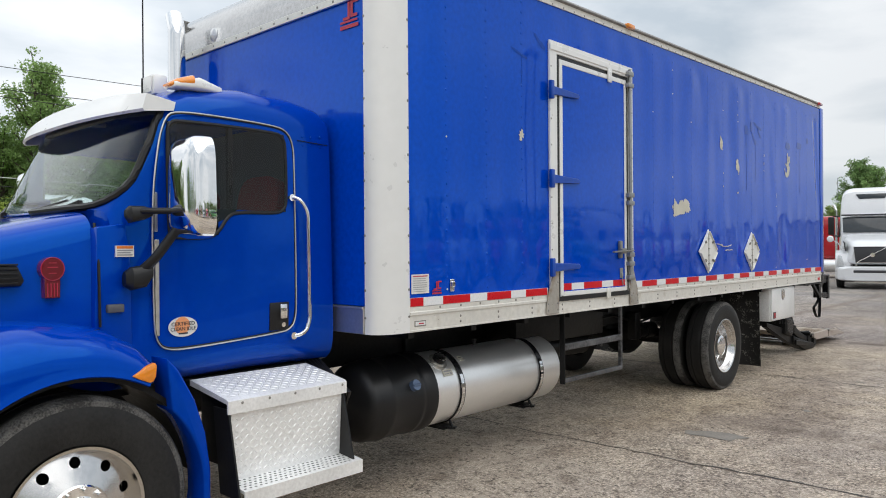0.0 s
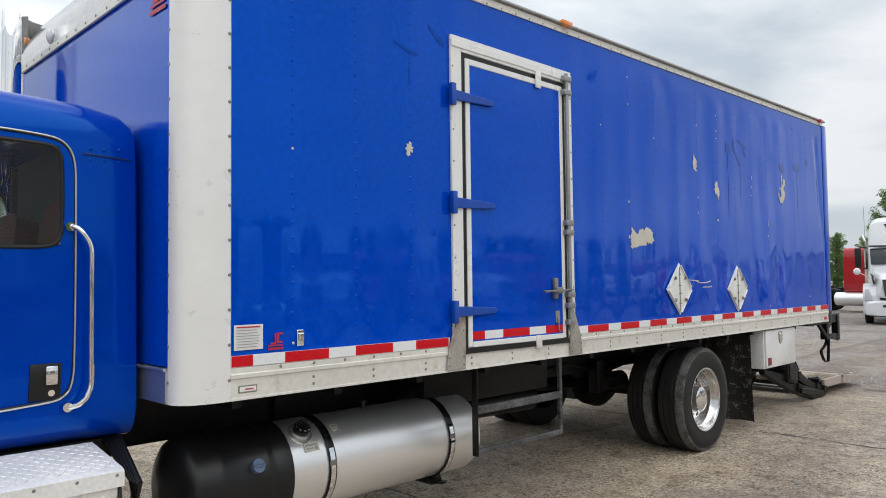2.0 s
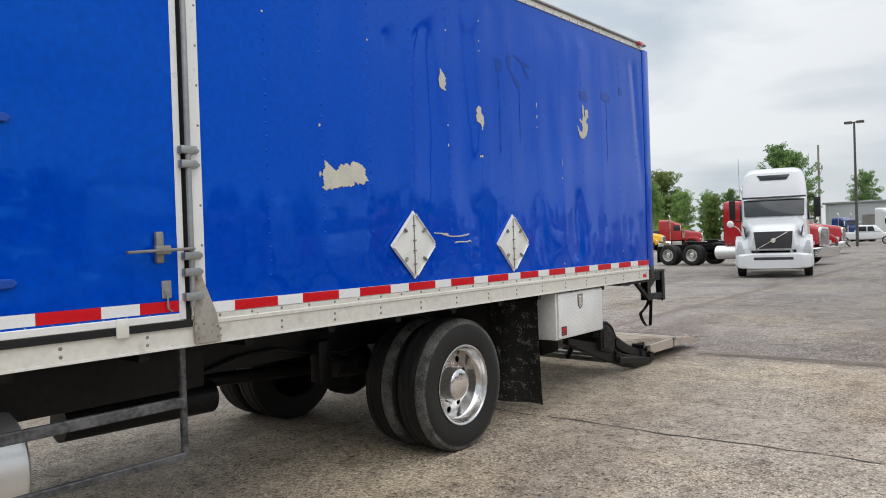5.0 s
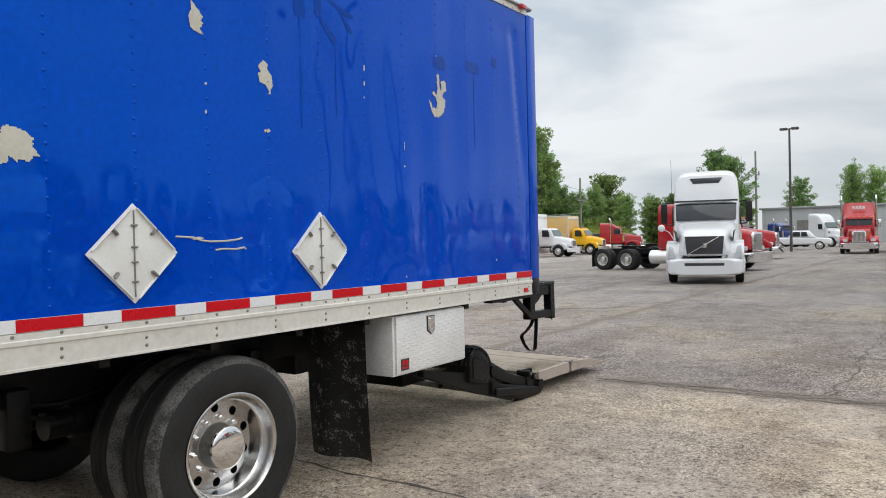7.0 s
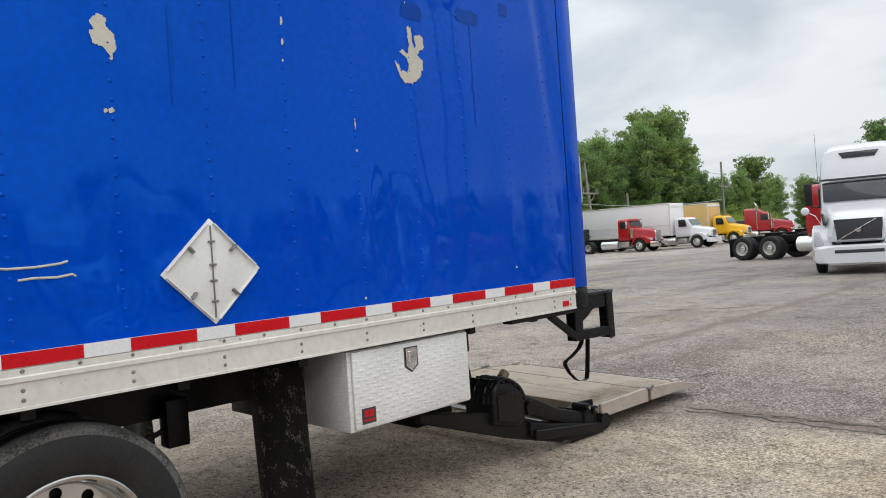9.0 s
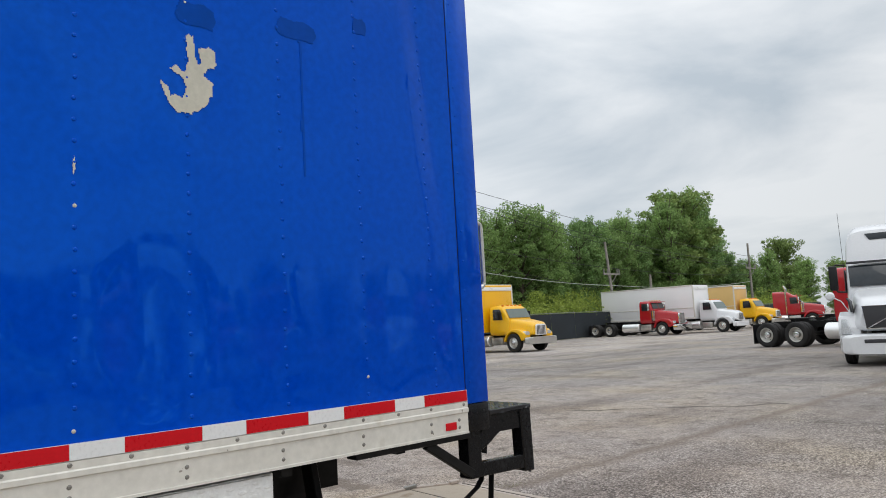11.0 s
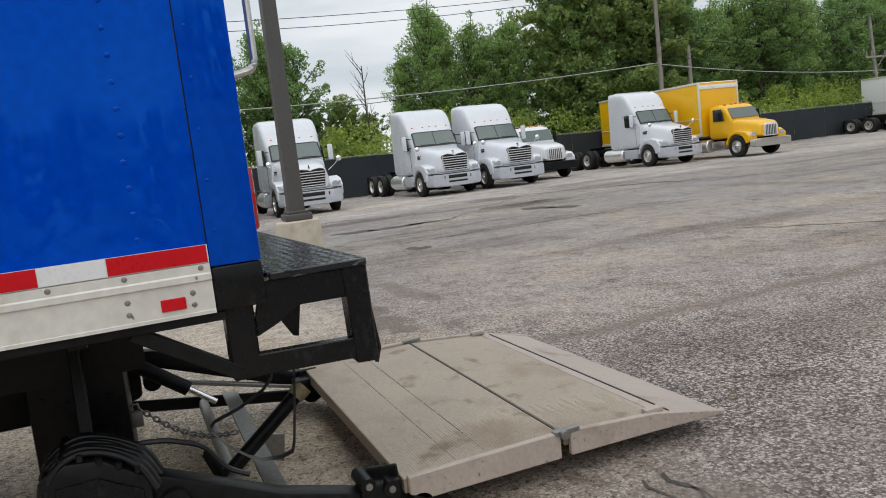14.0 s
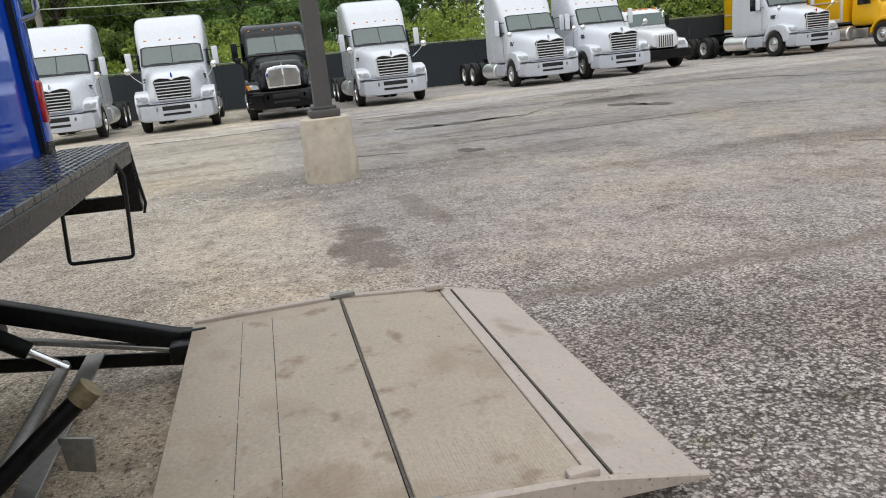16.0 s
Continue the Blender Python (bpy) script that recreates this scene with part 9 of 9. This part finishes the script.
light_pole(-11.51, 13.68, 11.0, "brown steel light pole on a round concrete base")
chip = random.Random(77)
chips = []
for k in range(1700):
    q, d = chip.uniform(0, 6.283), 0.37 + abs(chip.gauss(0, 0.55))
    cx, cy = -11.45 + d * math.cos(q) * 0.7, (13.55 if k % 3 else 12.6) + d * math.sin(q) * 1.5
    if math.hypot(cx + 11.51, cy - 13.68) < 0.37:
        continue
    s = chip.uniform(0.004, 0.011) if k % 12 else chip.uniform(0.012, 0.024)
    chips.append(turned(prism([(s * chip.uniform(0.6, 1.2) * math.cos(a), s * chip.uniform(0.6, 1.2) * math.sin(a)) for a in (0.3, 1.6, 2.9, 4.1, 5.3)], "z", 0, s * 0.5), pose(cx, cy, rise(cy), chip.uniform(-12, 12), chip.uniform(-12, 12), 0)))
solo("concrete_chips", joined(*chips), DUST, "pale broken concrete chips round the lamp post base", "chips", kind="stuff", clean=False)
light_pole(-11.75, 75.0, 10.6, "tall dark light pole with two lamp heads", False)
light_pole(9.5, 23.6, 9.0, "tall dark light pole with two lamp heads across the lane")

POLES = [(-38.9, 44.1, 13.5), (-39.5, 47.1, 7.0), (-38.9, 64.4, 8.3), (-39.5, 71.9, 5.5), (-38.9, 92.0, 9.2), (-39.1, 4.7, 11.8), (-39.1, -18.0, 11.8), (-20.5, 104.0, 12.0)]
rnd = random.Random(2)
for k, (x, y, h) in enumerate(POLES):
    t = thing("utility_pole", (x, y, 0), "weathered grey wooden utility pole", "utility pole", "poles behind the fence")
    lean = 0.45 if k == 2 else 0.0
    part("shaft", rod((x, y + lean, 0), (x, y - lean, h), 0.16, 10, 0.11), WOOD_POLE, t)
    if h > 8:
        part("cross_arm", joined(bar((x + 0.16, y - 1.25, h - 2.9), (x + 0.16, y + 1.25, h - 2.9), 0.1, 0.13), bar((x + 0.2, y - 0.75, h - 2.9), (x + 0.2, y, h - 3.6), 0.03, 0.05), bar((x + 0.2, y + 0.75, h - 2.9), (x + 0.2, y, h - 3.6), 0.03, 0.05)), WOOD_POLE, t)
        for s in (-1.15, -0.6, 0.85, 1.15):
            part("insulator", rod((x + 0.16, y + s, h - 2.84), (x + 0.16, y + s, h - 2.45), 0.06, 8), STEEL_DARK, t)


def wire(p, q, sag, r=0.018, skin=None):
    p, q = Vector(p), Vector(q)
    pts = [p.lerp(q, k / 16) - Vector((0, 0, sag * 4 * (k / 16) * (1 - k / 16))) for k in range(17)]
    solo("overhead_wire", tube(pts, r, 5), skin or PLASTIC, "thin dark overhead wire between poles", "wire", group="overhead wires", clean=False)


for a, b in ((5, 0), (6, 5), (0, 4)):
    pa, pb = POLES[a], POLES[b]
    for dz, s in ((1.5, 0.5), (2.5, 0.6), (2.7, 0.9), (7.0, 0.8)):
        wire((pa[0], pa[1], max(2.0, pa[2] - dz)), (pb[0], pb[1], max(2.5, pb[2] - dz)), s)
wire((-38.9, 44.1, 5.9), (-38.9, 64.6, 4.4), 0.3, 0.026, CABLE)
wire((-38.9, 64.6, 4.4), (-38.9, 92, 4.8), 0.4, 0.026, CABLE)
wire((-39.1, 4.7, 5.2), (-38.9, 44.1, 6.0), 0.5, 0.028, CABLE)
wire((-38.9, 44.1, 7.6), (-38.9, 92, 5.6), 0.8)

wh = thing("warehouse", (-10, 135, 0), "long low grey warehouse with ribbed metal walls", "building")
part("wall", box(-25, 45, 130, 160, 0, 5.4), WALL_GREY, wh)
part("roof", box(-25.4, 45.4, 129.6, 160.4, 5.4, 5.7, 0.05, 1), GALV, wh, "grey metal roof edge")
stuff(part("wall_ribs", joined(*[box(-24.5 + 1.0 * k, -24.4 + 1.0 * k, 129.93, 130.0, 0, 5.4) for k in range(69)]), WALL_GREY, wh))
for k in range(4):
    part("dock_door", box(-20 + 16 * k, -16.5 + 16 * k, 129.9, 129.99, 0.0, 3.6), STEEL_DARK, wh)


# ---- trees ----
def foliage(spots, size, seed, flat=0.6):
    """Many small pointed leaves in clumps."""
    r = np.random.default_rng(seed)
    spots = np.asarray(spots)
    n = len(spots)
    a = r.normal(size=(n, 3))
    a /= np.linalg.norm(a, axis=1)[:, None]
    b = np.cross(a, r.normal(size=(n, 3)))
    b /= np.linalg.norm(b, axis=1)[:, None]
    c = np.cross(a, b)
    s = size * r.uniform(0.6, 1.35, n)[:, None]
    v = np.empty((n, 3, 3))
    v[:, 0] = spots - a * s * 0.9
    v[:, 1] = spots + b * s * 0.8 + c * s * 0.3
    v[:, 2] = spots + a * s * 0.9 - b * s * 0.25
    f = np.arange(n)[:, None] * 3 + np.array([[0, 1, 2]])
    me = bpy.data.meshes.new("leaves")
    me.from_pydata(v.reshape(-1, 3).tolist(), [], f.tolist())
    return me


def tree_mesh(h, seed, leaves, spread=0.3, low=0.12, size=0.2):
    """Trunk and limbs as one bmesh, and the places of the leaves."""
    r = random.Random(seed)
    g2 = np.random.default_rng(seed)
    tr = joined(rod((0, 0, 0), (0.1, 0.05, h * 0.45), 0.022 * h, 10, 0.014 * h), rod((0.1, 0.05, h * 0.45), (r.uniform(-0.4, 0.4), r.uniform(-0.4, 0.4), h * 0.88), 0.014 * h, 8, 0.004 * h))
    limbs, centres = [], []
    nl = 70
    for k in range(nl):
        f = low + (0.97 - low) * ((k + 0.5) / nl)
        q = k * 2.399 + r.uniform(-0.5, 0.5)
        wide = spread * h * (math.sin(math.pi * min(1, (f - low * 0.6) / (1.05 - low * 0.6))) ** 0.6) * r.uniform(0.55, 1.15)
        base = Vector((0.1 * f, 0.05, h * f * 0.8))
        tip = Vector((math.cos(q) * wide, math.sin(q) * wide, h * f + r.uniform(-0.04, 0.09) * h))
        limbs.append(rod(base, tip, 0.006 * h, 5, 0.002 * h))
        for s in (0.4, 0.62, 0.82, 1.0):
            centres.append((base.lerp(tip, s) + Vector((r.uniform(-1, 1), r.uniform(-1, 1), r.uniform(-1, 1))) * 0.02 * h, h * r.uniform(0.024, 0.05)))
    for k in range(16):
        centres.append((Vector((r.uniform(-0.1, 0.1) * h * spread * 2, r.uniform(-0.1, 0.1) * h * spread * 2, h * r.uniform(0.8, 0.98))), h * r.uniform(0.03, 0.06)))
    pts = []
    for c, rad in centres:
        per = int(leaves / len(centres) * (1.35 - 0.75 * c.z / h))
        d = g2.normal(size=(per, 3))
        d /= np.linalg.norm(d, axis=1)[:, None]
        d *= (g2.uniform(0.15, 1.0, per) ** 0.5)[:, None] * rad * np.array([1.15, 1.15, 0.85])
        pts.append(np.array(c) + d)
    return joined(tr, *limbs), np.concatenate(pts)


def tree(h, seed, leaves, mat_leaf, label, spread=0.3, low=0.12, size=0.2):
    wood, pts = tree_mesh(h, seed, leaves, spread, low, size)
    t = thing("tree", (0, 0, 0), label, "tree", "trees behind the yard")
    part("trunk", wood, BARK, t, clean=False)
    me = foliage(pts, size, seed)
    me.materials.append(mat_leaf)
    cr = new("crown", me)
    cr.parent = t
    cr["label"] = "uneven crown of many small leaves"
    return t


KINDS = [tree(12, 1, 30000, LEAF_A, "tall broad green tree behind the fence", 0.22, 0.06, 0.115), tree(10, 2, 26000, LEAF_B, "deep green tree behind the fence", 0.24, 0.05, 0.11), tree(13, 3, 27000, LEAF_A, "tall narrow poplar-like green tree", 0.145, 0.05, 0.11),
         tree(8, 4, 30000, LEAF_D, "young yellow-green tree behind the fence", 0.29, 0.04, 0.105), tree(11, 5, 27000, LEAF_B, "dark green tree with a ragged crown", 0.18, 0.05, 0.115)]
rnd = random.Random(8)
spots = []
HEIGHTS = [(-30, 12), (0, 12.5), (12, 12), (19, 10.8), (40, 12), (43, 14.5), (46, 15.6), (49.5, 15.2), (52, 12), (56, 13), (60, 11.6), (65, 12.2), (71, 11.2), (75, 13), (80, 12.5), (84, 14.3), (88, 15.7), (93.5, 16.3), (96, 12), (99, 9.5), (130, 9.3)]


def crest(y):
    for (a, ha), (b, hb) in zip(HEIGHTS, HEIGHTS[1:]):
        if a <= y <= b:
            return ha + (hb - ha) * (y - a) / (b - a)
    return 10
# trees below y 0 are unseen, added to darken reflections in the front wall
y = -36.0
while y < 112:
    h = crest(y) * rnd.uniform(0.80, 1.05)
    if not (20.0 < y < 41.0 or 13.0 < y < 18.0):
        spots.append((-46 + rnd.uniform(-2.0, 2.0), y, h))
    if rnd.random() < 0.75 and not 20.5 < y < 46.0:
        spots.append((-53 + rnd.uniform(-3, 3), y + rnd.uniform(-1, 1), h * rnd.uniform(0.8, 0.98)))
    y += rnd.uniform(1.7, 2.8)
# an open stretch with one low round tree and a bare one, then a taller clump
spots += [(-46.0, 20.3, 10.4), (-45.5, 21.8, 9.2), (-47.0, 23.0, 5.2), (-46.0, 24.9, 6.1), (-46.5, 26.6, 5.0), (-46.5, 29.5, 8.6), (-45.5, 30.9, 11.7), (-47.0, 32.4, 11.0), (-45.8, 34.2, 10.4), (-46.0, 35.6, 9.6), (-46.0, 37.1, 10.5), (-52.0, 35.0, 10.2), (-52.5, 38.5, 9.6), (-52.0, 41.0, 10.5)]
spots += [(-45.5, 15.3, 12.6), (-47.0, 13.6, 9.0), (-46.5, 17.6, 9.0)]
spots += [(-45.0, 42.0, 15.2), (-45.5, 44.6, 15.9), (-45.0, 47.0, 15.4), (-46.0, 49.4, 15.0), (-45.5, 89.0, 16.0), (-46.0, 92.5, 16.4)]
# low wood the paint reflects beyond the lane, unseen trees ahead to dim sky
spots += [(50 + rnd.uniform(-2, 2), -40 + 3.2 * k, rnd.uniform(6.2, 7.8)) for k in range(44)] + [(-42 + 4.4 * k, -62 + rnd.uniform(-3, 3), rnd.uniform(9, 12)) for k in range(21)] + [(-50, 116, 8.4), (-46, 120, 8), (-42.5, 117, 8.4), (-39.5, 122, 7.8), (-36, 119, 8.2), (-33, 124, 7.8), (-30, 121, 8.0), (-27.5, 127, 7.6), (-16, 166, 15), (-12, 168, 14), (-18.3, 76.5, 9.6), (-17.2, 77.5, 8.8), (-18.0, 77.3, 9.0), (-17.6, 76.2, 8.4), (-55, 140, 14), (-26, 172, 13), (-16, 174, 11), (-5, 176, 12), (8, 175, 10), (-70, 150, 13), (-62, 130, 12), (20, 172, 12), (-34, 140, 9), (-45, 135, 9), (-38, 150, 11)]
first = {}
for k, (x, yy, h) in enumerate(spots):
    i = ((1, 4, 1, 4)[k % 4] if -19 < x < 0 and yy < 80 else 2 if 28 < yy < 41 or yy == 15.3 else rnd.choice([0, 0, 1, 2, 4, 2, 1, 3])) if h > 8 else 3
    src = KINDS[i]
    base_h = (12, 10, 13, 8, 11)[i]
    s = h / base_h
    m = pose(x, yy, 0, 0, 0, rnd.uniform(0, 360)) @ Matrix.Diagonal((s * rnd.uniform(0.9, 1.15), s, s, 1))
    if i not in first:
        first[i] = True
        src.matrix_basis = m
    else:
        c = copy_thing(src, Matrix.Identity(4))
        c.matrix_basis = m

# scrub along the fence
g3 = np.random.default_rng(4)
pts = []
for k in range(560):
    cy = g3.uniform(-30, 110)
    cx = g3.uniform(-43, -38.3)
    rad = g3.uniform(0.5, 1.3)
    cz = g3.uniform(0.6, 3.9) * (0.5 + 0.5 * (-cx - 38) / 5)
    d = g3.normal(size=(200, 3))
    d /= np.linalg.norm(d, axis=1)[:, None]
    pts.append(np.array((cx, cy, cz)) + d * (g3.uniform(0.2, 1, 200) ** 0.5)[:, None] * rad)
me = foliage(np.concatenate(pts), 0.12, 6)
me.materials.append(LEAF_C)
tagged(new("scrub", me), "yellow-green scrub and vines behind the fence", "bushes", kind="stuff")
# moss in the slab joints behind the truck
moss_pts = []
for mx, my, rx, ry, count in ((-3.98, 14.06, 0.022, 0.03, 90), (-3.97, 14.21, 0.03, 0.045, 130), (-3.99, 14.5, 0.02, 0.03, 40), (-4.03, 14.72, 0.02, 0.03, 30), (-5.9, 14.3, 0.05, 0.12, 160), (-5.75, 14.45, 0.04, 0.1, 140)):
    d = g3.normal(size=(count, 3)) * np.array([rx, ry, 0.004]) + np.array([mx, my, 0.007])
    d[:, 2] = np.abs(d[:, 2])
    moss_pts.append(d)
me = foliage(np.concatenate(moss_pts), 0.005, 9)
me.materials.append(MOSS)
tagged(new("moss", me), "small yellow-green moss tufts in the slab joints", "moss", kind="stuff")
dead = random.Random(3)
bare = [rod((0, 0, 0), (0.1, 0, 7.5), 0.09, 7, 0.03)]
for k in range(16):
    z = 3.2 + 0.27 * k
    q = dead.uniform(0, 6.28)
    n = Vector((math.cos(q), math.sin(q), 1.5)) * dead.uniform(0.5, 0.9)
    bare.append(rod((0.05, 0, z), Vector((0.05, 0, z)) + n, 0.025, 5, 0.008))
    bare.append(rod(Vector((0.05, 0, z)) + n * 0.5, Vector((0.05, 0, z)) + n * 0.5 + Vector((n.y, -n.x, 1.0)) * 0.6, 0.012, 4, 0.005))
solo("bare_tree", turned(joined(*bare), pose(-43.8, 25.8, 0)), BARK, "leafless grey tree among the green ones", "tree", (-43.8, 25.8, 0))
